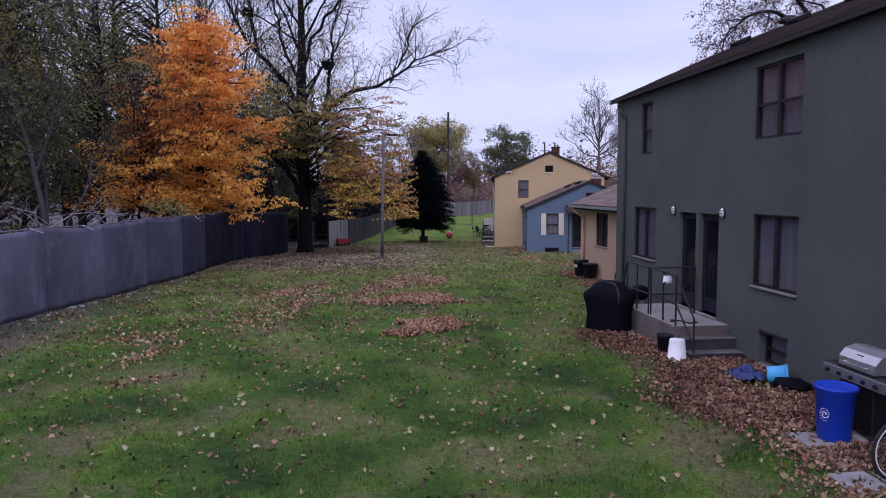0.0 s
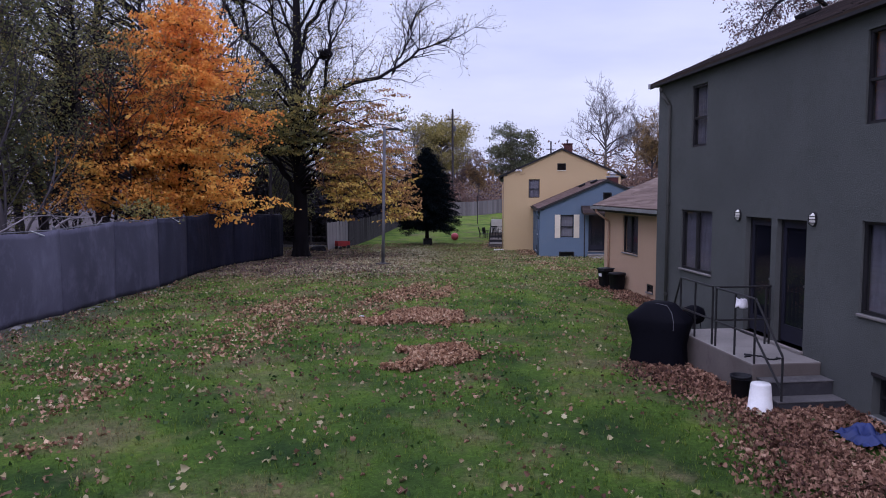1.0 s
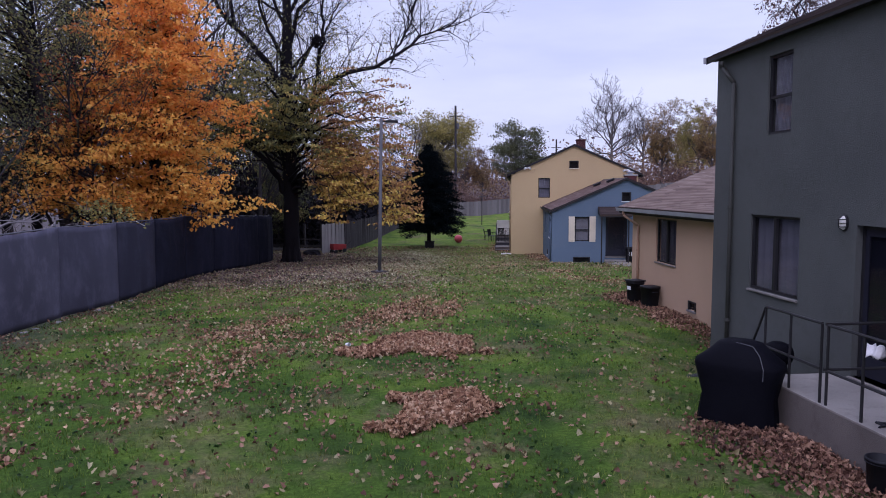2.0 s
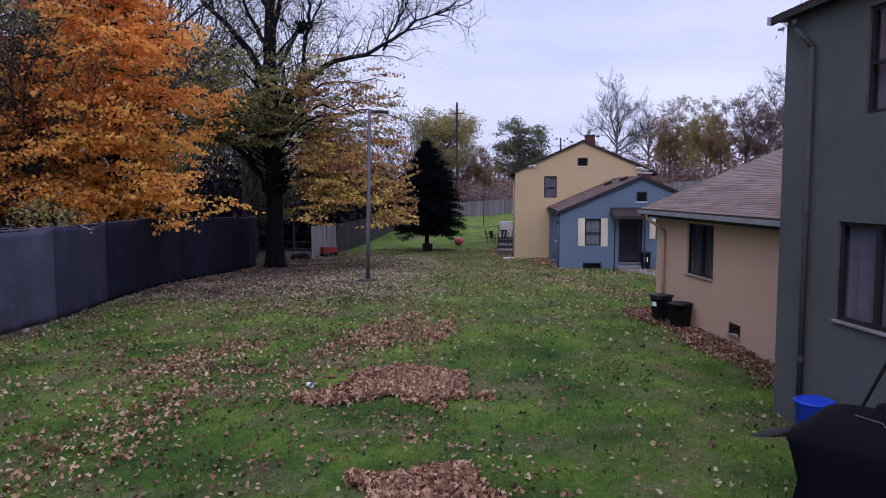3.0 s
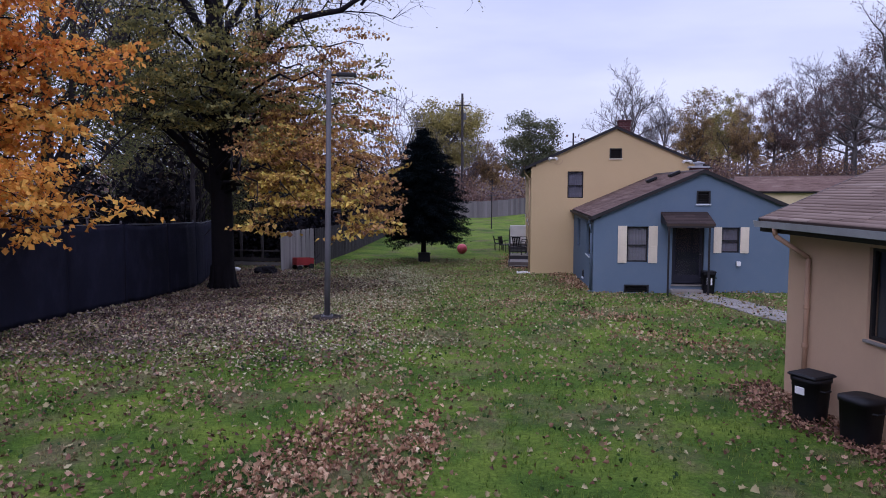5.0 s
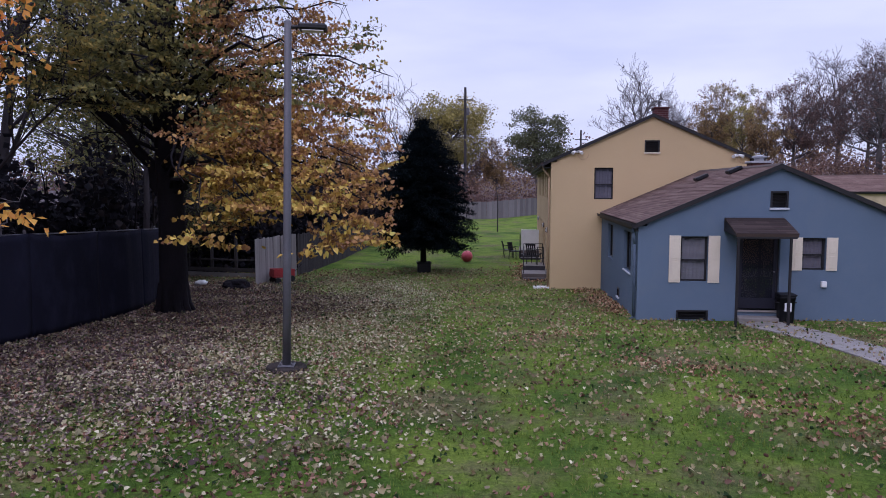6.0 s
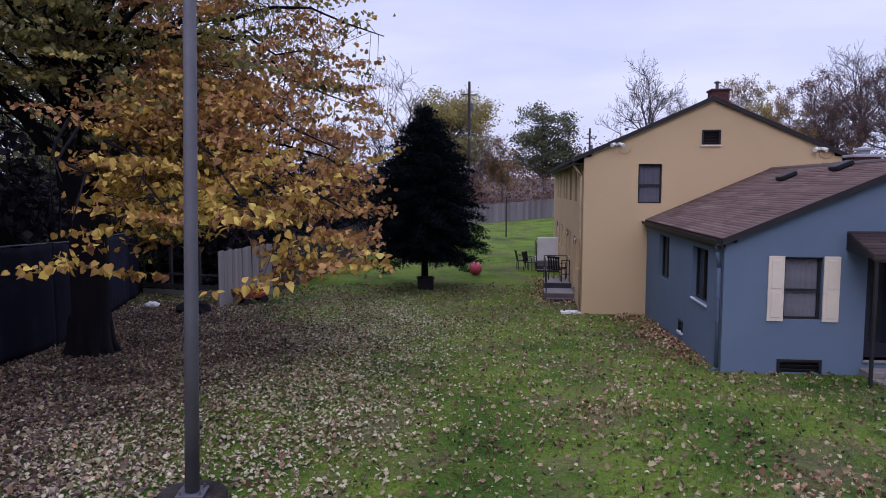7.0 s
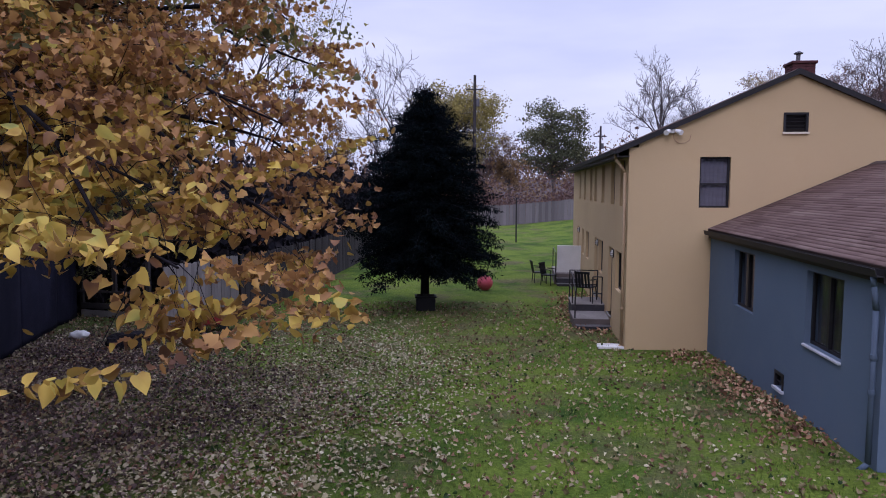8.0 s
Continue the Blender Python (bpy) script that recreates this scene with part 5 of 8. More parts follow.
# drain extension under the downpipe
ext = thing("drain_extension", pose(5.46, 9.26, gz(5.46, 9.26), 0, 0, 0), "dark corrugated drain extension lying on the grass", "drain pipe")
bm = bmesh.new()
ribs = []
for i in range(49):
    t = i / 48
    o = Vector((0.1 - 0.95 * t, 0.06 - 0.30 * t, 0.0))
    k = 0.092 - 0.010 * (i % 2)
    sd = Vector((-0.30, 0.95, 0)).normalized() * k
    ribs.append([bm.verts.new(o + sd * c + Vector((0, 0, h))) for c, h in ((-1.0, 0.0), (-0.95, k * 0.75), (-0.6, k), (0.6, k), (0.95, k * 0.75), (1.0, 0.0))])
for p, q in zip(ribs, ribs[1:]):
    for i in range(6):
        bm.faces.new((p[i], p[(i + 1) % 6], q[(i + 1) % 6], q[i]))
bm.faces.new(ribs[0][::-1])
bm.faces.new(ribs[-1])
bmesh.ops.recalc_face_normals(bm, faces=bm.faces[:])
part("channel", bm, M_BLACK_PLASTIC, ext)

# bins by the tan wall


def trash_can(m, label, h=0.72, r=0.27, sticker=False, bars=False, lid=True):
    b = thing("trash_can", m, label, "bin", "black bins")
    bm = bmesh.new()
    rings = []
    for z, a in ((0, r * 0.84), (0.02, r * 0.86), (h * 0.9, r), (h * 0.9, r * 1.06), (h, r * 1.06)):
        ring = []
        for i in range(28):
            t = 2 * math.pi * i / 28
            c, s = math.cos(t), math.sin(t)
            k = (abs(c) ** 4 + abs(s) ** 4) ** -0.25
            ring.append(bm.verts.new((c * k * a, s * k * a, z)))
        rings.append(ring)
    for lo, hi in zip(rings, rings[1:]):
        for i in range(28):
            bm.faces.new((lo[i], lo[(i + 1) % 28], hi[(i + 1) % 28], hi[i]))
    bm.faces.new(rings[0][::-1])
    bm.faces.new(rings[-1])
    part("body", bm, M_BLACK_PLASTIC, b, "", True)
    if lid:
        bm = bmesh.new()
        box(bm, -r * 1.1, r * 1.1, -r * 1.1, r * 1.1, h + 0.003, h + 0.05, bevel=0.03)
        part("lid", bm, M_BLACK_PLASTIC, b)
    for s in (-1, 1):
        bm = bmesh.new()
        bend(bm, [(s * r * 0.98, -0.08, h * 0.75), (s * (r + 0.05), -0.06, h * 0.75), (s * (r + 0.05), 0.06, h * 0.75), (s * r * 0.98, 0.08, h * 0.75)], 0.012, 6)
        part("handle", bm, M_BLACK_PLASTIC, b)
    if sticker:
        bm = boxed(-0.07, 0.07, -r - 0.004, -r + 0.01, h * 0.66, h * 0.82)
        put(bm, pose(0, 0.005, 0, 3))
        part("sticker", bm, M_PAPER, b, "white paper sticker")
    if bars:
        for x in (-0.07, 0.05):
            bm = boxed(x - 0.024, x + 0.024, -r - 0.008, -r + 0.012, h * 0.46, h * 0.76)
            part("number_bar", bm, M_PAPER, b, "white painted mark")
    return b


trash_can(pose(6.80, 17.15, gz(6.80, 17.15) - 0.005, 0, 0, -70), "square black plastic trash can with white sticker", 0.62, 0.21, True)
trash_can(pose(6.86, 16.18, gz(6.86, 16.18) - 0.005, 0, 0, -75), "black plastic trash can standing in fallen leaves", 0.60, 0.22, False, lid=False)
blue_bin_at = TURNED @ pose(3.66, -0.30, 0)
bx, by = blue_bin_at.translation.x, blue_bin_at.translation.y
trash_can(pose(bx, by, gz(bx, by) + 0.0, 0, 0, -10.5), "black plastic trash can with two white painted marks", 0.70, 0.20, False, True)

# concrete walk to the blue house's door
walkway = thing("front_walk", pose(0, 0, 0), "pale concrete walk leading to the blue house door", "path", kind="structure")
prev = None
pts = [TURNED @ Vector(p) for p in ((3.0, -0.40, 0), (3.06, -0.95, 0), (3.45, -2.0, 0), (3.68, -3.2, 0), (3.78, -4.4, 0), (3.95, -5.7, 0), (4.5, -6.9, 0), (5.8, -7.9, 0), (8.5, -8.9, 0), (14, -10.2, 0))]
for i, (p, q) in enumerate(zip(pts, pts[1:])):
    n = max(1, int((q - p).length / 1.2))
    for k in range(n):
        a, b = p.lerp(q, k / n), p.lerp(q, (k + 1) / n)
        d = (b - a).normalized()
        sd = Vector((d.y, -d.x, 0)) * 0.52
        bm = bmesh.new()
        c = [a + sd, b + sd - d * 0.012, b - sd - d * 0.012, a - sd]
        lo = [bm.verts.new((v.x, v.y, gz(v.x, v.y) - 0.08)) for v in c]
        hi = [bm.verts.new((v.x, v.y, gz(v.x, v.y) + 0.035)) for v in c]
        bm.faces.new(hi)
        bm.faces.new(lo[::-1])
        for j in range(4):
            bm.faces.new((lo[j], lo[(j + 1) % 4], hi[(j + 1) % 4], hi[j]))
        bmesh.ops.recalc_face_normals(bm, faces=bm.faces[:])
        part("slab", bm, M_CONCRETE, walkway)

# stoops of the yellow house
s1 = stoop("stoop", TURNED, -2.92, -1.904, 10.74, 12.06, -0.57, -0.90, "grey two-level concrete stoop with black railing beside yellow wall", 2, 0.30, False)
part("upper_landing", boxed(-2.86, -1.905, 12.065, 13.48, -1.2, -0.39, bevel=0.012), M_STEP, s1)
part("pale_landing_top", boxed(-2.87, -1.906, 12.05, 13.47, -0.386, -0.365, bevel=0.006), M_CONCRETE, s1)
zz = -0.365
rail_set(s1, [((-2.86, 10.81, -0.57), (-2.86, 10.81, 0.18)), ((-2.84, 12.16, zz), (-2.84, 12.16, zz + 0.85)), ((-2.84, 13.41, zz), (-2.84, 13.41, zz + 0.85)), ((-1.98, 12.16, -0.57), (-1.98, 12.16, zz + 0.80)), ((-2.25, 12.16, -0.57), (-2.25, 12.16, zz + 0.80)), ((-1.98, 13.41, zz), (-1.98, 13.41, zz + 0.85))],
         [(-2.86, 10.81, 0.18), (-2.84, 12.16, zz + 0.85), (-2.84, 13.41, zz + 0.85), (-1.98, 13.41, zz + 0.85)],
         [[(-2.84, 12.16, zz + 0.4), (-2.84, 13.41, zz + 0.4), (-1.98, 13.41, zz + 0.4)], [(-2.25, 12.16, zz + 0.80), (-1.98, 12.16, zz + 0.80)], [(-2.25, 12.16, zz + 0.3), (-1.98, 12.16, zz + 0.3)]])
s2 = stoop("stoop", TURNED, -3.0, -1.904, 19.9, 22.6, -0.40, -0.95, "concrete stoop further along the yellow house", 3, 0.28, False)
rail_set(s2, [((-2.95, 20.0, -0.40), (-2.95, 20.0, -0.40 + 0.85)), ((-2.95, 22.5, -0.40), (-2.95, 22.5, -0.40 + 0.85))], [(-2.95, 20.0, -0.40 + 0.85), (-2.95, 22.5, -0.40 + 0.85)])


def patio_chair(m, label, mat):
    c = thing("patio_chair", m, label, "chair", "patio chairs")
    part("seat", boxed(-0.24, 0.24, -0.24, 0.24, 0.40, 0.44, bevel=0.01), mat, c)
    bm = bmesh.new()
    for i in range(5):
        box(bm, -0.23 + 0.1 * i, -0.17 + 0.1 * i, -0.012, 0.012, 0, 0.46)
    box(bm, -0.25, 0.25, -0.016, 0.016, 0.42, 0.5, bevel=0.008)
    part("backrest", put(bm, pose(0, 0.23, 0.42, -12)), mat, c)
    for x in (-0.22, 0.22):
        for y in (-0.2, 0.2):
            bm = bmesh.new()
            rod(bm, (x, y, 0.41), (x * 1.12, y * 1.15, 0), 0.018, 0.016, 6)
            part("leg", bm, mat, c)
        bm = bmesh.new()
        bend(bm, [(x * 1.1, 0.22, 0.66), (x * 1.15, -0.2, 0.64), (x * 1.1, -0.2, 0.41)], 0.017, 6)
        part("armrest", bm, mat, c)
    return c


def turned_ground(u, v):
    p = TURNED @ Vector((u, v, 0))
    return gz(p.x, p.y)


patio_chair(TURNED @ pose(-2.38, 12.8, zz, 0, 0, 150), "black plastic patio chair on the concrete stoop", M_BLACK_PLASTIC)
patio_chair(TURNED @ pose(-3.24, 19.7, turned_ground(-3.24, 19.7), 0, 0, 60), "black plastic patio chair on the grass", M_BLACK_PLASTIC)
patio_chair(TURNED @ pose(-3.62, 20.5, turned_ground(-3.62, 20.5), 0, 0, 100), "black plastic patio chair on the grass", M_BLACK_PLASTIC)
tbl = thing("folding_table", TURNED @ pose(-2.42, 20.3, -0.396, 12, 0, 0), "white plastic folding table leaning against the railing", "table")
part("tabletop", boxed(-0.48, 0.48, -0.02, 0.02, 0.0, 1.15, bevel=0.015), M_WHITE_PLASTIC, tbl)
bm = bmesh.new()
bend(bm, [(-0.42, 0.035, 0.1), (-0.42, 0.05, 1.0), (0.42, 0.05, 1.0), (0.42, 0.035, 0.1)], 0.014, 6)
part("folded_leg", bm, M_GALV, tbl)
p = TURNED @ Vector((-2.21, 8.2, 0))
spl = thing("splash_block", pose(p.x, p.y, gz(p.x, p.y), 0, 0, -10), "white plastic splash block on the ground", "splash block")
bm = bmesh.new()
box(bm, -0.3, 0.3, -0.15, 0.15, 0, 0.035, bevel=0.008)
for s in (-1, 1):
    box(bm, -0.3, 0.3, s * 0.15 - 0.02, s * 0.15 + 0.02, 0.0, 0.07, bevel=0.008)
part("tray", bm, M_WHITE_PLASTIC, spl)

# ---- lawn things ----
lamp_post = thing("lamp_post", pose(-0.52, 25.45, gz(-0.52, 25.45), 0, 1.3, 0), "grey steel lamp post with one flat lamp head", "lamp post")
bm = bmesh.new()
lathe(bm, [(0.36, -0.1), (0.36, 0.05), (0.34, 0.075)], 28)
part("footing", bm, M_FOOTING, lamp_post, "round concrete footing")
bm = bmesh.new()
box(bm, -0.14, 0.14, -0.14, 0.14, 0.075, 0.10, bevel=0.006)
pl = part("base_plate", bm, M_GALV, lamp_post)
for x in (-0.1, 0.1):
    for y in (-0.1, 0.1):
        bm = bmesh.new()
        rod(bm, (x, y, 0.1), (x, y, 0.14), 0.014, 0.014, 6)
        part("bolt", bm, M_GALV, pl)
bm = bmesh.new()
lathe(bm, [(0.075, 0.10), (0.07, 2.0), (0.062, 6.02), (0.04, 6.05)], 16)
part("pole", bm, M_GALV, lamp_post, "", True)
bm = bmesh.new()
rod(bm, (0.0, 0, 5.93), (0.22, 0, 5.95), 0.03)
part("arm", bm, M_TRIM, lamp_post)
bm = bmesh.new()
box(bm, 0.18, 0.66, -0.13, 0.13, 5.89, 6.0, bevel=0.03)
lh = part("lamp_head", bm, M_TRIM, lamp_post)
part("lens", boxed(0.24, 0.60, -0.1, 0.1, 5.875, 5.889), M_LENS, lh)

ball = thing("ball", pose(5.46, 49.6, gz(5.46, 49.6)), "large pink-red rubber ball on the lawn", "ball")
bm = bmesh.new()
bmesh.ops.create_uvsphere(bm, u_segments=28, v_segments=18, radius=0.30)
put(bm, pose(0, 0, 0.295))
part("shell", bm, M_BALL, ball, "", True)

tub = thing("planter_tub", pose(2.98, 45.35, gz(2.98, 45.35)), "dark square planter tub below the spruce", "planter")
bm = bmesh.new()
box(bm, -0.3, 0.3, -0.26, 0.26, 0, 0.42, bevel=0.02)
part("tub", bm, M_BLACK_PLASTIC, tub)
part("rim", boxed(-0.34, 0.34, -0.30, 0.30, 0.42, 0.47, bevel=0.01), M_BLACK_PLASTIC, tub)
part("soil", boxed(-0.27, 0.27, -0.23, 0.23, 0.471, 0.478), M_BARK, tub)

stub = thing("garden_post", pose(10.3, 70.0, gz(10.3, 70.0)), "thin dark metal clothes post on the far lawn", "post")
bm = bmesh.new()
rod(bm, (0, 0, -0.1), (0, 0, 3.0), 0.05, 0.045, 8)
rod(bm, (-0.4, 0, 2.9), (0.4, 0, 2.9), 0.03, 0.03, 8)
part("pole", bm, M_IRON, stub)

cart = thing("toy_cart", pose(-3.0, 42.3, gz(-3.0, 42.3), 0, -6, 32), "faded red plastic toy cart tipped beside the fence", "cart")
cart_bm = put(boxed(-0.45, 0.45, -0.24, 0.24, 0.0, 0.05, bevel=0.01), pose(0, 0, 0.22, 0, 9, 0))
body = part("tray", cart_bm, M_RED, cart)
for a in ((-0.45, 0.45, -0.24, -0.215), (-0.45, 0.45, 0.215, 0.24), (-0.45, -0.42, -0.215, 0.215), (0.42, 0.45, -0.215, 0.215)):
    part("side_panel", put(boxed(a[0], a[1], a[2], a[3], 0.051, 0.34, bevel=0.005), pose(0, 0, 0.22, 0, 9, 0)), M_RED, cart)
for x in (-0.3, 0.3):
    for y in (-0.28, 0.28):
        bm = bmesh.new()
        rod(bm, (x, y - 0.03, 0.13), (x, y + 0.03, 0.13), 0.13, 0.13, 16)
        part("wheel", bm, M_RUBBER, cart)
bm = bmesh.new()
bend(bm, [(0.45, 0, 0.3), (0.75, 0.0, 0.45), (0.95, 0, 0.62)], 0.015, 6)
part("pull_handle", bm, M_IRON, cart)

sack = thing("litter_bag", pose(-6.02, 41.3, gz(-6.02, 41.3)), "small white litter bag among the leaves", "bag")
bm = bmesh.new()
bmesh.ops.create_icosphere(bm, subdivisions=3, radius=1.0)
for v in bm.verts:
    k = 1 + 0.3 * noise.noise(v.co * 2.1)
    v.co = Vector((v.co.x * 0.24 * k, v.co.y * 0.16 * k, 0.1 + v.co.z * 0.12 * k))
part("bag_body", bm, M_WHITE_PLASTIC, sack, "", True)

stump = thing("tree_stump", pose(-4.45, 40.4, gz(-4.45, 40.4)), "low dark rotten stump among fallen leaves", "stump")
bm = bmesh.new()
bmesh.ops.create_icosphere(bm, subdivisions=4, radius=1.0)
for v in bm.verts:
    k = 1 + 0.22 * noise.noise(v.co * 1.7) + 0.1 * noise.noise(v.co * 5.0)
    v.co = Vector((v.co.x * 0.52 * k, v.co.y * 0.45 * k, min(0.34, 0.05 + v.co.z * 0.36 * k) + 0.03 * noise.noise(v.co * 4.0)))
part("stump_wood", bm, M_BARK, stump)
cupx, cupy = -1.27, 11.65
cup = thing("paper_cup", pose(cupx, cupy, gz(cupx, cupy) + 0.04, 85, 0, 40), "crushed white paper cup on the grass", "litter")
bm = bmesh.new()
lathe(bm, [(0.03, 0), (0.043, 0.1), (0.046, 0.1), (0.034, 0.0)], 14)
part("cup", bm, M_PAPER, cup)

# ---- fences ----
FENCE = [(-11.2, -6.0), (-9.75, 8.0), (-8.95, 13.0), (-8.05, 18.4), (-7.55, 24.6), (-6.75, 29.2), (-6.05, 33.6), (-6.1, 35.4), (-6.7, 39.0), (-7.6, 45.0)]


def fence_line(s):
    """A point along the fence at s metres."""
    for a, b in zip(FENCE, FENCE[1:]):
        d = math.dist(a, b)
        if s <= d:
            return a[0] + (b[0] - a[0]) * s / d, a[1] + (b[1] - a[1]) * s / d
        s -= d
    return FENCE[-1]


total = sum(math.dist(a, b) for a, b in zip(FENCE, FENCE[1:]))
screen_fence = thing("screen_fence", pose(0, 0, 0), "chain-link fence hung with dark grey windscreen fabric", "fence")


def fence_height(s):
    return 2.28 - 0.10 * math.sin(s * 0.11) + (0.05 if 20 < s < 26 else 0)


s, bay = 0.0, 2.75
while s < total - 0.2:
    e = min(total, s + bay)
    bm = bmesh.new()
    nu, nv = 18, 14
    grid = []
    for i in range(nu + 1):
        ss = s + (e - s) * i / nu
        x, y = fence_line(ss)
        zb, h = gz(x, y) + 0.02, fence_height(ss)
        sag = 0.06 * math.sin(math.pi * i / nu) + 0.02 * noise.noise(Vector((ss * 2.2, 3, 0)))
        col = []
        for j in range(nv + 1):
            t = j / nv
            bulge = 0.05 * noise.noise(Vector((ss * 1.3, t * 0.7, 1.0))) + 0.03 * noise.noise(Vector((ss * 4.5, t * 0.8, 7.0))) + 0.06 * math.sin(math.pi * t) * math.sin(math.pi * i / nu)
            foot = 0.10 * (1 - t) ** 3 * noise.noise(Vector((ss * 1.1, 0, 4)))
            col.append(bm.verts.new((x + bulge + foot, y - 0.2 * bulge, zb + (h - sag) * t)))
        grid.append(col)
    for i in range(nu):
        for j in range(nv):
            bm.faces.new((grid[i][j], grid[i + 1][j], grid[i + 1][j + 1], grid[i][j + 1]))
    # bays further along take the tones with tree shade painted in
    fab = part("fabric_panel", bm, M_SHADED_FABRIC[round(10 * float(np.interp(s, [15, 28], [1, 0])))], screen_fence, "", True)
    fab.modifiers.new("thickness", "SOLIDIFY").thickness = 0.006
    x, y = fence_line(s)
    z = gz(x, y)
    bm = bmesh.new()
    rod(bm, (x - 0.09, y, z - 0.1), (x - 0.09, y, z + fence_height(s) + 0.05), 0.032, 0.032, 8)
    lathe(bm, [(0.038, z + fence_height(s) + 0.05), (0.03, z + fence_height(s) + 0.09), (0.005, z + fence_height(s) + 0.11)], 8, (x - 0.09, y))
    part("post", bm, M_GALV, screen_fence)
    x2, y2 = fence_line(e)
    bm = bmesh.new()
    rod(bm, (x - 0.09, y, z + fence_height(s) + 0.0), (x2 - 0.09, y2, gz(x2, y2) + fence_height(e)), 0.021, 0.021, 6)
    part("top_rail", bm, M_GALV, screen_fence)
    s = e
for s in (16.1, 18.4, 26.3):
    x, y = fence_line(s)
    z = gz(x, y) + fence_height(s)
    bm = bmesh.new()
    rod(bm, (x + 0.02, y - 0.3, z + 0.03), (x + 0.08, y + 0.25, z - 0.12), 0.012, 0.012, 5)
    part("tie_strip", bm, M_WHITE_PLASTIC, screen_fence, "loose pale tie strip")

# stones along the fence's foot
kerb = thing("edge_stones", pose(0, 0, 0), "broken pale edging stones along the fence foot", "stones", kind="stuff")
rk = random.Random(12)
bmk = bmesh.new()
s = 8.0
while s < 36:
    x, y = fence_line(s)
    w, d, h = rk.uniform(0.05, 0.17), rk.uniform(0.04, 0.08), rk.uniform(0.015, 0.045)
    if rk.random() < 0.55:
        box(bmk, -d, d, -w, w, -0.03, h, bevel=0.015, m=pose(x + 0.2 + rk.uniform(-0.06, 0.1), y, gz(x + 0.2, y), rk.uniform(-8, 8), rk.uniform(-10, 10), rk.uniform(-20, 20)))
    s += rk.uniform(0.25, 0.8)
part("stones", bmk, M_STONE, kerb)

# old low fence and grey plank fence behind the big tree
low_fence = thing("low_board_fence", pose(0, 0, 0), "low dark weathered fence with one greyed bottom board", "fence")
la, lb = Vector((-7.5, 45.1, 0)), Vector((-4.15, 43.9, 0))
ang = math.degrees(math.atan2(lb.y - la.y, lb.x - la.x))
L = (lb - la).length
for k in range(4):
    p = la.lerp(lb, k / 3)
    z = gz(p.x, p.y)
    part("post", put(boxed(-0.06, 0.06, -0.05, 0.05, -0.1, 1.75, bevel=0.008), pose(p.x, p.y, z, 0, 0, ang)), M_DARK_WOOD, low_fence)
for z0, z1, mat in ((-0.02, 0.22, M_OLD_WOOD), (0.27, 0.44, M_DARK_WOOD), (0.76, 0.83, M_DARK_WOOD)):
    part("rail", put(boxed(0, L, -0.082, -0.052, z0, z1, bevel=0.004), pose(la.x, la.y, gz(la.x, la.y), 0, 0, ang)), mat, low_fence)

plank_fence = thing("plank_fence", pose(0, 0, 0), "weathered pale grey vertical plank fence", "fence")
PL = [(-3.92, 41.6), (-1.4, 50.0), (1.5, 66.0), (4.0, 84.5)]
board = bmesh.new()
box(board, -0.075, 0.075, -0.012, 0.012, 0, 1.9, bevel=0.004)
board_mesh = bpy.data.meshes.new("board")
board.to_mesh(board_mesh)
board.free()
board_mesh.materials.append(M_OLD_WOOD)
rp = random.Random(3)


def boards(owner, line, step, mesh, limit=300):
    n = 0
    for a, b in zip(line, line[1:]):
        d = math.dist(a, b)
        t = 0.0
        turn = math.degrees(math.atan2(b[1] - a[1], b[0] - a[0]))
        while t < d and n < limit:
            x, y = a[0] + (b[0] - a[0]) * t / d, a[1] + (b[1] - a[1]) * t / d
            ob = new("board", mesh)
            ob.parent = owner
            ob.matrix_basis = pose(x, y, gz(x, y) - 0.06 + rp.uniform(-0.03, 0.03), rp.uniform(-0.8, 0.8), rp.uniform(-0.5, 0.5), turn)
            t += step
            n += 1


dark_mesh = board_mesh.copy()
dark_mesh.materials.clear()
dark_mesh.materials.append(M_DARK_WOOD)
boards(plank_fence, [PL[0], (-2.72, 44.6)], 0.151, board_mesh, 22)
boards(plank_fence, [(-2.66, 44.75), *PL[1:]], 0.157, dark_mesh, 262)
far_fence = thing("far_fence", pose(0, 0, 0), "long grey plank fence at the lawn's far end", "fence")
far_board = bmesh.new()
box(far_board, -0.14, 0.14, -0.012, 0.012, 0, 1.85, bevel=0.004)
far_mesh = bpy.data.meshes.new("board")
far_board.to_mesh(far_mesh)
far_board.free()
far_mesh.materials.append(M_FAR_WOOD)
boards(far_fence, [(-6, 85.2), (40, 85.2)], 0.29, far_mesh, 160)
part("rail", boxed(-6, 12, 85.24, 85.28, gz(3, 85) + 0.9, gz(3, 85) + 1.0), M_OLD_WOOD, far_fence)

# utility poles


def utility_pole(x, y, h, label):
    u = thing("utility_pole", pose(x, y, gz(x, y)), label, "utility pole", "utility poles")
    bm = bmesh.new()
    rod(bm, (0, 0, -0.5), (0, 0, h), 0.20, 0.14, 10)
    part("pole", bm, M_DARK_WOOD, u)
    bm = bmesh.new()
    box(bm, -0.9, 0.9, -0.06, 0.06, h - 1.5, h - 1.38)
    part("crossarm", bm, M_DARK_WOOD, u)
    bm = bmesh.new()
    rod(bm, (0.3, 0, h - 3.2), (0.3, 0, h - 2.4), 0.2, 0.2, 10)
    part("transformer", bm, M_GALV, u)
    return u


utility_pole(10.65, 97.0, 14.7, "tall brown wooden utility pole above the trees")
utility_pole(31.5, 122.0, 9.6, "distant wooden utility pole beyond the roofs")

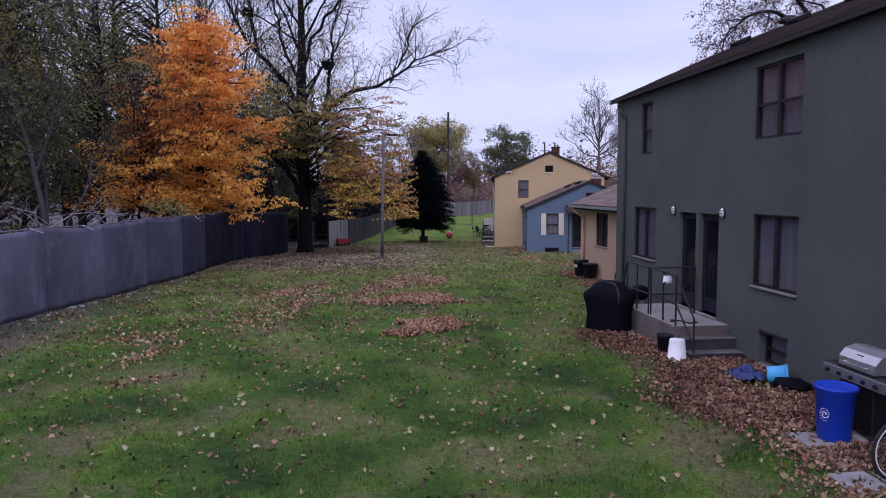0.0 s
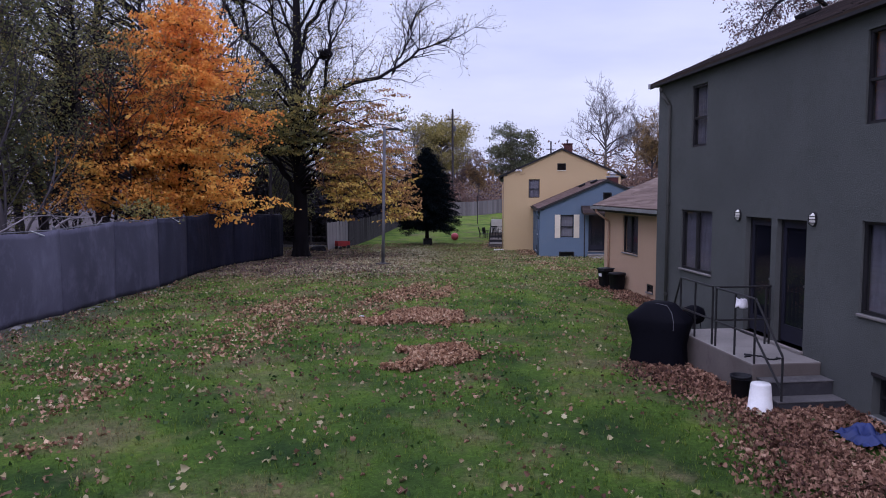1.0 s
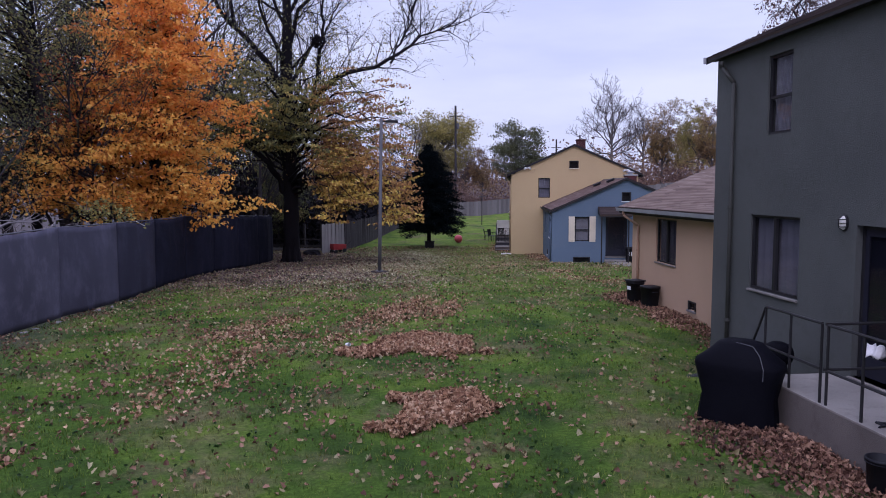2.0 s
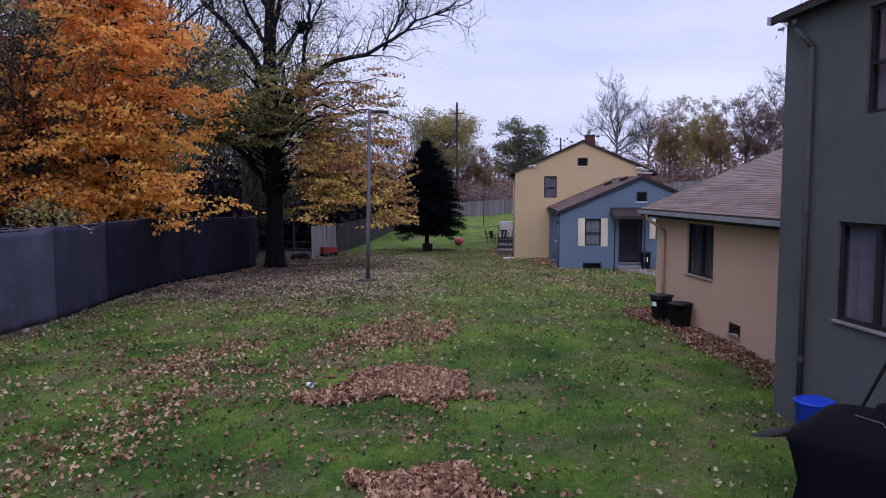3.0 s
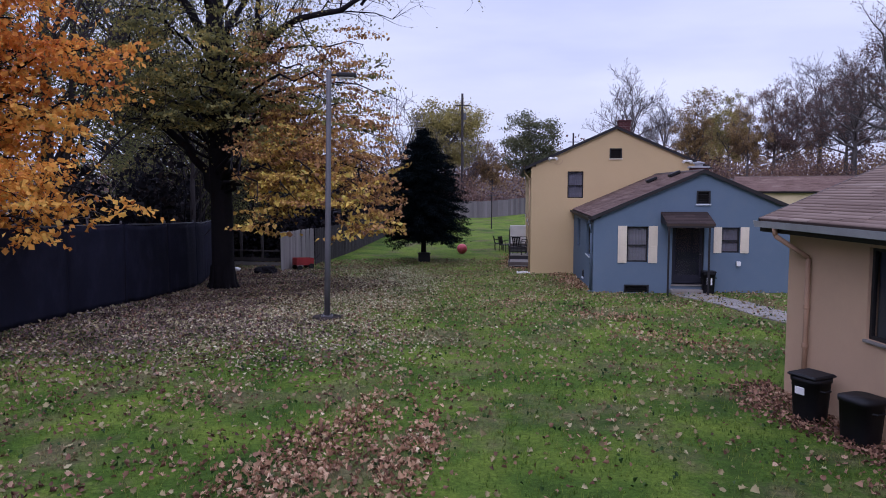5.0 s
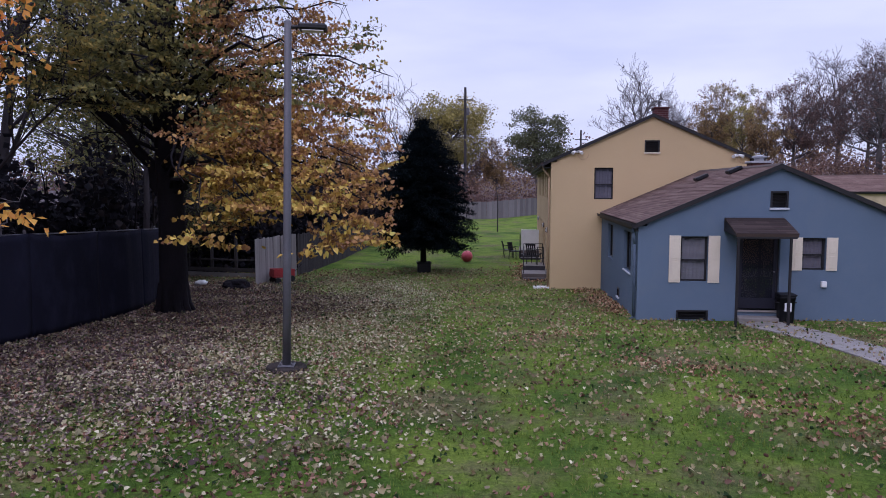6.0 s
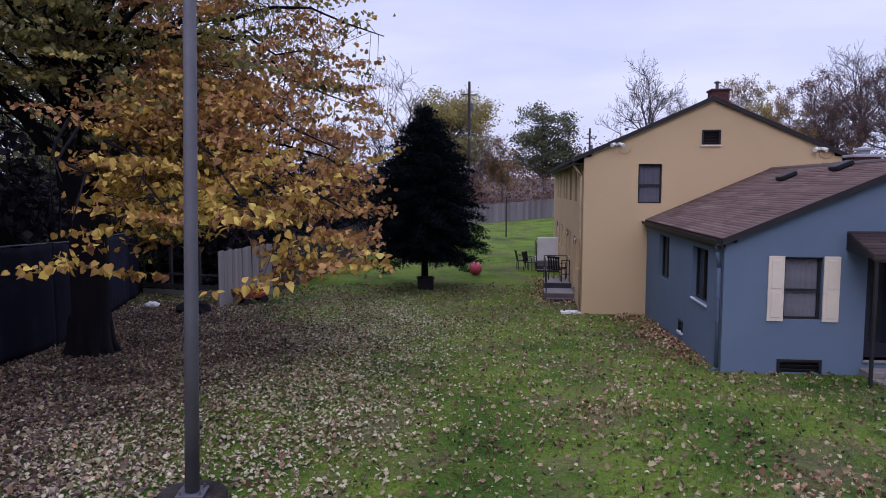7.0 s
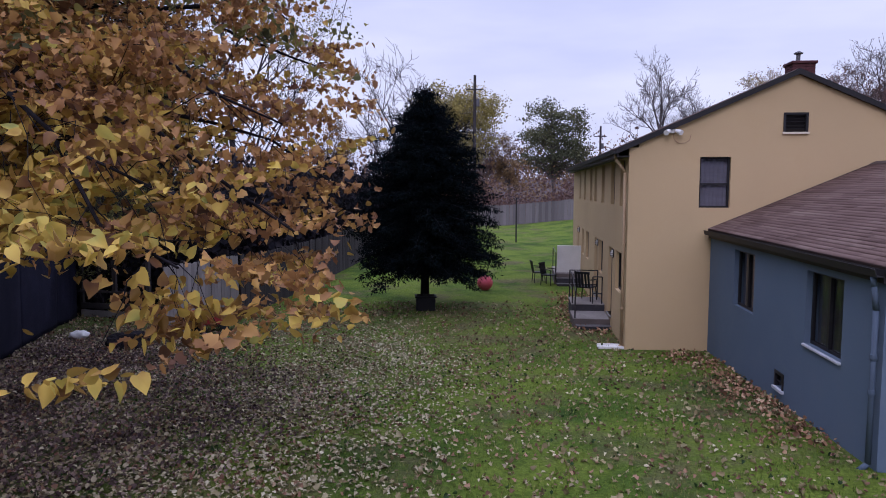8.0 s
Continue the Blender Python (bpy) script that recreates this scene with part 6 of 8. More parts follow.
# far house
far_house, fw_, fs_ = gable_house("cream_house", pose(45.2, 68.4, 0, 0, 0, 63), 0, 8, 0, 12, -0.5, 2.75, 0.34, M_CREAM_WALL, "distant cream stucco house with brown roof", holes_w=[(2.0, 3.0, 0.9, 2.0), (7, 8, 0.9, 2.0)], holes_s=[(2.0, 3.0, 0.9, 2.0)], seed=61)
add_window(far_house, fw_, 2.0, 3.0, 0.9, 2.0, "hung", None, M_BLIND)
add_window(far_house, fw_, 7.0, 8.0, 0.9, 2.0, "hung", None, M_BLIND)
add_window(far_house, fs_, 2.0, 3.0, 0.9, 2.0, "hung", None, M_BLIND)

# ---- trees ----


class Tubes:
    """Gathers tapered branches into one mesh."""

    def __init__(self):
        self.v, self.f, self.n, self.least = [], [], 0, 0.0

    def add(self, pts, radii, sides=5):
        pts = np.asarray(pts, dtype=float)
        t = np.gradient(pts, axis=0)
        t /= np.linalg.norm(t, axis=1, keepdims=True) + 1e-9
        ref = np.array([0.0, 0, 1]) if abs(t[0, 2]) < 0.9 else np.array([1.0, 0, 0])
        a = np.cross(t, ref)
        a /= np.linalg.norm(a, axis=1, keepdims=True) + 1e-9
        b = np.cross(t, a)
        ang = np.arange(sides) * 2 * np.pi / sides
        ring = a[:, None, :] * np.cos(ang)[None, :, None] + b[:, None, :] * np.sin(ang)[None, :, None]
        verts = pts[:, None, :] + ring * np.maximum(radii, self.least)[:, None, None]
        n = len(pts)
        i = (np.arange(n - 1)[:, None] * sides + np.arange(sides)[None, :]).ravel()
        j = (np.arange(n - 1)[:, None] * sides + (np.arange(sides)[None, :] + 1) % sides).ravel()
        self.f.append(np.stack([i, j, j + sides, i + sides], 1) + self.n)
        self.v.append(verts.reshape(-1, 3))
        self.n += n * sides

    def mesh(self, name, material, parent):
        return array_mesh(name, np.concatenate(self.v), np.concatenate(self.f), material, parent, True)


def curve(p, q, lift, r, n=6, wob=0.06):
    """Points from p to q, bowed upwards by lift and slightly crooked."""
    t = np.linspace(0, 1, n)[:, None]
    p, q = np.asarray(p, float), np.asarray(q, float)
    out = p * (1 - t) + q * t
    out[:, 2] += lift * np.sin(np.pi * t[:, 0])
    d = np.linalg.norm(q - p)
    out[1:-1] += r.normal(0, wob * d, (n - 2, 3)) * 0.5
    return out


def leaf_arrays(pos, size, r, flat=0.5, shape="ovate", droop=0.3, narrow=0.42, curl=0.22):
    """Leaves at pos: verts and triangles. flat: how level they lie (0 any way, 1 level)."""
    n = len(pos)
    normal = r.normal(0, 1, (n, 3)) * (1 - flat) + np.array([0, 0, 1.0]) * flat
    normal /= np.linalg.norm(normal, axis=1, keepdims=True) + 1e-9
    axis = r.normal(0, 1, (n, 3))
    axis[:, 2] -= droop
    axis -= normal * np.sum(axis * normal, 1, keepdims=True)
    axis /= np.linalg.norm(axis, axis=1, keepdims=True) + 1e-9
    side = np.cross(normal, axis) * r.uniform(0.65, 1.15, (n, 1))
    s = np.asarray(size)[:, None]
    fold = r.uniform(0.02, curl, (n, 1)) * s
    if shape == "ovate":
        lay = [(0, 0, 0), (0.30, narrow, 1), (0.68, narrow * 0.72, 1), (1.0, 0, -0.4), (0.68, -narrow * 0.72, 1), (0.30, -narrow, 1)]
        tris = [(0, 1, 2), (0, 2, 3), (0, 3, 4), (0, 4, 5)]
    elif shape == "heart":
        lay = [(0, 0, 0), (-0.06, 0.24, 0.6), (0.16, 0.45, 1), (0.48, 0.40, 0.9), (0.76, 0.20, 0.4), (1.0, 0, -0.5), (0.76, -0.20, 0.4), (0.48, -0.40, 0.9), (0.16, -0.45, 1), (-0.06, -0.24, 0.6)]
        tris = [(0, 1, 2), (0, 2, 3), (0, 3, 4), (0, 4, 5), (0, 5, 6), (0, 6, 7), (0, 7, 8), (0, 8, 9)]
    elif shape == "lobed":
        lay = [(0, 0, 0), (0.18, 0.46, 1), (0.45, 0.30, 0.4), (0.60, 0.42, 1.2), (0.72, 0.24, 0.2), (1.0, 0, -0.5), (0.72, -0.24, 0.2), (0.60, -0.42, 1.2), (0.45, -0.30, 0.4), (0.18, -0.46, 1)]
        tris = [(0, 1, 2), (0, 2, 4), (2, 3, 4), (0, 4, 5), (0, 5, 6), (0, 6, 8), (6, 7, 8), (0, 8, 9)]
    else:
        lay = [(0, 0, 0), (0.5, narrow, 1), (1.0, 0, -0.3), (0.5, -narrow, 1)]
        tris = [(0, 1, 2), (0, 2, 3)]
    k = len(lay)
    v = np.stack([pos + axis * s * a + side * s * b + normal * fold * c for a, b, c in lay], 1).reshape(-1, 3)
    f = (np.arange(n)[:, None, None] * k + np.array(tris)[None]).reshape(-1, 3)
    return v, f


def scatter(name, pos, size, material, parent, r, **kw):
    v, f = leaf_arrays(pos, size, r, **kw)
    return array_mesh(name, v, f, material, parent)


def in_ellipsoid(r, n, shell=0.35):
    d = r.normal(0, 1, (n, 3))
    d /= np.linalg.norm(d, axis=1, keepdims=True)
    return d * (r.uniform(shell ** 3, 1, (n, 1)) ** (1 / 3))


def crooked(base, top, r, n=9, wob=0.15):
    t = np.linspace(0, 1, n)[:, None]
    p = np.asarray(base, float) * (1 - t) + np.asarray(top, float) * t
    p[1:, :2] += np.cumsum(r.normal(0, wob, (n - 1, 2)), 0) * 0.5
    return p


def leafy_tree(name, m, trunk_top, trunk_r, blobs, clumps, per, leaf, material, bark, label, seed, first=1.5, spread=(0.42, 0.42, 0.20), shape="ovate", group="", flat=0.45, extra=None):
    """A tree in its own frame: trunk, limbs that reach each clump, and leaves in flat clumps within the blobs (centre, radii)."""
    r = np.random.default_rng(seed)
    t = thing(name, m, label, "tree", group)
    trunk = crooked((0, 0, -0.3), trunk_top, r)
    tb = Tubes()
    rad = trunk_r * np.linspace(1, 0.12, len(trunk))
    rad[0] *= 1.5
    tb.add(trunk, rad, 10)
    tb.mesh("trunk", bark, t)
    vol = np.array([b[1][0] * b[1][1] * b[1][2] for b in blobs])
    counts = np.maximum(1, (clumps * vol / vol.sum()).astype(int))
    centres = np.concatenate([in_ellipsoid(r, c, 0.45) * np.array(b[1]) + np.array(b[0]) for b, c in zip(blobs, counts)])
    lb = Tubes()
    heights = trunk[:, 2]
    for c in centres:
        reach = np.hypot(c[0], c[1])
        z = np.clip(c[2] - reach * r.uniform(0.35, 0.8), first, heights[-1] * 0.97)
        p = np.array([np.interp(z, heights, trunk[:, k]) for k in range(3)])
        n = 6
        pts = curve(p, c, 0.08 * reach, r, n)
        r0 = 0.012 + 0.016 * np.linalg.norm(c - p)
        lb.add(pts, np.linspace(r0, 0.008, n), 4)
        for _ in range(3):
            e = c + r.normal(0, 1, 3) * np.array(spread) * 1.3
            lb.add(curve(pts[-2], e, 0.03, r, 4), np.linspace(0.010, 0.004, 4), 3)
    lb.mesh("branchwork", bark, t)
    k = r.poisson(per, len(centres)) + 4
    pos = np.repeat(centres, k, 0) + r.normal(0, 1, (k.sum(), 3)) * np.array(spread)
    sub = pos + r.normal(0, 0.05, pos.shape)
    scatter("crown", sub, leaf * r.uniform(0.65, 1.25, len(sub)), material, t, r, flat=flat, shape=shape)
    return t


def bare_mesh(r, height, radius, levels=5, up=0.25, fan=0.75, first=0.3, kids=(3, 4), twist=0.12):
    """Limbs of a leafless tree in its own frame. Returns trunk tubes, limb tubes and the twig tips."""
    trunk, limbs, tips = Tubes(), Tubes(), []

    def grow(p, d, length, rad, level, tubes):
        n = 7 if level == 0 else (5 if level < 3 else 4)
        pts, dirs = [p], [d]
        for i in range(n - 1):
            d = d + r.normal(0, twist * (0.5 if level == 0 else 1.0), 3) + np.array([0, 0, up * 0.12])
            d = d / np.linalg.norm(d)
            pts.append(pts[-1] + d * length / (n - 1))
            dirs.append(d)
        end = 0.45 if level < levels - 1 else 0.3
        tubes.add(pts, np.linspace(rad, rad * end, n), 9 if level == 0 else (5 if level < 3 else 3))
        if level >= levels - 1:
            tips.append(pts[-1])
            tips.append(pts[-2])
            return
        many = r.integers(kids[0], kids[1] + 1) + (3 if level == 0 else 0)
        for c in range(many):
            f = first + (1 - first) * (c + r.uniform(0.2, 1.0)) / many if level == 0 else r.uniform(0.3, 1.0)
            i = min(n - 1, int(round(f * (n - 1))))
            side = r.normal(0, 1, 3)
            side -= dirs[i] * (side @ dirs[i])
            side /= np.linalg.norm(side)
            nd = dirs[i] * (1 - fan * 0.55) + side * fan + np.array([0, 0, up * 0.5])
            nd /= np.linalg.norm(nd)
            grow(pts[i], nd, length * r.uniform(0.48, 0.72) * (1.05 - 0.4 * f if level == 0 else 1), rad * r.uniform(0.38, 0.58) * (1 - 0.35 * f if level == 0 else 0.9), level + 1, limbs)
        grow(pts[-1], dirs[-1], length * 0.5, rad * end, level + 1, limbs)

    grow(np.array([0.0, 0, -0.3]), np.array([0.0, 0, 1.0]), height * 0.62, radius, 0, trunk)
    return trunk, limbs, np.array(tips)


def sprout(r, tubes, tips, p, d, length, rad, level, levels, up, fan, kids, twist):
    """A limb with its side branches, down to the twigs."""
    n = 7 if level < 2 else (5 if level < 3 else 4)
    pts, dirs = [p], [d]
    for i in range(n - 1):
        d = d + r.normal(0, twist, 3) + np.array([0, 0, up * 0.12])
        d = d / np.linalg.norm(d)
        pts.append(pts[-1] + d * length / (n - 1))
        dirs.append(d)
    tubes.add(pts, np.linspace(rad, rad * 0.35, n), 7 if level < 2 else (5 if level < 3 else 3))
    if level >= levels:
        tips.extend((pts[-1], pts[-2]))
        return
    for c in range(r.integers(kids[0], kids[1] + 1)):
        i = min(n - 1, max(1, int(r.uniform(0.2, 1.0) * n)))
        side = r.normal(0, 1, 3)
        side -= dirs[i] * (side @ dirs[i])
        side /= np.linalg.norm(side)
        nd = dirs[i] * (1 - fan * 0.5) + side * fan + np.array([0, 0, up * 0.35])
        nd /= np.linalg.norm(nd)
        sprout(r, tubes, tips, pts[i], nd, length * r.uniform(0.42, 0.66), rad * r.uniform(0.32, 0.5), level + 1, levels, up, fan, kids, twist)


def bare_tree(name, m, height, radius, label, seed, bark, leaves=0.0, leaf=0.12, material=None, group="", **kw):
    r = np.random.default_rng(seed)
    t = thing(name, m, label, "tree", group)
    trunk, limbs, tips = bare_mesh(r, height, radius, **kw)
    trunk.mesh("trunk", bark, t)
    limbs.mesh("branchwork", bark, t)
    if leaves:
        k = r.poisson(leaves, len(tips))
        pos = np.repeat(tips, k, 0) + r.normal(0, 0.22, (k.sum(), 3))
        scatter("crown", pos, leaf * r.uniform(0.6, 1.3, len(pos)), material, t, r, flat=0.3, shape="quad")
    return t


def vase_tree(name, m, height, radius, label, seed, bark, leaves=0.0, leaf=0.12, material=None, group="", boughs=9, wide=0.42, least=0.012, levels=4):
    """A short trunk that forks into rising boughs with a wide rounded crown of twigs."""
    r = np.random.default_rng(seed)
    t = thing(name, m, label, "tree", group)
    trunk, work, tips = Tubes(), Tubes(), []
    work.least = least
    fork = 0.34 * height
    trunk.add(crooked((0, 0, -0.3), (0.1, 0, fork * 1.7), r, 8, 0.06 * radius), radius * np.array([1.35, 1.0, 0.95, 0.9, 0.75, 0.55, 0.4, 0.3]), 9)
    trunk.mesh("trunk", bark, t)
    for i in range(boughs):
        e = radians(np.interp(i / (boughs - 1), [0, 1], [12, 80]) + r.normal(0, 5))
        a = i * 2.4 + r.normal(0, 0.3)
        d = np.array([math.cos(a) * math.cos(e), math.sin(a) * math.cos(e), math.sin(e)])
        z0 = fork * (0.9 + 0.8 * i / boughs)
        reach = 1.0 / math.sqrt((math.cos(e) / (wide * height)) ** 2 + (math.sin(e) / (0.56 * height)) ** 2)
        sprout(r, work, tips, np.array([0.0, 0, z0]), d, reach * r.uniform(0.62, 0.76), radius * (0.5 - 0.15 * i / boughs), 1, levels, 0.55, 0.72, (4, 6), 0.12)
    work.mesh("branchwork", bark, t)
    if leaves:
        tips = np.array(tips)
        k = r.poisson(leaves, len(tips))
        pos = np.repeat(tips, k, 0) + r.normal(0, 0.2, (k.sum(), 3))
        scatter("crown", pos, leaf * r.uniform(0.6, 1.3, len(pos)), material, t, r, flat=0.3, shape="quad")
    return t


# orange maple behind the screen fence: layered sprays in a tall cone
MAPLE = (-8.85, 25.0)
maple = thing("orange_maple", pose(*MAPLE, gz(*MAPLE)), "maple tree in full orange autumn leaf", "tree")
r = np.random.default_rng(101)
tb = Tubes()
trunk = crooked((0, 0, -0.3), (0.1, 0.1, 11.2), r, 10, 0.08)
tb.add(trunk, 0.19 * np.linspace(1.2, 0.1, 10), 10)
tb.mesh("trunk", M_BARK, maple)
sprays = []
for k in range(84):
    z0 = 1.9 + 9.1 * (k / 84) ** 1.05
    reach = np.interp(z0, [2.1, 3.2, 5.2, 7.5, 9.2, 10.2, 11.0], [2.5, 3.1, 3.0, 2.4, 1.7, 0.95, 0.3]) * r.uniform(0.45, 1.15)
    az = k * 2.4 + r.normal(0, 0.3)
    start = np.array([np.interp(z0, trunk[:, 2], trunk[:, i]) for i in range(3)])
    end = start + np.array([math.cos(az) * reach, math.sin(az) * reach, reach * r.uniform(0.05, 0.45) + 0.2])
    if z0 < 3.2:
        end[2] = start[2] + r.uniform(0.2, 1.0)
    pts = curve(start, end, 0.18 * reach, r, 8, 0.05)
    bt = Tubes()
    bt.add(pts, np.linspace(0.025 + 0.012 * reach, 0.008, 8), 5)
    for _ in range(int(3 + 2.3 * reach)):
        i = r.integers(2, 8)
        c = pts[i] + np.array([r.normal(0, 0.5), r.normal(0, 0.5), r.normal(-0.12, 0.22)])
        bt.add(curve(pts[i], c, 0.05, r, 4), np.linspace(0.010, 0.004, 4), 3)
        sprays.append(c)
    bt.mesh("limb", M_BARK, maple)
sprays = np.array(sprays)
fire = sprays[:, 2] + r.normal(0, 1.0, len(sprays)) > 5.8
for sel, mat in ((fire, M_ORANGE), (~fire, M_GOLD)):
    c = sprays[sel]
    k = r.poisson(52, len(c)) + 4
    tilt = np.repeat(r.normal(0, 0.25, (len(c), 2)), k, 0)
    off = r.normal(0, 1, (k.sum(), 3)) * np.array((0.33, 0.33, 0.04))
    off[:, 2] += off[:, 0] * tilt[:, 0] + off[:, 1] * tilt[:, 1] - 0.18 * (off[:, 0] ** 2 + off[:, 1] ** 2)
    pos = np.repeat(c, k, 0) + off
    scatter("crown", pos, 0.145 * r.uniform(0.6, 1.3, len(pos)), mat, maple, r, flat=0.45, shape="quad", droop=0.6)

# young maple and saplings behind the fence
leafy_tree("young_maple", pose(-10.35, 22.6, gz(-10.35, 22.6)), (0.2, 0.1, 5.2), 0.06, [((-0.5, 0, 3.1), (1.6, 1.2, 0.7)), ((0.6, 0.3, 2.6), (1.3, 1.0, 0.5)), ((-1.0, 0.2, 4.3), (0.9, 0.9, 0.4))], 74, 36, 0.14, M_GOLD, M_BARK, "young maple with bright golden orange leaves behind the fence", 111, 1.2, (0.30, 0.30, 0.06), "quad", "young trees")
leafy_tree("young_maple", pose(-11.4, 24.4, gz(-11.4, 24.4)), (0.2, 0.1, 8.2), 0.08, [((0.2, 0, 6.6), (1.3, 1.2, 1.4)), ((-0.2, 0.2, 4.8), (1.6, 1.4, 1.3)), ((0.9, 0.2, 5.6), (1.2, 1.0, 1.0))], 96, 26, 0.13, M_RUST_CROWN, M_BARK, "slender maple with thin russet and orange leaves", 114, 1.6, (0.34, 0.34, 0.09), "quad", "young trees")
leafy_tree("young_maple", pose(-12.4, 21.2, gz(-12.4, 21.2)), (0.1, 0.1, 5.4), 0.05, [((0.2, 0, 4.9), (0.9, 0.8, 0.25)), ((0.9, 0.2, 4.0), (0.7, 0.7, 0.5)), ((0.4, 0, 2.9), (0.9, 0.8, 0.6))], 34, 26, 0.12, M_GOLD, M_BARK, "thin young tree with a flat spray of golden leaves", 112, 1.6, (0.3, 0.3, 0.07), "quad", "young trees")
leafy_tree("young_maple", pose(-9.0, 19.9, gz(-9.0, 19.9)), (0.1, 0.1, 3.4), 0.035, [((0.2, 0.2, 2.5), (0.8, 0.8, 0.5))], 16, 22, 0.11, M_OLIVE, M_BARK, "thin young tree with a few golden olive leaves", 113, 1.0, (0.3, 0.3, 0.08), "quad", "young trees")

# big half-bare tree with low yellow limbs
BIG = (-4.93, 33.95)
big = thing("big_tree", pose(*BIG, gz(*BIG)), "huge dark-trunked tree, bare above with yellow leaves below", "tree")
r = np.random.default_rng(77)
tb = Tubes()
tz = np.array([-0.3, 0.3, 1.0, 3.0, 6.0, 9.0, 12.0, 15.0, 18.0, 21.0])
stem = np.stack([0.05 * np.sin(tz * 0.6), 0.06 * np.cos(tz * 0.5) - 0.06, tz], 1)
tb.add(stem, [0.52, 0.43, 0.39, 0.37, 0.35, 0.30, 0.23, 0.16, 0.09, 0.03], 14)
tb.mesh("trunk", M_BARK, big)
for i in range(9):
    flare = Tubes()
    a = i * 2 * math.pi / 9 + 0.3
    flare.add([(0.30 * math.cos(a), 0.30 * math.sin(a), 0.85), (0.37 * math.cos(a), 0.37 * math.sin(a), 0.22), (0.62 * math.cos(a), 0.62 * math.sin(a), -0.12)], [0.13, 0.14, 0.06], 6)
    flare.mesh("root", M_BARK, big)
tips = []
GUIDED_BOUGHS = [
    (((0, 0, 7.4), (-0.4, -0.1, 9.2), (-1.75, -0.4, 11.1), (-3.0, -0.6, 12.2), (-4.2, -0.8, 14.6), (-4.8, -0.9, 16.6)), 0.19, 26),
    (((-2.4, -0.5, 11.6), (-2.8, -0.4, 14.0), (-3.1, -0.3, 16.6), (-3.0, 0.0, 18.5)), 0.10, 16),
    (((0, 0, 6.6), (1.4, -0.3, 8.4), (2.9, -0.6, 9.5), (5.1, -0.8, 9.9), (6.6, -0.9, 11.3), (7.8, -1.0, 11.6)), 0.17, 34),
    (((5.1, -0.8, 9.9), (6.0, -0.4, 11.6), (6.5, 0.2, 13.4)), 0.06, 16),
    (((1.3, -0.3, 8.3), (1.7, -0.4, 10.6), (1.8, -0.2, 12.8), (2.4, 0.1, 15.0)), 0.11, 16),
    (((0, 0, 10.4), (0.6, -0.3, 12.4), (2.1, -0.7, 14.4), (3.2, -0.9, 15.4), (4.2, -1.0, 17.2)), 0.12, 18),
    (((0, 0, 3.3), (-1.0, -0.2, 5.0), (-2.2, -0.4, 6.3), (-3.6, -0.6, 7.3), (-5.0, -0.8, 7.6)), 0.18, 18),
    (((0, 0, 5.2), (-1.6, 0.8, 7.0), (-3.6, 1.6, 8.6), (-5.4, 2.0, 10.6)), 0.14, 18),
    (((0, 0, 8.6), (0.8, 1.8, 10.8), (1.8, 3.6, 12.4), (2.6, 4.8, 14.8)), 0.12, 14),
    (((0, 0, 9.6), (-0.8, -2.0, 11.6), (-1.0, -3.8, 13.4)), 0.11, 12)]
for line, rad, many in GUIDED_BOUGHS:
    q = np.array(line, float)
    u = np.linspace(0, len(q) - 1, 16)
    pts = np.stack([np.interp(u, np.arange(len(q)), q[:, c]) for c in range(3)], 1)
    pts[1:-1] = (pts[:-2] + 2 * pts[1:-1] + pts[2:]) / 4 + r.normal(0, 0.05, (14, 3))
    one = Tubes()
    one.add(pts, np.linspace(rad, 0.025, 16), 8)
    for i in range(many):
        f = int(2 + 13.9 * (i + r.uniform(0, 1)) / many)
        d = pts[min(f + 1, 15)] - pts[f - 1]
        d = d / np.linalg.norm(d) + r.normal(0, 0.62, 3) + np.array([0, 0, 0.2])
        sprout(r, one, tips, pts[f], d / np.linalg.norm(d), r.uniform(1.0, 2.4), 0.035, 3, 5, 0.25, 0.75, (4, 6), 0.16)
    one.mesh("bough", M_BARK, big)
HIGH_BOUGHS = [(11.6, 250, 50, 4.6, 0.09), (12.2, 32, 55, 4.6, 0.09), (13.2, 182, 55, 4.4, 0.08), (13.8, 318, 55, 4.2, 0.08), (14.8, 92, 56, 4.0, 0.07), (15.6, 215, 58, 3.8, 0.06), (16.6, 350, 60, 3.4, 0.05), (17.6, 120, 62, 3.0, 0.045)]
for z0, az, el, length, rad in HIGH_BOUGHS:
    p = np.array([np.interp(z0, tz, stem[:, i]) for i in range(3)])
    a, e = radians(az), radians(el)
    one = Tubes()
    sprout(r, one, tips, p, np.array([math.cos(a) * math.cos(e), math.sin(a) * math.cos(e), math.sin(e)]), length, rad, 1, 5, 0.5, 0.78, (4, 5), 0.16)
    one.mesh("bough", M_BARK, big)
tips = np.array(tips)
k = r.poisson(0.3, len(tips)) + (tips[:, 2] < 13) * (tips[:, 0] < 5.2) * r.poisson(0.5, len(tips)) + (tips[:, 2] < 10.5) * (tips[:, 0] < 5.2) * r.poisson(1.0, len(tips))
pos = np.repeat(tips, k, 0) + r.normal(0, 0.2, (k.sum(), 3))
scatter("high_leaves", pos, 0.095 * r.uniform(0.6, 1.3, len(pos)), M_OLIVE, big, r, flat=0.3, shape="quad")
centres = []
CROWN_EDGE = 6.5
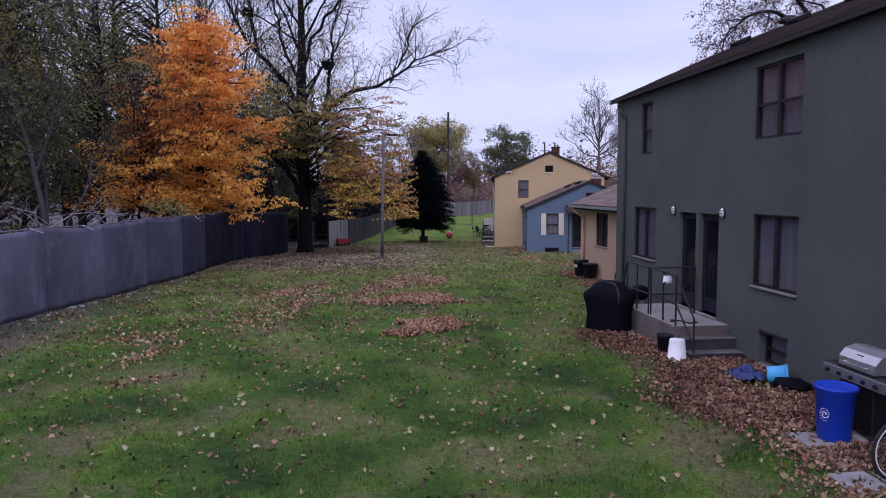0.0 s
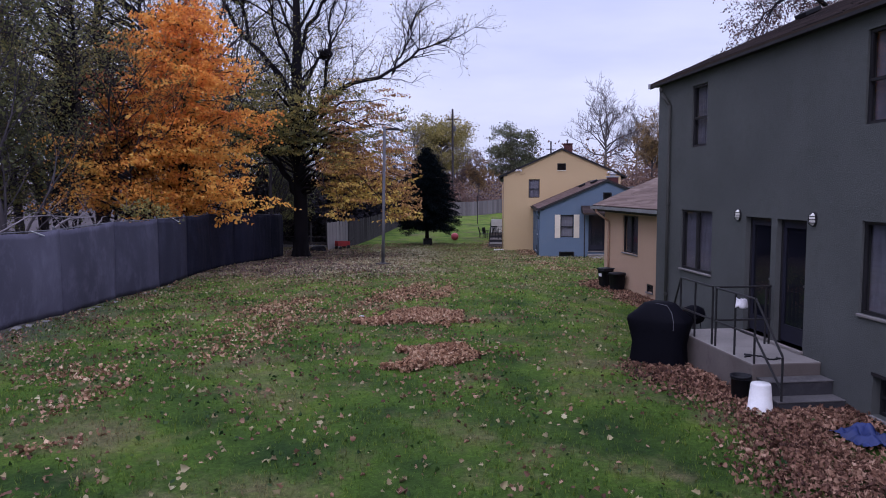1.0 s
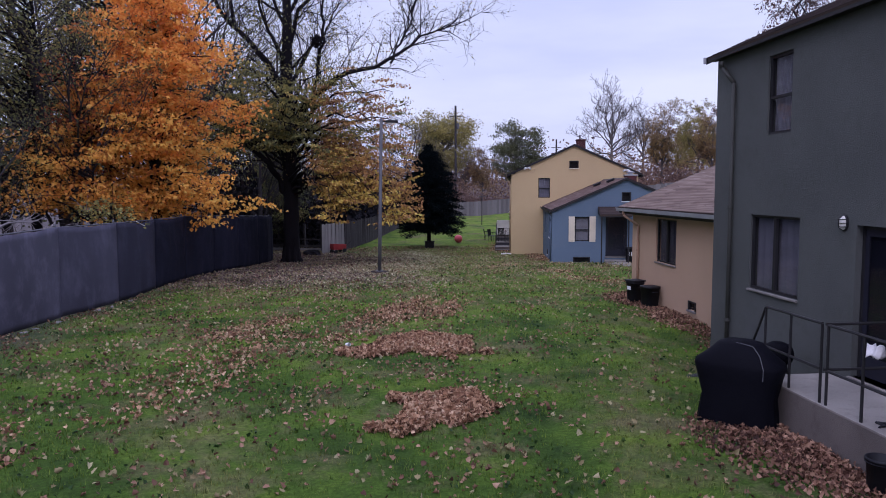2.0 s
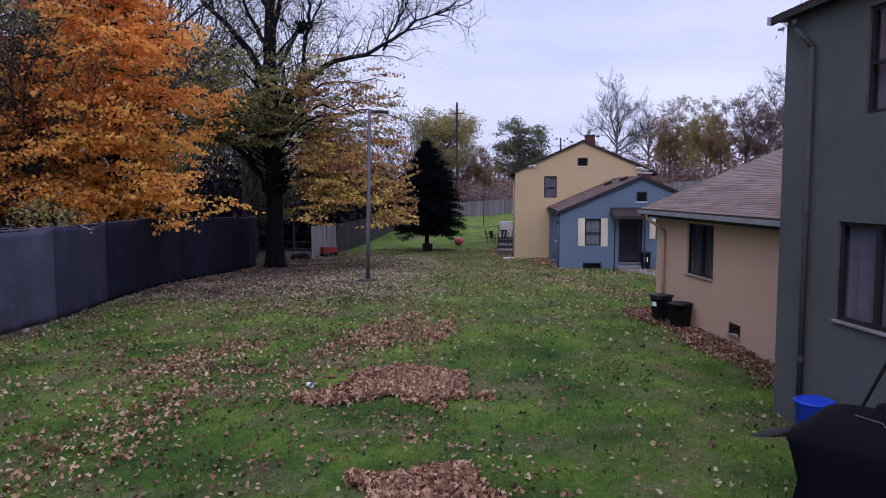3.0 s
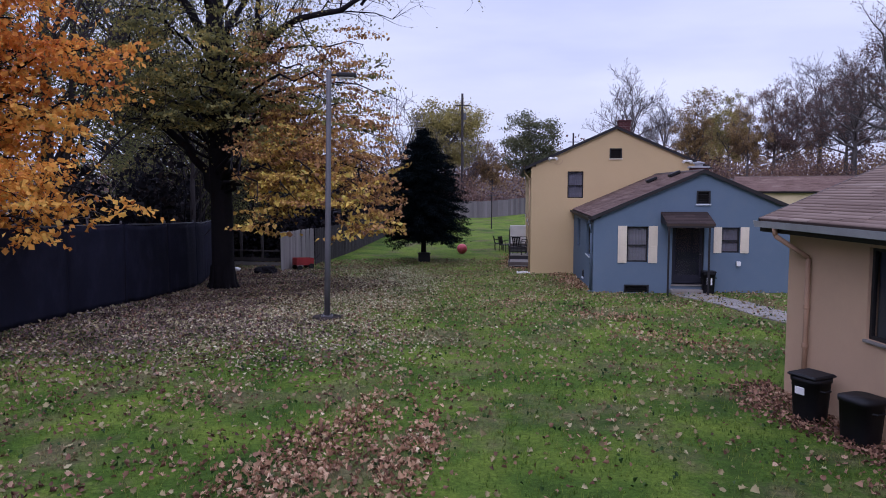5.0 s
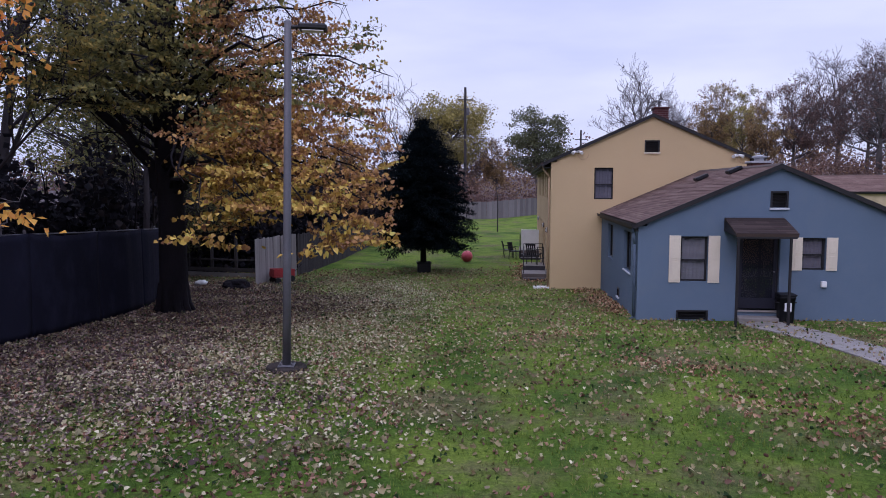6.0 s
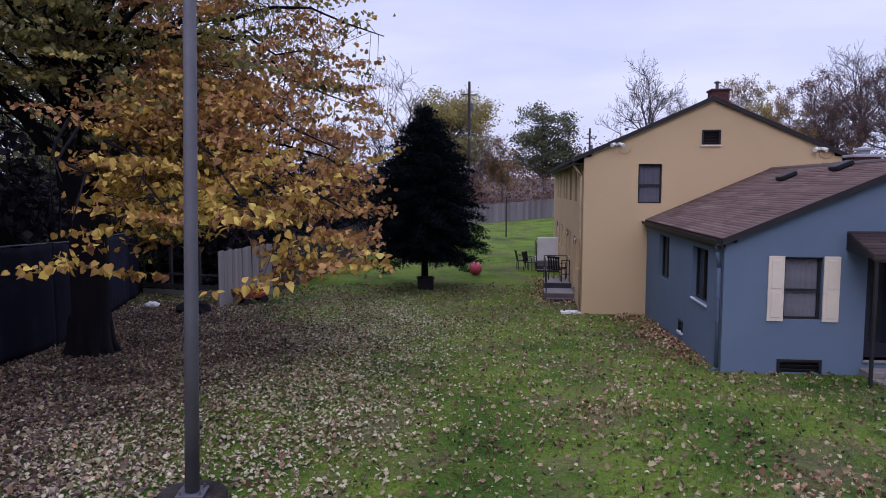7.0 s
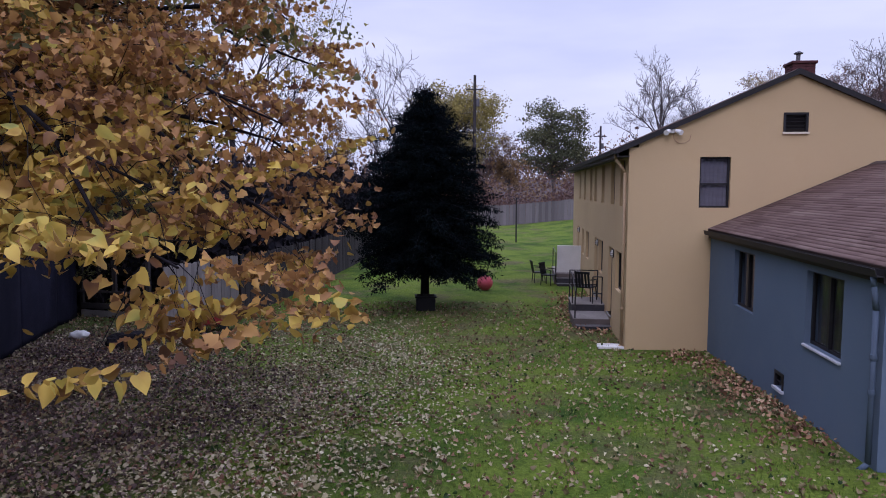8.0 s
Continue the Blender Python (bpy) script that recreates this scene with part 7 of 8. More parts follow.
LOW_BOUGHS = [((3.6, -3.2, 4.4), 4.6, 60), ((5.6, -3.0, 4.3), 5.2, 76), ((2.9, -5.3, 3.6), 4.6, 34), ((4.8, -4.9, 3.6), 4.4, 66), ((1.9, -5.4, 3.7), 4.8, 22), ((2.4, -6.3, 3.2), 4.3, 22), ((3.4, -5.4, 3.2), 4.2, 30), ((5.2, -5.6, 3.0), 4.4, 60), ((5.9, -4.4, 3.2), 4.6, 50), ((6.0, -2.0, 3.7), 4.6, 60), ((4.2, -0.6, 6.4), 5.6, 56), ((6.0, 0.6, 5.4), 6.0, 60), ((0.6, -4.4, 6.4), 5.4, 16), ((-2.6, -3.0, 6.6), 5.4, 34), ((-2.2, -1.6, 7.4), 6.2, 30), ((2.6, -1.6, 6.6), 5.4, 30), ((1.2, 1.8, 7.2), 6.0, 26), ((-1.8, 1.6, 6.2), 5.0, 26), ((0.4, -2.8, 6.6), 5.2, 24), ((3.4, 1.6, 5.0), 4.6, 26), ((1.6, -2.4, 7.6), 6.4, 30), ((-3.6, 1.2, 6.2), 5.2, 26), ((3.4, 3.0, 8.2), 7.0, 30), ((-1.0, -3.2, 8.4), 7.0, 30), ((6.4, -1.4, 6.6), 6.6, 34), ((4.6, -3.4, 6.8), 6.4, 34), ((-4.4, -1.6, 8.0), 6.6, 44), ((-3.0, -2.2, 5.6), 4.8, 40), ((-4.6, -0.6, 6.4), 5.2, 40), ((1.8, -3.2, 8.8), 7.4, 44), ((-2.2, -3.0, 9.2), 7.6, 40), ((3.6, -2.2, 8.6), 7.4, 46), ((0.2, -3.4, 7.4), 6.0, 40), ((5.2, -1.6, 8.4), 7.2, 40), ((2.6, 2.2, 6.6), 5.6, 40), ((5.0, 2.4, 6.6), 6.0, 40)]
for (x, y, z), z0, many in LOW_BOUGHS:
    pts = curve((0, 0, z0 - 0.8), (x, y, z), 1.0, r, 9, 0.05)
    low = Tubes()
    low.add(pts, np.linspace(0.075, 0.010, 9), 6)
    for _ in range(int(many * (0.42 if x < 3.5 and z < 5 else (0.58 if z > 5.5 else 0.56)))):
        i = r.integers(3, 9)
        c = pts[i] + np.array([r.normal(0, 0.75), r.normal(0, 0.55), -r.uniform(0.0, 1.0) * (0.3 + 0.2 * i) + r.normal(0.25, 0.35)])
        c[2] = max(c[2], 1.85 + r.uniform(0, 0.5))
        c[1] = max(c[1], -6.6)
        if c[2] < 5.6 and c[0] < 1.5:
            c[0] = 1.5 + r.uniform(0, 1.2)
        edge = CROWN_EDGE - 0.15 * max(0.0, c[2] - 3.0)
        if c[0] > edge:
            c[0] = edge - r.uniform(0, 1.2)
        c[2] = max(c[2], (2.3 if c[1] < -4.6 else 1.9) + (0.9 if 2.9 < c[0] < 4.7 else 0.0) + 0.5 * max(0.0, c[0] - 5.2))
        j = i - r.uniform(0.0, 1.0)
        root = pts[int(j)] + (pts[min(int(j) + 1, 8)] - pts[int(j)]) * (j % 1)
        low.add(curve(root, c, 0.12, r, 5), np.linspace(0.007, 0.002, 5), 3)
        centres.append(c)
    low.mesh("low_bough", M_BARK, big)
centres = np.array(centres)
warm = (centres[:, 0] > 2.0) & (centres[:, 2] + r.normal(0, 0.6, len(centres)) < 5.5)
side_x = centres[:, 0] + 0.9 * (centres[:, 2] - 3.6) + r.normal(0, 1.3, len(centres))
rusty = ~warm & (centres[:, 0] > 1.5) & (r.uniform(0, 1, len(centres)) < 0.55)
for sel, mat, per in ((warm & (side_x < 5.0), M_YELLOW, 48), (warm & (side_x >= 5.0), M_TAWNY, 60), (~warm & ~rusty, M_OLIVE, 47), (rusty, M_TAWNY, 48)):
    c = centres[sel]
    k = r.poisson(per, len(c)) + 3
    tilt = np.repeat(r.normal(0, 0.22, (len(c), 2)), k, 0)
    off = r.normal(0, 1, (k.sum(), 3)) * np.array((0.26, 0.26, 0.022))
    off[:, 2] += off[:, 0] * tilt[:, 0] + off[:, 1] * tilt[:, 1]
    pos = np.repeat(c, k, 0) + off
    pos[:, 1] = np.maximum(pos[:, 1], -6.95)
    pos[:, 0] = np.minimum(pos[:, 0], 6.75 + 0.08 * pos[:, 1])
    scatter("crown", pos, (0.122 if mat is M_YELLOW else 0.108) * r.uniform(0.55, 1.25, len(pos)), mat, big, r, flat=0.45, shape="lobed" if mat is M_TAWNY else "heart", droop=0.5)
for x, y, z in ((-3.4, 33.3, 10.4), (-7.9, 33.6, 13.3)):
    nest = thing("squirrel_nest", pose(x, y, z), "dark ball of dead leaves lodged in the bare boughs", "nest", "nests")
    q = in_ellipsoid(r, 420, 0.3) * np.array((0.34, 0.34, 0.28))
    scatter("leaf_ball", q, 0.12 * r.uniform(0.7, 1.2, len(q)), M_BARK, nest, r, flat=0.2, shape="quad")
    stick = Tubes()
    stick.add(curve((0, 0, 0), np.array([BIG[0] - x, BIG[1] - y, -1.6]) * 0.96, 0.1, r, 6, 0.03), np.linspace(0.03, 0.07, 6), 5)
    stick.mesh("bearing_branch", M_BARK, nest)

# spruce
spruce = thing("spruce", pose(2.98, 45.8, gz(2.98, 45.8)), "dark green spruce tree with low hanging boughs", "tree")
H = 7.1
tb = Tubes()
tb.add([(0, 0, -0.2), (0, 0, 2.5), (0.05, 0, 5), (0.03, 0, H)], [0.15, 0.12, 0.06, 0.01], 8)
tb.mesh("trunk", M_BARK, spruce)
bt, pos, ax = Tubes(), [], []
lev = 0
z = 1.25
while z < H - 0.1:
    f = (z - 0.5) / (H - 0.5)
    reach = float(np.interp(f, [0, 0.08, 0.35, 0.62, 0.8, 0.9, 1.0], [2.0, 2.3, 2.4, 1.95, 1.3, 0.72, 0.08]))
    n = int(7 + 9 * (1 - f))
    for i in range(n):
        a = 2 * math.pi * (i + 0.37 * lev) / n + r.normal(0, 0.12)
        L = reach * r.uniform(0.66, 1.12)
        tip = np.array([math.cos(a) * L, math.sin(a) * L, z - 0.10 * L + 0.06 + r.normal(0, 0.13)])
        pts = curve((0, 0, z), tip, 0.05 * L, r, 5, 0.02)
        bt.add(pts, np.linspace(0.02, 0.006, 5), 3)
        m = max(20, int(L * 150))
        t = r.uniform(0.12, 1.0, m)
        q = np.stack([np.interp(t, np.linspace(0, 1, 5), pts[:, k]) for k in range(3)], 1)
        spread = 0.09 + 0.14 * (1 - t)[:, None] * min(1.0, L)
        q += r.normal(0, 1, q.shape) * spread * np.array([1, 1, 0.45]) - np.array([0, 0, 0.05])
        pos.append(q)
    z += 0.17 * (1 - 0.3 * f)
    lev += 1
bt.mesh("branchwork", M_BARK, spruce)
pos = np.concatenate(pos)
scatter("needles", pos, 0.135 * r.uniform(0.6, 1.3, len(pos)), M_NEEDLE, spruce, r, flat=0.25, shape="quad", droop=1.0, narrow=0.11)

# woods on the far side of the screen fence
woods_a = leafy_tree("woodland_tree", pose(-15.5, 20.0, gz(-15.5, 20)), (0.3, 0.2, 13), 0.22, [((0, 0, 6.0), (3.6, 3.6, 4.2)), ((0.6, 0.4, 10.5), (3.0, 3.0, 3.4))], 230, 54, 0.15, M_WOODS, M_WOOD_BARK, "dense woodland tree with dull green leaves", 301, 2.0, (0.55, 0.55, 0.26), "quad", "woodland trees", 0.4)
woods_b = leafy_tree("woodland_tree", pose(-12.0, 29.5, gz(-12, 29.5)), (0.2, 0.1, 16), 0.24, [((0, 0, 8.0), (3.2, 3.2, 4.6)), ((-0.6, 0.4, 13.0), (2.6, 2.6, 3.4))], 180, 34, 0.12, M_OLIVE, M_BARK, "tall woodland tree with thin olive-brown leaves", 302, 3.0, (0.5, 0.5, 0.24), "quad", "woodland trees", 0.4)
woods_c = bare_tree("woodland_tree", pose(-17.0, 31.0, gz(-17, 31)), 19.0, 0.26, "tall nearly bare woodland tree with few brown leaves", 303, M_WOOD_BARK, 2.4, 0.13, M_WOODS, "woodland trees", levels=5, up=0.4, fan=0.6, first=0.2, kids=(3, 4))
woods_d = leafy_tree("woodland_shrub", pose(-18.5, 29.0, gz(-18.5, 29.0)), (0.2, 0.1, 4.2), 0.07, [((0, 0, 2.6), (1.8, 1.8, 1.6)), ((0.5, 0.6, 3.8), (1.3, 1.3, 1.1))], 70, 26, 0.09, M_WOODS, M_BARK, "scrubby woodland shrub with sparse dull leaves", 304, 0.6, (0.4, 0.4, 0.2), "quad", "woodland shrubs", 0.35)
rw = random.Random(44)
for src, x, y, s in ((woods_a, -19.5, 27, 1.1), (woods_a, -22, 17, 1.2), (woods_a, -11, 50, 0.95), (woods_a, -20, 40, 1.25), (woods_a, -7.2, 45.5, 0.55), (woods_a, -8.5, 55, 0.8),
                     (woods_b, -17.5, 23, 1.0), (woods_b, -16, 36, 1.1), (woods_b, -23, 25, 1.1), (woods_b, -8.5, 52, 0.95), (woods_b, -13.4, 25.6, 0.85),
                     (woods_c, -12.6, 26.5, 0.95), (woods_c, -10.5, 33, 1.0), (woods_c, -20.5, 36, 1.05), (woods_c, -14.5, 43, 1.0), (woods_c, -8.0, 46.5, 0.85), (woods_c, -26, 22, 1.1), (woods_c, -5.5, 58, 0.8), (woods_c, -11.8, 24.0, 0.62), (woods_c, -17.5, 20.0, 0.85), (woods_c, -11.0, 28.5, 0.6), (woods_c, -12.5, 18.0, 0.5), (woods_c, -7.2, 38.5, 0.55),
                     (woods_d, -16.5, 21, 1.1), (woods_d, -18, 15, 1.2), (woods_d, -6.6, 48, 1.1)):
    copy_thing(src, pose(x, y, gz(x, y), 0, 0, rw.uniform(0, 360)) @ Matrix.Diagonal((s, s, s * rw.uniform(0.9, 1.1), 1)))
for x, y, s in ((-34, 14, 1.4), (-32, 30, 1.5), (-36, 50, 1.6), (-18, 62, 1.4)):
    copy_thing(woods_a, pose(x, y, gz(x, y), 0, 0, rw.uniform(0, 360)) @ Matrix.Diagonal((s, s, s, 1)))

# fallen branches leaning on the far side of the fence
brush = thing("brush_pile", pose(0, 0, 0), "grey fallen branches heaped behind the fence", "branches")
rb = np.random.default_rng(15)
for k in range(58):
    y = rb.uniform(7, 33)
    x = -9.6 + 0.115 * (y - 9) - rb.uniform(0.7, 3.4)
    z = gz(x, y)
    a = np.array([x, y, z + rb.uniform(0.2, 2.1)])
    d = np.array([rb.normal(0, 0.5), rb.choice((-1, 1)) * rb.uniform(0.7, 1.0), rb.uniform(0.1, 0.5)])
    L = rb.uniform(2.0, 4.5)
    b = a + d * L * 0.8
    b[2] = min(b[2], z + 3.0)
    lim = -9.75 + 0.125 * (b[1] - 8) - 0.35
    b[0] = min(b[0], lim)
    tb = Tubes()
    pts = curve(a, b, 0.3, rb, 7, 0.04)
    tb.add(pts, np.linspace(rb.uniform(0.025, 0.055), 0.008, 7), 5)
    for _ in range(7):
        i = rb.integers(2, 7)
        e = pts[i] + rb.normal(0, 0.45, 3) + np.array([-0.1, 0, 0.12])
        e[0] = min(e[0], -9.75 + 0.125 * (e[1] - 8) - 0.2)
        tb.add(curve(pts[i], e, 0.05, rb, 4), np.linspace(0.012, 0.004, 4), 3)
    tb.mesh("branch", M_BRUSH, brush)

# trees beyond the lawn and the houses
leafy_tree("distant_tree", pose(9.2, 101, gz(9.2, 101)), (0, 0, 13), 0.3, [((0, 0, 9.5), (4.0, 4, 4.0)), ((2.2, 0, 12.0), (2.6, 2.6, 2.4)), ((-2.4, 0, 11.5), (2.4, 2.4, 2.4))], 170, 90, 0.24, M_FAR_OLIVE, M_GREY_BARK, "distant tree with yellow-green autumn leaves", 401, 4.0, (0.6, 0.6, 0.35), "quad", "distant trees", 0.3)
leafy_tree("distant_tree", pose(22.2, 110, gz(22.2, 110)), (0, 0, 12), 0.3, [((-0.6, 0, 6.6), (3.9, 3.4, 3.2)), ((1.2, 0, 9.4), (2.9, 2.8, 2.6)), ((-1.4, 0, 10.6), (2.0, 2.2, 2.0)), ((2.6, 0, 6.0), (2.0, 2.0, 2.2))], 150, 90, 0.24, M_FAR_GREEN, M_GREY_BARK, "distant full round tree with dull green leaves", 402, 3.0, (0.55, 0.55, 0.3), "quad", "distant trees", 0.3)
bare = vase_tree("bare_tree", pose(52.4, 154, gz(52.4, 154)), 21.0, 0.42, "distant leafless grey tree with a fine round crown", 404, M_GREY_BARK, group="distant bare trees", boughs=13, wide=0.46, least=0.026)
gold = vase_tree("distant_tree", pose(38.9, 93, gz(38.9, 93)), 11.0, 0.22, "distant tree with thin golden brown leaves", 403, M_GREY_BARK, 4.0, 0.17, M_FAR_GOLD, "distant trees", 9, 0.24, 0.018)
tawny = vase_tree("distant_tree", pose(59.6, 126, gz(59.6, 126)), 13.5, 0.28, "distant tree in dull yellow-brown leaf", 413, M_GREY_BARK, 8.0, 0.22, M_FAR_OLIVE, "distant trees", 9, 0.28, 0.022)
russet = vase_tree("distant_tree", pose(55.9, 105, gz(55.9, 105)), 13.0, 0.28, "distant tree in dull russet leaf", 412, M_GREY_BARK, 3.6, 0.18, M_FAR_RUSSET, "distant trees", 10, 0.34, 0.020)
bare_b = vase_tree("bare_tree", pose(73.5, 122, gz(73.5, 122)), 19.5, 0.44, "tall leafless tree with spreading dark limbs", 405, M_GREY_BARK, 0.5, 0.18, M_FAR_RUSSET, "distant bare trees", 13, 0.36, 0.022)
oak = vase_tree("distant_tree", pose(55.5, 80, gz(55.5, 80)), 21.0, 0.48, "large tree with dark russet leaves on spreading limbs", 414, M_GREY_BARK, 2.4, 0.17, M_FAR_RUSSET, "distant trees", 13, 0.38, 0.014)
for src, x, y, s in ((bare, 64.0, 165, 0.8), (gold, 51.5, 104, 0.95), (russet, 66.9, 118, 1.05), (tawny, 62.8, 140, 0.85), (russet, 71.4, 112, 1.2), (oak, 57.1, 74, 1.1), (oak, 63.1, 98, 0.8), (bare_b, 81.3, 110, 1.0), (gold, -4, 92, 0.8), (gold, 15.5, 104, 0.7), (russet, 14, 112, 0.7), (tawny, 66, 88, 1.0), (bare_b, 84, 96, 1.0), (oak, 92, 88, 1.0)):
    copy_thing(src, pose(x, y, gz(x, y), 0, 0, rw.uniform(0, 360)) @ Matrix.Diagonal((s, s, s, 1)))
vase_tree("bare_tree", pose(2.3, 62, gz(2.3, 62)), 10.2, 0.16, "small leafless tree with a fan of fine twigs", 421, M_GREY_BARK, group="distant bare trees", boughs=10, wide=0.34, least=0.009)
# tree behind the olive house, one long bough drooping over the roof
over = thing("overhanging_tree", pose(25.9, 29.0, gz(25.9, 29)), "large tree behind the house and a drooping dark-leaved bough", "tree")
ro = np.random.default_rng(406)
tb, tips = Tubes(), []
tb.add(crooked((0, 0, -0.3), (0.2, 0, 15.0), ro, 8, 0.1), 0.36 * np.linspace(1.2, 0.35, 8), 10)
tb.mesh("trunk", M_GREY_BARK, over)
for line, rad, many in ((((0, 0, 8.0), (-2.6, -0.6, 11.0), (-5.0, -1.6, 12.6), (-7.4, -3.0, 12.4), (-9.2, -4.2, 11.4), (-10.3, -4.8, 10.3)), 0.17, 26),
                        (((0, 0, 9.0), (-2.4, 0.4, 13.0), (-4.6, 0.2, 15.6), (-7.2, -0.6, 16.2), (-9.4, -1.6, 15.2)), 0.15, 20),
                        (((0, 0, 9.5), (0.6, -2.0, 13.5), (-0.6, -4.2, 15.8), (-2.4, -6.6, 16.4)), 0.14, 14),
                        (((0, 0, 8.0), (1.4, 2.2, 12.0), (1.0, 4.6, 14.8), (-1.0, 7.0, 16.0)), 0.14, 12),
                        (((0, 0, 10.0), (2.4, 0.6, 13.4), (4.4, 0.4, 15.6)), 0.13, 8)):
    q = np.array(line, float)
    u = np.linspace(0, len(q) - 1, 16)
    pts = np.stack([np.interp(u, np.arange(len(q)), q[:, c]) for c in range(3)], 1)
    pts[1:-1] = (pts[:-2] + 2 * pts[1:-1] + pts[2:]) / 4 + ro.normal(0, 0.05, (14, 3))
    one = Tubes()
    one.least = 0.006
    one.add(pts, np.linspace(rad, 0.02, 16), 6)
    for i in range(many):
        f = int(3 + 12.9 * (i + ro.uniform(0, 1)) / many)
        d = pts[min(f + 1, 15)] - pts[f - 1]
        d = d / np.linalg.norm(d) + ro.normal(0, 0.6, 3) - np.array([0, 0, 0.25])
        sprout(ro, one, tips, pts[f], d / np.linalg.norm(d), ro.uniform(1.0, 2.0), 0.03, 3, 5, -0.25, 0.8, (4, 6), 0.14)
    one.mesh("bough", M_BARK, over)
tips = np.array(tips)
k = ro.poisson(3.8, len(tips))
pos = np.repeat(tips, k, 0) + ro.normal(0, 0.12, (k.sum(), 3))
scatter("crown", pos, 0.12 * ro.uniform(0.6, 1.3, len(pos)), M_DEAD_LEAF, over, ro, flat=0.2, shape="quad", droop=1.0, narrow=0.3)

# undergrowth added beyond the low fence and along the pale fence, near-black to paint in shade
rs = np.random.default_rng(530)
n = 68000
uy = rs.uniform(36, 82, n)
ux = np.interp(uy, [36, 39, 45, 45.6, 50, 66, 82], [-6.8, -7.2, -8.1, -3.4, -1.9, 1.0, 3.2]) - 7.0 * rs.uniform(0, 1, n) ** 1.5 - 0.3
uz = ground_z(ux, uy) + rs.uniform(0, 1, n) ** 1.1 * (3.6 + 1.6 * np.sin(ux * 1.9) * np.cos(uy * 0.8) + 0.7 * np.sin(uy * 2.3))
under = thing("undergrowth", pose(0, 0, 0), "tangled undergrowth added behind the fences, coloured shade-dark", "undergrowth", kind="stuff")
scatter("foliage", np.stack([ux, uy, uz], 1), 0.30 * rs.uniform(0.5, 1.3, n), M_SHADED_UNDERGROWTH, under, rs, flat=0.25, shape="quad")
tw = Tubes()
for i in range(160):
    b = np.array([rs.uniform(-13, -4.6), rs.uniform(36, 62), 0])
    b[0] = min(b[0], np.interp(b[1], [36, 45, 45.6, 50, 62], [-7.2, -8.4, -4.6, -4.2, -2.4]))
    b[2] = gz(b[0], b[1])
    tw.add(curve(b, b + np.array([rs.normal(0, 0.6), rs.normal(0, 0.8), rs.uniform(2.0, 6.0)]), 0.1, rs, 6), np.linspace(rs.uniform(0.03, 0.09), 0.01, 6), 5)
tw.mesh("stems", M_BARK, under)

# far woods and hill, past counting
for name, mat, n, x0, x1, y0, y1, h0, h1, label, sd in (("far_scrub", M_FAR_RUSSET, 52000, -30, 60, 87, 96, 0.2, 4.5, "russet scrub along the far fence", 1), ("far_woods", M_FAR_GOLD, 40000, -30, 110, 100, 125, 0.5, 7.5, "far autumn woods in brown and gold", 2), ("far_hill_woods", M_FAR_RUSSET, 26000, -120, 220, 150, 260, 1.0, 11.0, "brown wooded hillside on the horizon", 3)):
    rs = np.random.default_rng(500 + sd)
    x, y = rs.uniform(x0, x1, n), rs.uniform(y0, y1, n)
    top = h0 + (h1 - h0) * (0.55 + 0.45 * np.sin(x * 0.42 + sd) * np.cos(y * 0.3) + 0.25 * np.sin(x * 1.3 + y))
    z = ground_z(x, y) + rs.uniform(0, 1, n) ** 0.8 * np.clip(top, 0.5, None)
    stuff = thing(name, pose(0, 0, 0), label, "woods", kind="stuff")
    scatter("foliage", np.stack([x, y, z], 1), (0.24 if sd < 3 else 0.8) * rs.uniform(0.6, 1.3, n), mat, stuff, rs, flat=0.2, shape="quad")

# ---- fallen leaves and grass ----


def on_lawn(x, y):
    """True where no house, stoop or path stands."""
    c, s = math.cos(radians(10.5)), math.sin(radians(10.5))
    u, v = (x - 7.83) * c - (y - 31.0) * s, (x - 7.83) * s + (y - 31.0) * c
    free = ~((x > 5.66) & (y < 10.3)) & ~((x > 7.15) & (y < 18.5)) & ~((u > -0.02) & (v > -0.02) & (v < 8.1)) & ~((u > -1.92) & (v > 7.9) & (v < 25.3))
    free &= ~((x > 4.56) & (y > 3.3) & (y < 7.3) & (x < 5.7))
    wx = np.interp(y, [p[1] for p in FENCE], [p[0] for p in FENCE])
    return free & ((x > wx + 0.05) | (y > 45.0))


def spread_leaves(name, n, area, density, material, label, seed, size=(0.05, 0.11), lift=0.0, shape="lobed", flat=0.6, curl=0.3):
    """Leaves lying on the ground where density (0 to 1) lets them."""
    rs = np.random.default_rng(seed)
    x, y = rs.uniform(area[0], area[1], n), rs.uniform(area[2], area[3], n)
    keep = (rs.uniform(0, 1, n) < density(x, y)) & on_lawn(x, y)
    x, y = x[keep], y[keep]
    z = ground_z(x, y) + 0.012 + rs.uniform(0, 0.03, len(x)) + (lift(x, y) * rs.uniform(0.2, 1, len(x)) if lift else 0)
    st = thing(name, pose(0, 0, 0), label, "leaves", kind="stuff")
    scatter("leaves", np.stack([x, y, z], 1), rs.uniform(*size, len(x)), material, st, rs, flat=flat, shape=shape, droop=0.0, curl=curl)


def patches(x, y, s=0.5, k=0.0):
    return 0.5 + 0.25 * np.sin(x * 1.7 * s + 1.3 * np.sin(y * 0.9 * s + k)) + 0.25 * np.sin(y * 1.3 * s + 1.7 * np.sin(x * 1.1 * s + 2 * k))


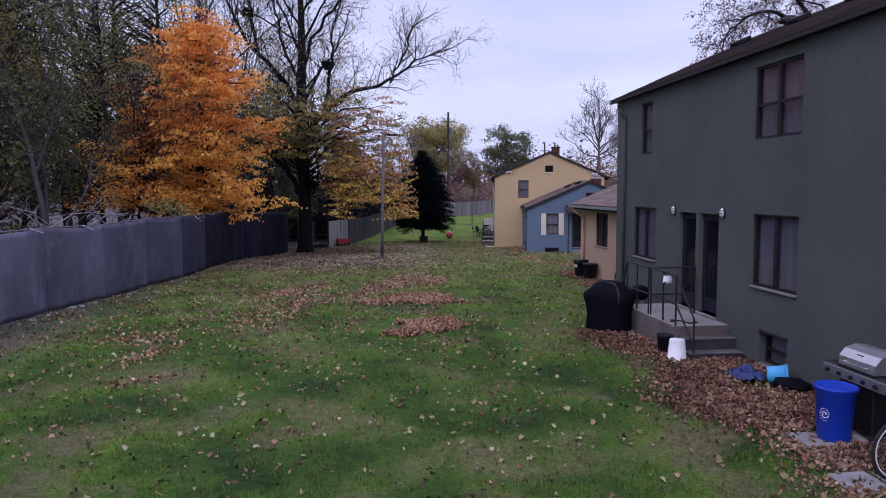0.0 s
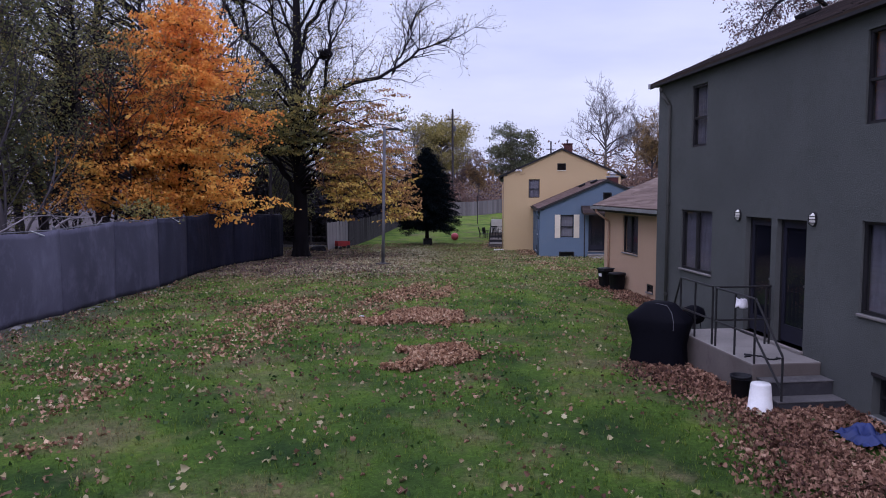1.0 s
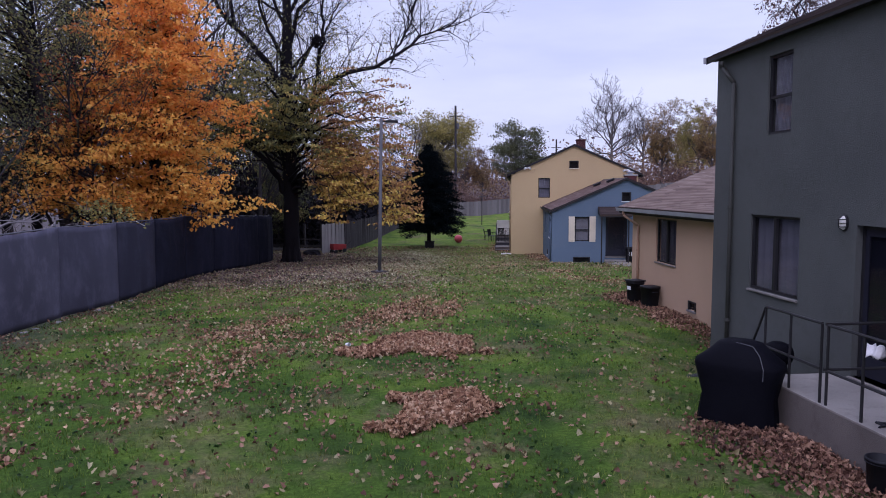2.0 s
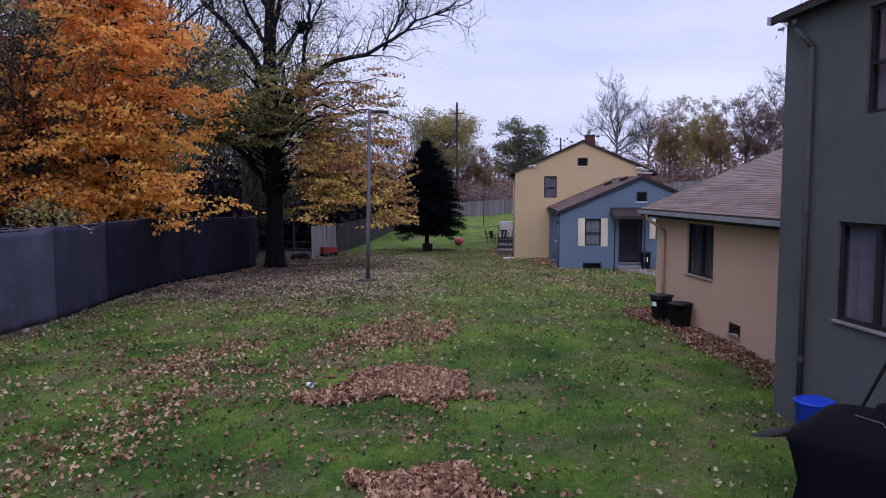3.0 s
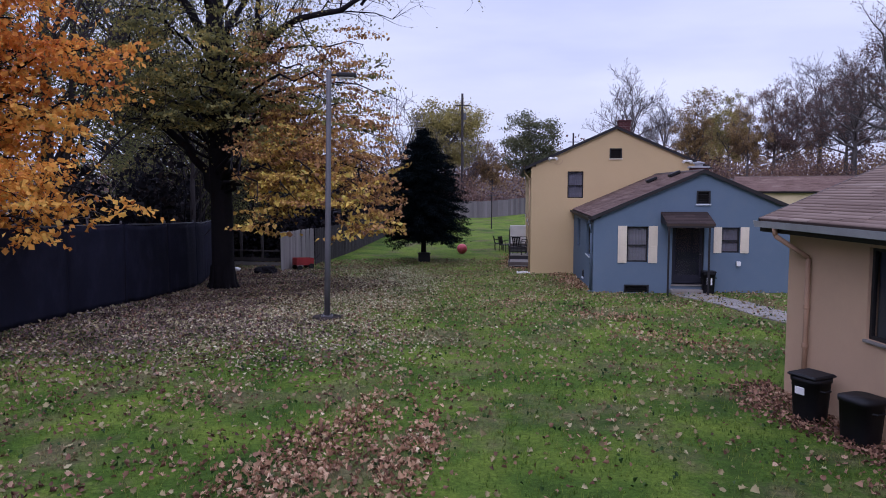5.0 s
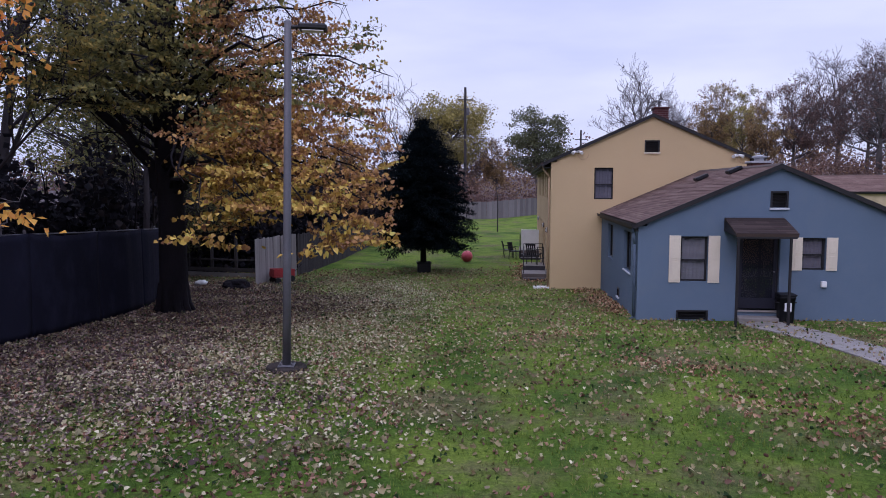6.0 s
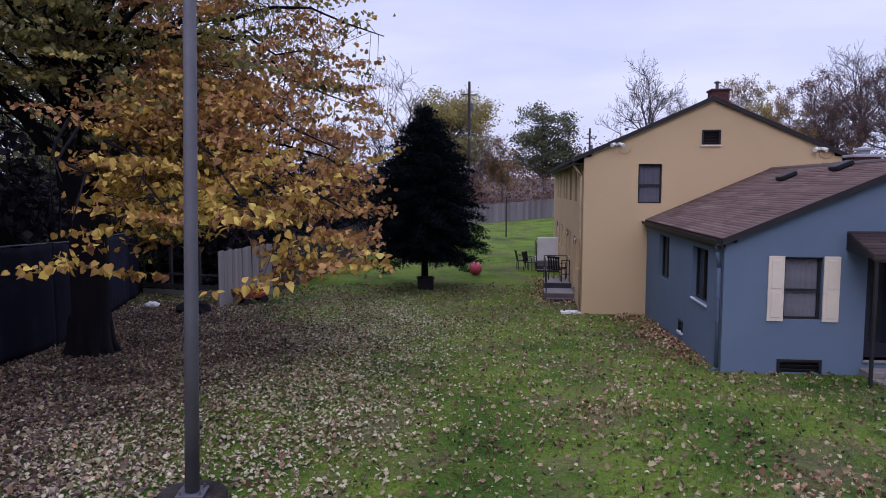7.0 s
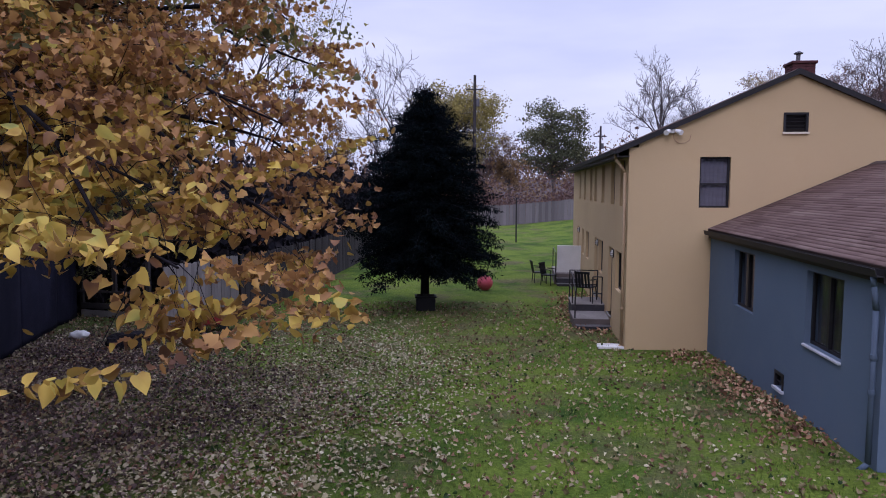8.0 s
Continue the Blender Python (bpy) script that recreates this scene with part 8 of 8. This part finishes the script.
spread_leaves("scattered_leaves", 78000, (-10, 16, -6, 47), lambda x, y: 0.05 + 0.20 * patches(x, y, 1.0, 0.4) ** 2 * (0.5 + 0.5 * step01(0, 8, y)) + 0.10 * patches(x, y, 4.3, 1.4) ** 3 + 0.38 * step01(14, 24, y) + 0.08 * step01(0.0, -4.0, x) * step01(3, 9, y), M_PALE_LEAF, "pale dry leaves scattered over the lawn", 601, (0.04, 0.105), 0, "lobed", 0.5, 0.5)
spread_leaves("brown_leaves", 170000, (-10, 16, -6, 47), lambda x, y: (0.03 + 0.45 * patches(x, y, 1.3, 2.4) ** 3) * (0.5 + 0.5 * step01(0, 8, y)) * (1 - 0.5 * step01(2.0, 3.0, x)) + 0.05 * step01(14, 24, y) + 0.30 * step01(3.0, -1.5, x) * step01(2, 10, y) * (0.2 + patches(x, y, 1.9, 0.7) ** 2), M_DRIFT_LEAF, "brown leaves scattered over the lawn", 602, (0.04, 0.085), 0, "lobed", 0.5, 0.5)
spread_leaves("tree_leaf_carpet", 80000, (-8, 3.5, 19, 44), lambda x, y: step01(0.9, -2.9, x + 1.3 * np.sin(y * 0.5)) * step01(19, 26, y) * step01(44, 39, y), M_DROPPED, "thick carpet of brown leaves under the big tree", 603, (0.04, 0.085))
spread_leaves("bleached_leaves", 50000, (-7, 7, 19, 44), lambda x, y: (0.05 + 0.95 * step01(2.8 + 1.6 * step01(30, 34, y), -0.4 + 1.4 * step01(30, 34, y), x + 0.5 * np.sin(y * 0.8)) * (0.12 + 0.88 * step01(-4.2, -1.2, x + 0.9 - 0.28 * np.maximum(0, y - 27)))) * step01(19, 26, y) * step01(44.5, 39, y), M_WHITE_LEAF, "bleached whitish leaves strewn thickly over the grass", 605, (0.04, 0.085), 0, "ovate", 0.8, 0.45)
spread_leaves("pale_leaf_carpet", 22000, (-7, 5.5, 20, 42), lambda x, y: 0.6 * step01(3.6, -1.5, x) * step01(20, 27, y) * step01(42, 36, y), M_PALE_LEAF, "pale leaves fallen round the lamp post", 604, (0.04, 0.08), 0, "ovate", 0.8, 0.4)


spread_leaves("lawn_weeds", 60000, (-9, 12, -6, 40), lambda x, y: 0.9 * (patches(x, y, 6.5, 0.9) > 0.80) * (0.4 + 0.6 * (patches(x, y, 1.1, 2.9) > 0.5)), M_WEED, "dark green weeds in tufts among the grass", 606, (0.03, 0.075), lambda x, y: 0.05 + 0 * x, "ovate", 0.35, 0.5)


def heap(lobes, h):
    """Where leaves lie in a heap made of ragged oval lobes (x, y, half length, half width, turn in degrees), and how high."""

    def inside(x, y):
        best = np.zeros_like(x)
        for cx, cy, a, b, turn in lobes:
            c, s = math.cos(radians(turn)), math.sin(radians(turn))
            u, v = ((x - cx) * c + (y - cy) * s) / a, (-(x - cx) * s + (y - cy) * c) / b
            ragged = 1 + 0.28 * np.sin(2 * np.arctan2(v, u) + cx * 3) + 0.2 * np.sin(5 * np.arctan2(v, u) + cy) + 0.3 * np.sin(7 * x + 3 * y) * np.sin(6 * y - 4 * x)
            best = np.maximum(best, np.clip(1.2 - (u * u + v * v) * ragged, 0, 1) ** 0.6)
        return best

    return inside, lambda x, y: inside(x, y) * h


# lobes, leaves, thickness, height
HEAPS = [
    (((0.30, 7.2, 0.62, 0.55, 20), (-0.15, 6.7, 0.5, 0.3, 55), (0.55, 7.6, 0.42, 0.35, 10)), 8000, 1.0, 0.09),
    (((0.40, 11.75, 0.82, 0.86, 30), (-0.55, 11.1, 0.75, 0.42, 32), (0.55, 11.1, 0.4, 0.5, 0)), 13500, 1.0, 0.09),
    (((0.15, 16.2, 2.6, 0.42, 77), (-0.6, 15.3, 1.5, 0.40, 66), (1.15, 15.9, 1.3, 0.40, 72)), 19000, 0.28, 0.015),
    (((0.2, 15.8, 2.8, 1.3, 80), (-1.2, 13.4, 1.4, 0.8, 60), (-3.4, 11.5, 3.4, 1.3, 80)), 16000, 0.18, 0.0),
    (((-3.7, 12.9, 0.9, 0.55, 60), (-2.3, 12.7, 0.45, 0.3, 0), (-1.5, 12.4, 0.6, 0.25, 40), (-3.2, 14.4, 0.9, 0.5, 30)), 5000, 0.24, 0.01),
    (((-3.7, 8.9, 1.7, 0.5, 72), (-4.2, 7.2, 0.6, 0.4, 40), (-3.0, 11.2, 1.2, 0.4, 62)), 5000, 0.26, 0.01),
    (((-4.9, 3.1, 0.5, 0.3, 20), (-5.9, 6.6, 0.8, 0.6, 0), (-5.2, 5.2, 0.9, 0.4, 60)), 4000, 0.25, 0.01),
    (((6.9, 22.9, 0.9, 0.6, 15), (7.5, 21.6, 0.8, 1.2, 20), (6.5, 25.0, 1.3, 0.6, -10), (5.2, 28.6, 1.2, 0.5, 5)), 9000, 0.16, 0.0)]
for i, (lobes, n, thick, high) in enumerate(HEAPS):
    d, l = heap(lobes, high)
    reach = max(q[2] for q in lobes) * 1.3
    area = (min(q[0] for q in lobes) - reach, max(q[0] for q in lobes) + reach, min(q[1] for q in lobes) - reach, max(q[1] for q in lobes) + reach)
    spread_leaves("leaf_pile", n * 3, area, lambda x, y, d=d, k=thick: d(x, y) * k, M_PILE_LEAF, "raked pile of rust-brown leaves on the lawn" if high > 0.05 else "loose patch of rust-brown leaves on the lawn", 610 + i, (0.04, 0.085), l, "lobed", 0.4, 0.75)


def drift_depth(x, y):
    """Leaves lie thick by the wall and thin out on the lawn; the flagstones stay clear."""
    d = step01(2.8, 4.35, x + 0.35 * np.sin(y * 1.4) - 0.12 * np.maximum(0, y - 3.5)) ** 1.6
    for cx, cy, w, h in ((4.62, -0.66, 0.5, 0.3), (4.05, -1.95, 0.26, 0.28), (4.6, -2.0, 0.28, 0.26), (4.1, -2.6, 0.28, 0.28), (5.2, 1.9, 0.45, 0.5)):
        d = d * np.where((abs(x - cx) < w) & (abs(y - cy) < h), 0.12, 1.0)
    return d


spread_leaves("wall_leaf_drift", 52000, (2.6, 5.7, -6, 6.6), lambda x, y: drift_depth(x, y), M_DRIFT_LEAF, "deep drift of brown leaves along the house wall", 620, (0.03, 0.075), lambda x, y: 0.045 * drift_depth(x, y), "lobed", 0.4, 0.7)
spread_leaves("tan_wall_leaf_drift", 9500, (5.6, 7.2, 11.5, 19), lambda x, y: step01(6.1, 6.7, x + 0.2 * np.sin(y * 1.9)) * 0.9, M_DRIFT_LEAF, "drift of brown leaves along the tan wall", 621, (0.04, 0.075), lambda x, y: 0.03 + 0 * x, "ovate", 0.5)


def blue_drift(x, y):
    c, s = math.cos(radians(10.5)), math.sin(radians(10.5))
    u, v = (x - 7.83) * c - (y - 31.0) * s, (x - 7.83) * s + (y - 31.0) * c
    return step01(-1.15, -0.5, u + 0.2 * np.sin(v * 2)) * step01(0.3, 1.5, v) * (1 - step01(7.6, 8.0, v)) + 0.7 * step01(-3.6, -2.6, u) * step01(9.4, 10.0, v) * (1 - step01(17, 18, v))


spread_leaves("blue_wall_leaf_drift", 17000, (5.0, 11, 30, 50), blue_drift, M_PILE_LEAF, "drift of brown leaves along the blue wall", 622, (0.05, 0.10), lambda x, y: 0.03 + 0 * x, "ovate", 0.5)

rs = np.random.default_rng(700)
n = 150000
x, y = rs.uniform(-10, 12, n), -7 + 52 * rs.uniform(0, 1, n) ** 1.25
bald = 0.35 + 0.65 * (patches(x, y, 1.6, 1.1) > 0.32)
cover = (rs.uniform(0, 1, n) < bald * (1 - 0.8 * step01(2.0, -2.4, x) * step01(20, 27, y)) * (1 - 0.8 * step01(3.2, 4.2, x) * (y < 6.5))) & on_lawn(x, y)
x, y = x[cover], y[cover]
x3, y3 = np.repeat(x, 3) + rs.normal(0, 0.02, 3 * len(x)), np.repeat(y, 3) + rs.normal(0, 0.02, 3 * len(x))
n = len(x3)
hgt = rs.uniform(0.03, 0.075, n)
a, lean = rs.uniform(0, 2 * np.pi, n), rs.uniform(0.01, 0.05, n)
w = rs.uniform(0.003, 0.007, n)
base = np.stack([x3, y3, ground_z(x3, y3) - 0.003], 1)
side = np.stack([np.cos(a), np.sin(a), 0 * a], 1) * w[:, None]
tip = base + np.stack([-np.sin(a) * lean, np.cos(a) * lean, hgt], 1)
gv = np.stack([base - side, base + side, tip], 1).reshape(-1, 3)
lawn = thing("grass", pose(0, 0, 0), "short green lawn grass in tufts", "grass", kind="stuff")
array_mesh("blades", gv, np.arange(3 * n).reshape(-1, 3), M_BLADE, lawn)
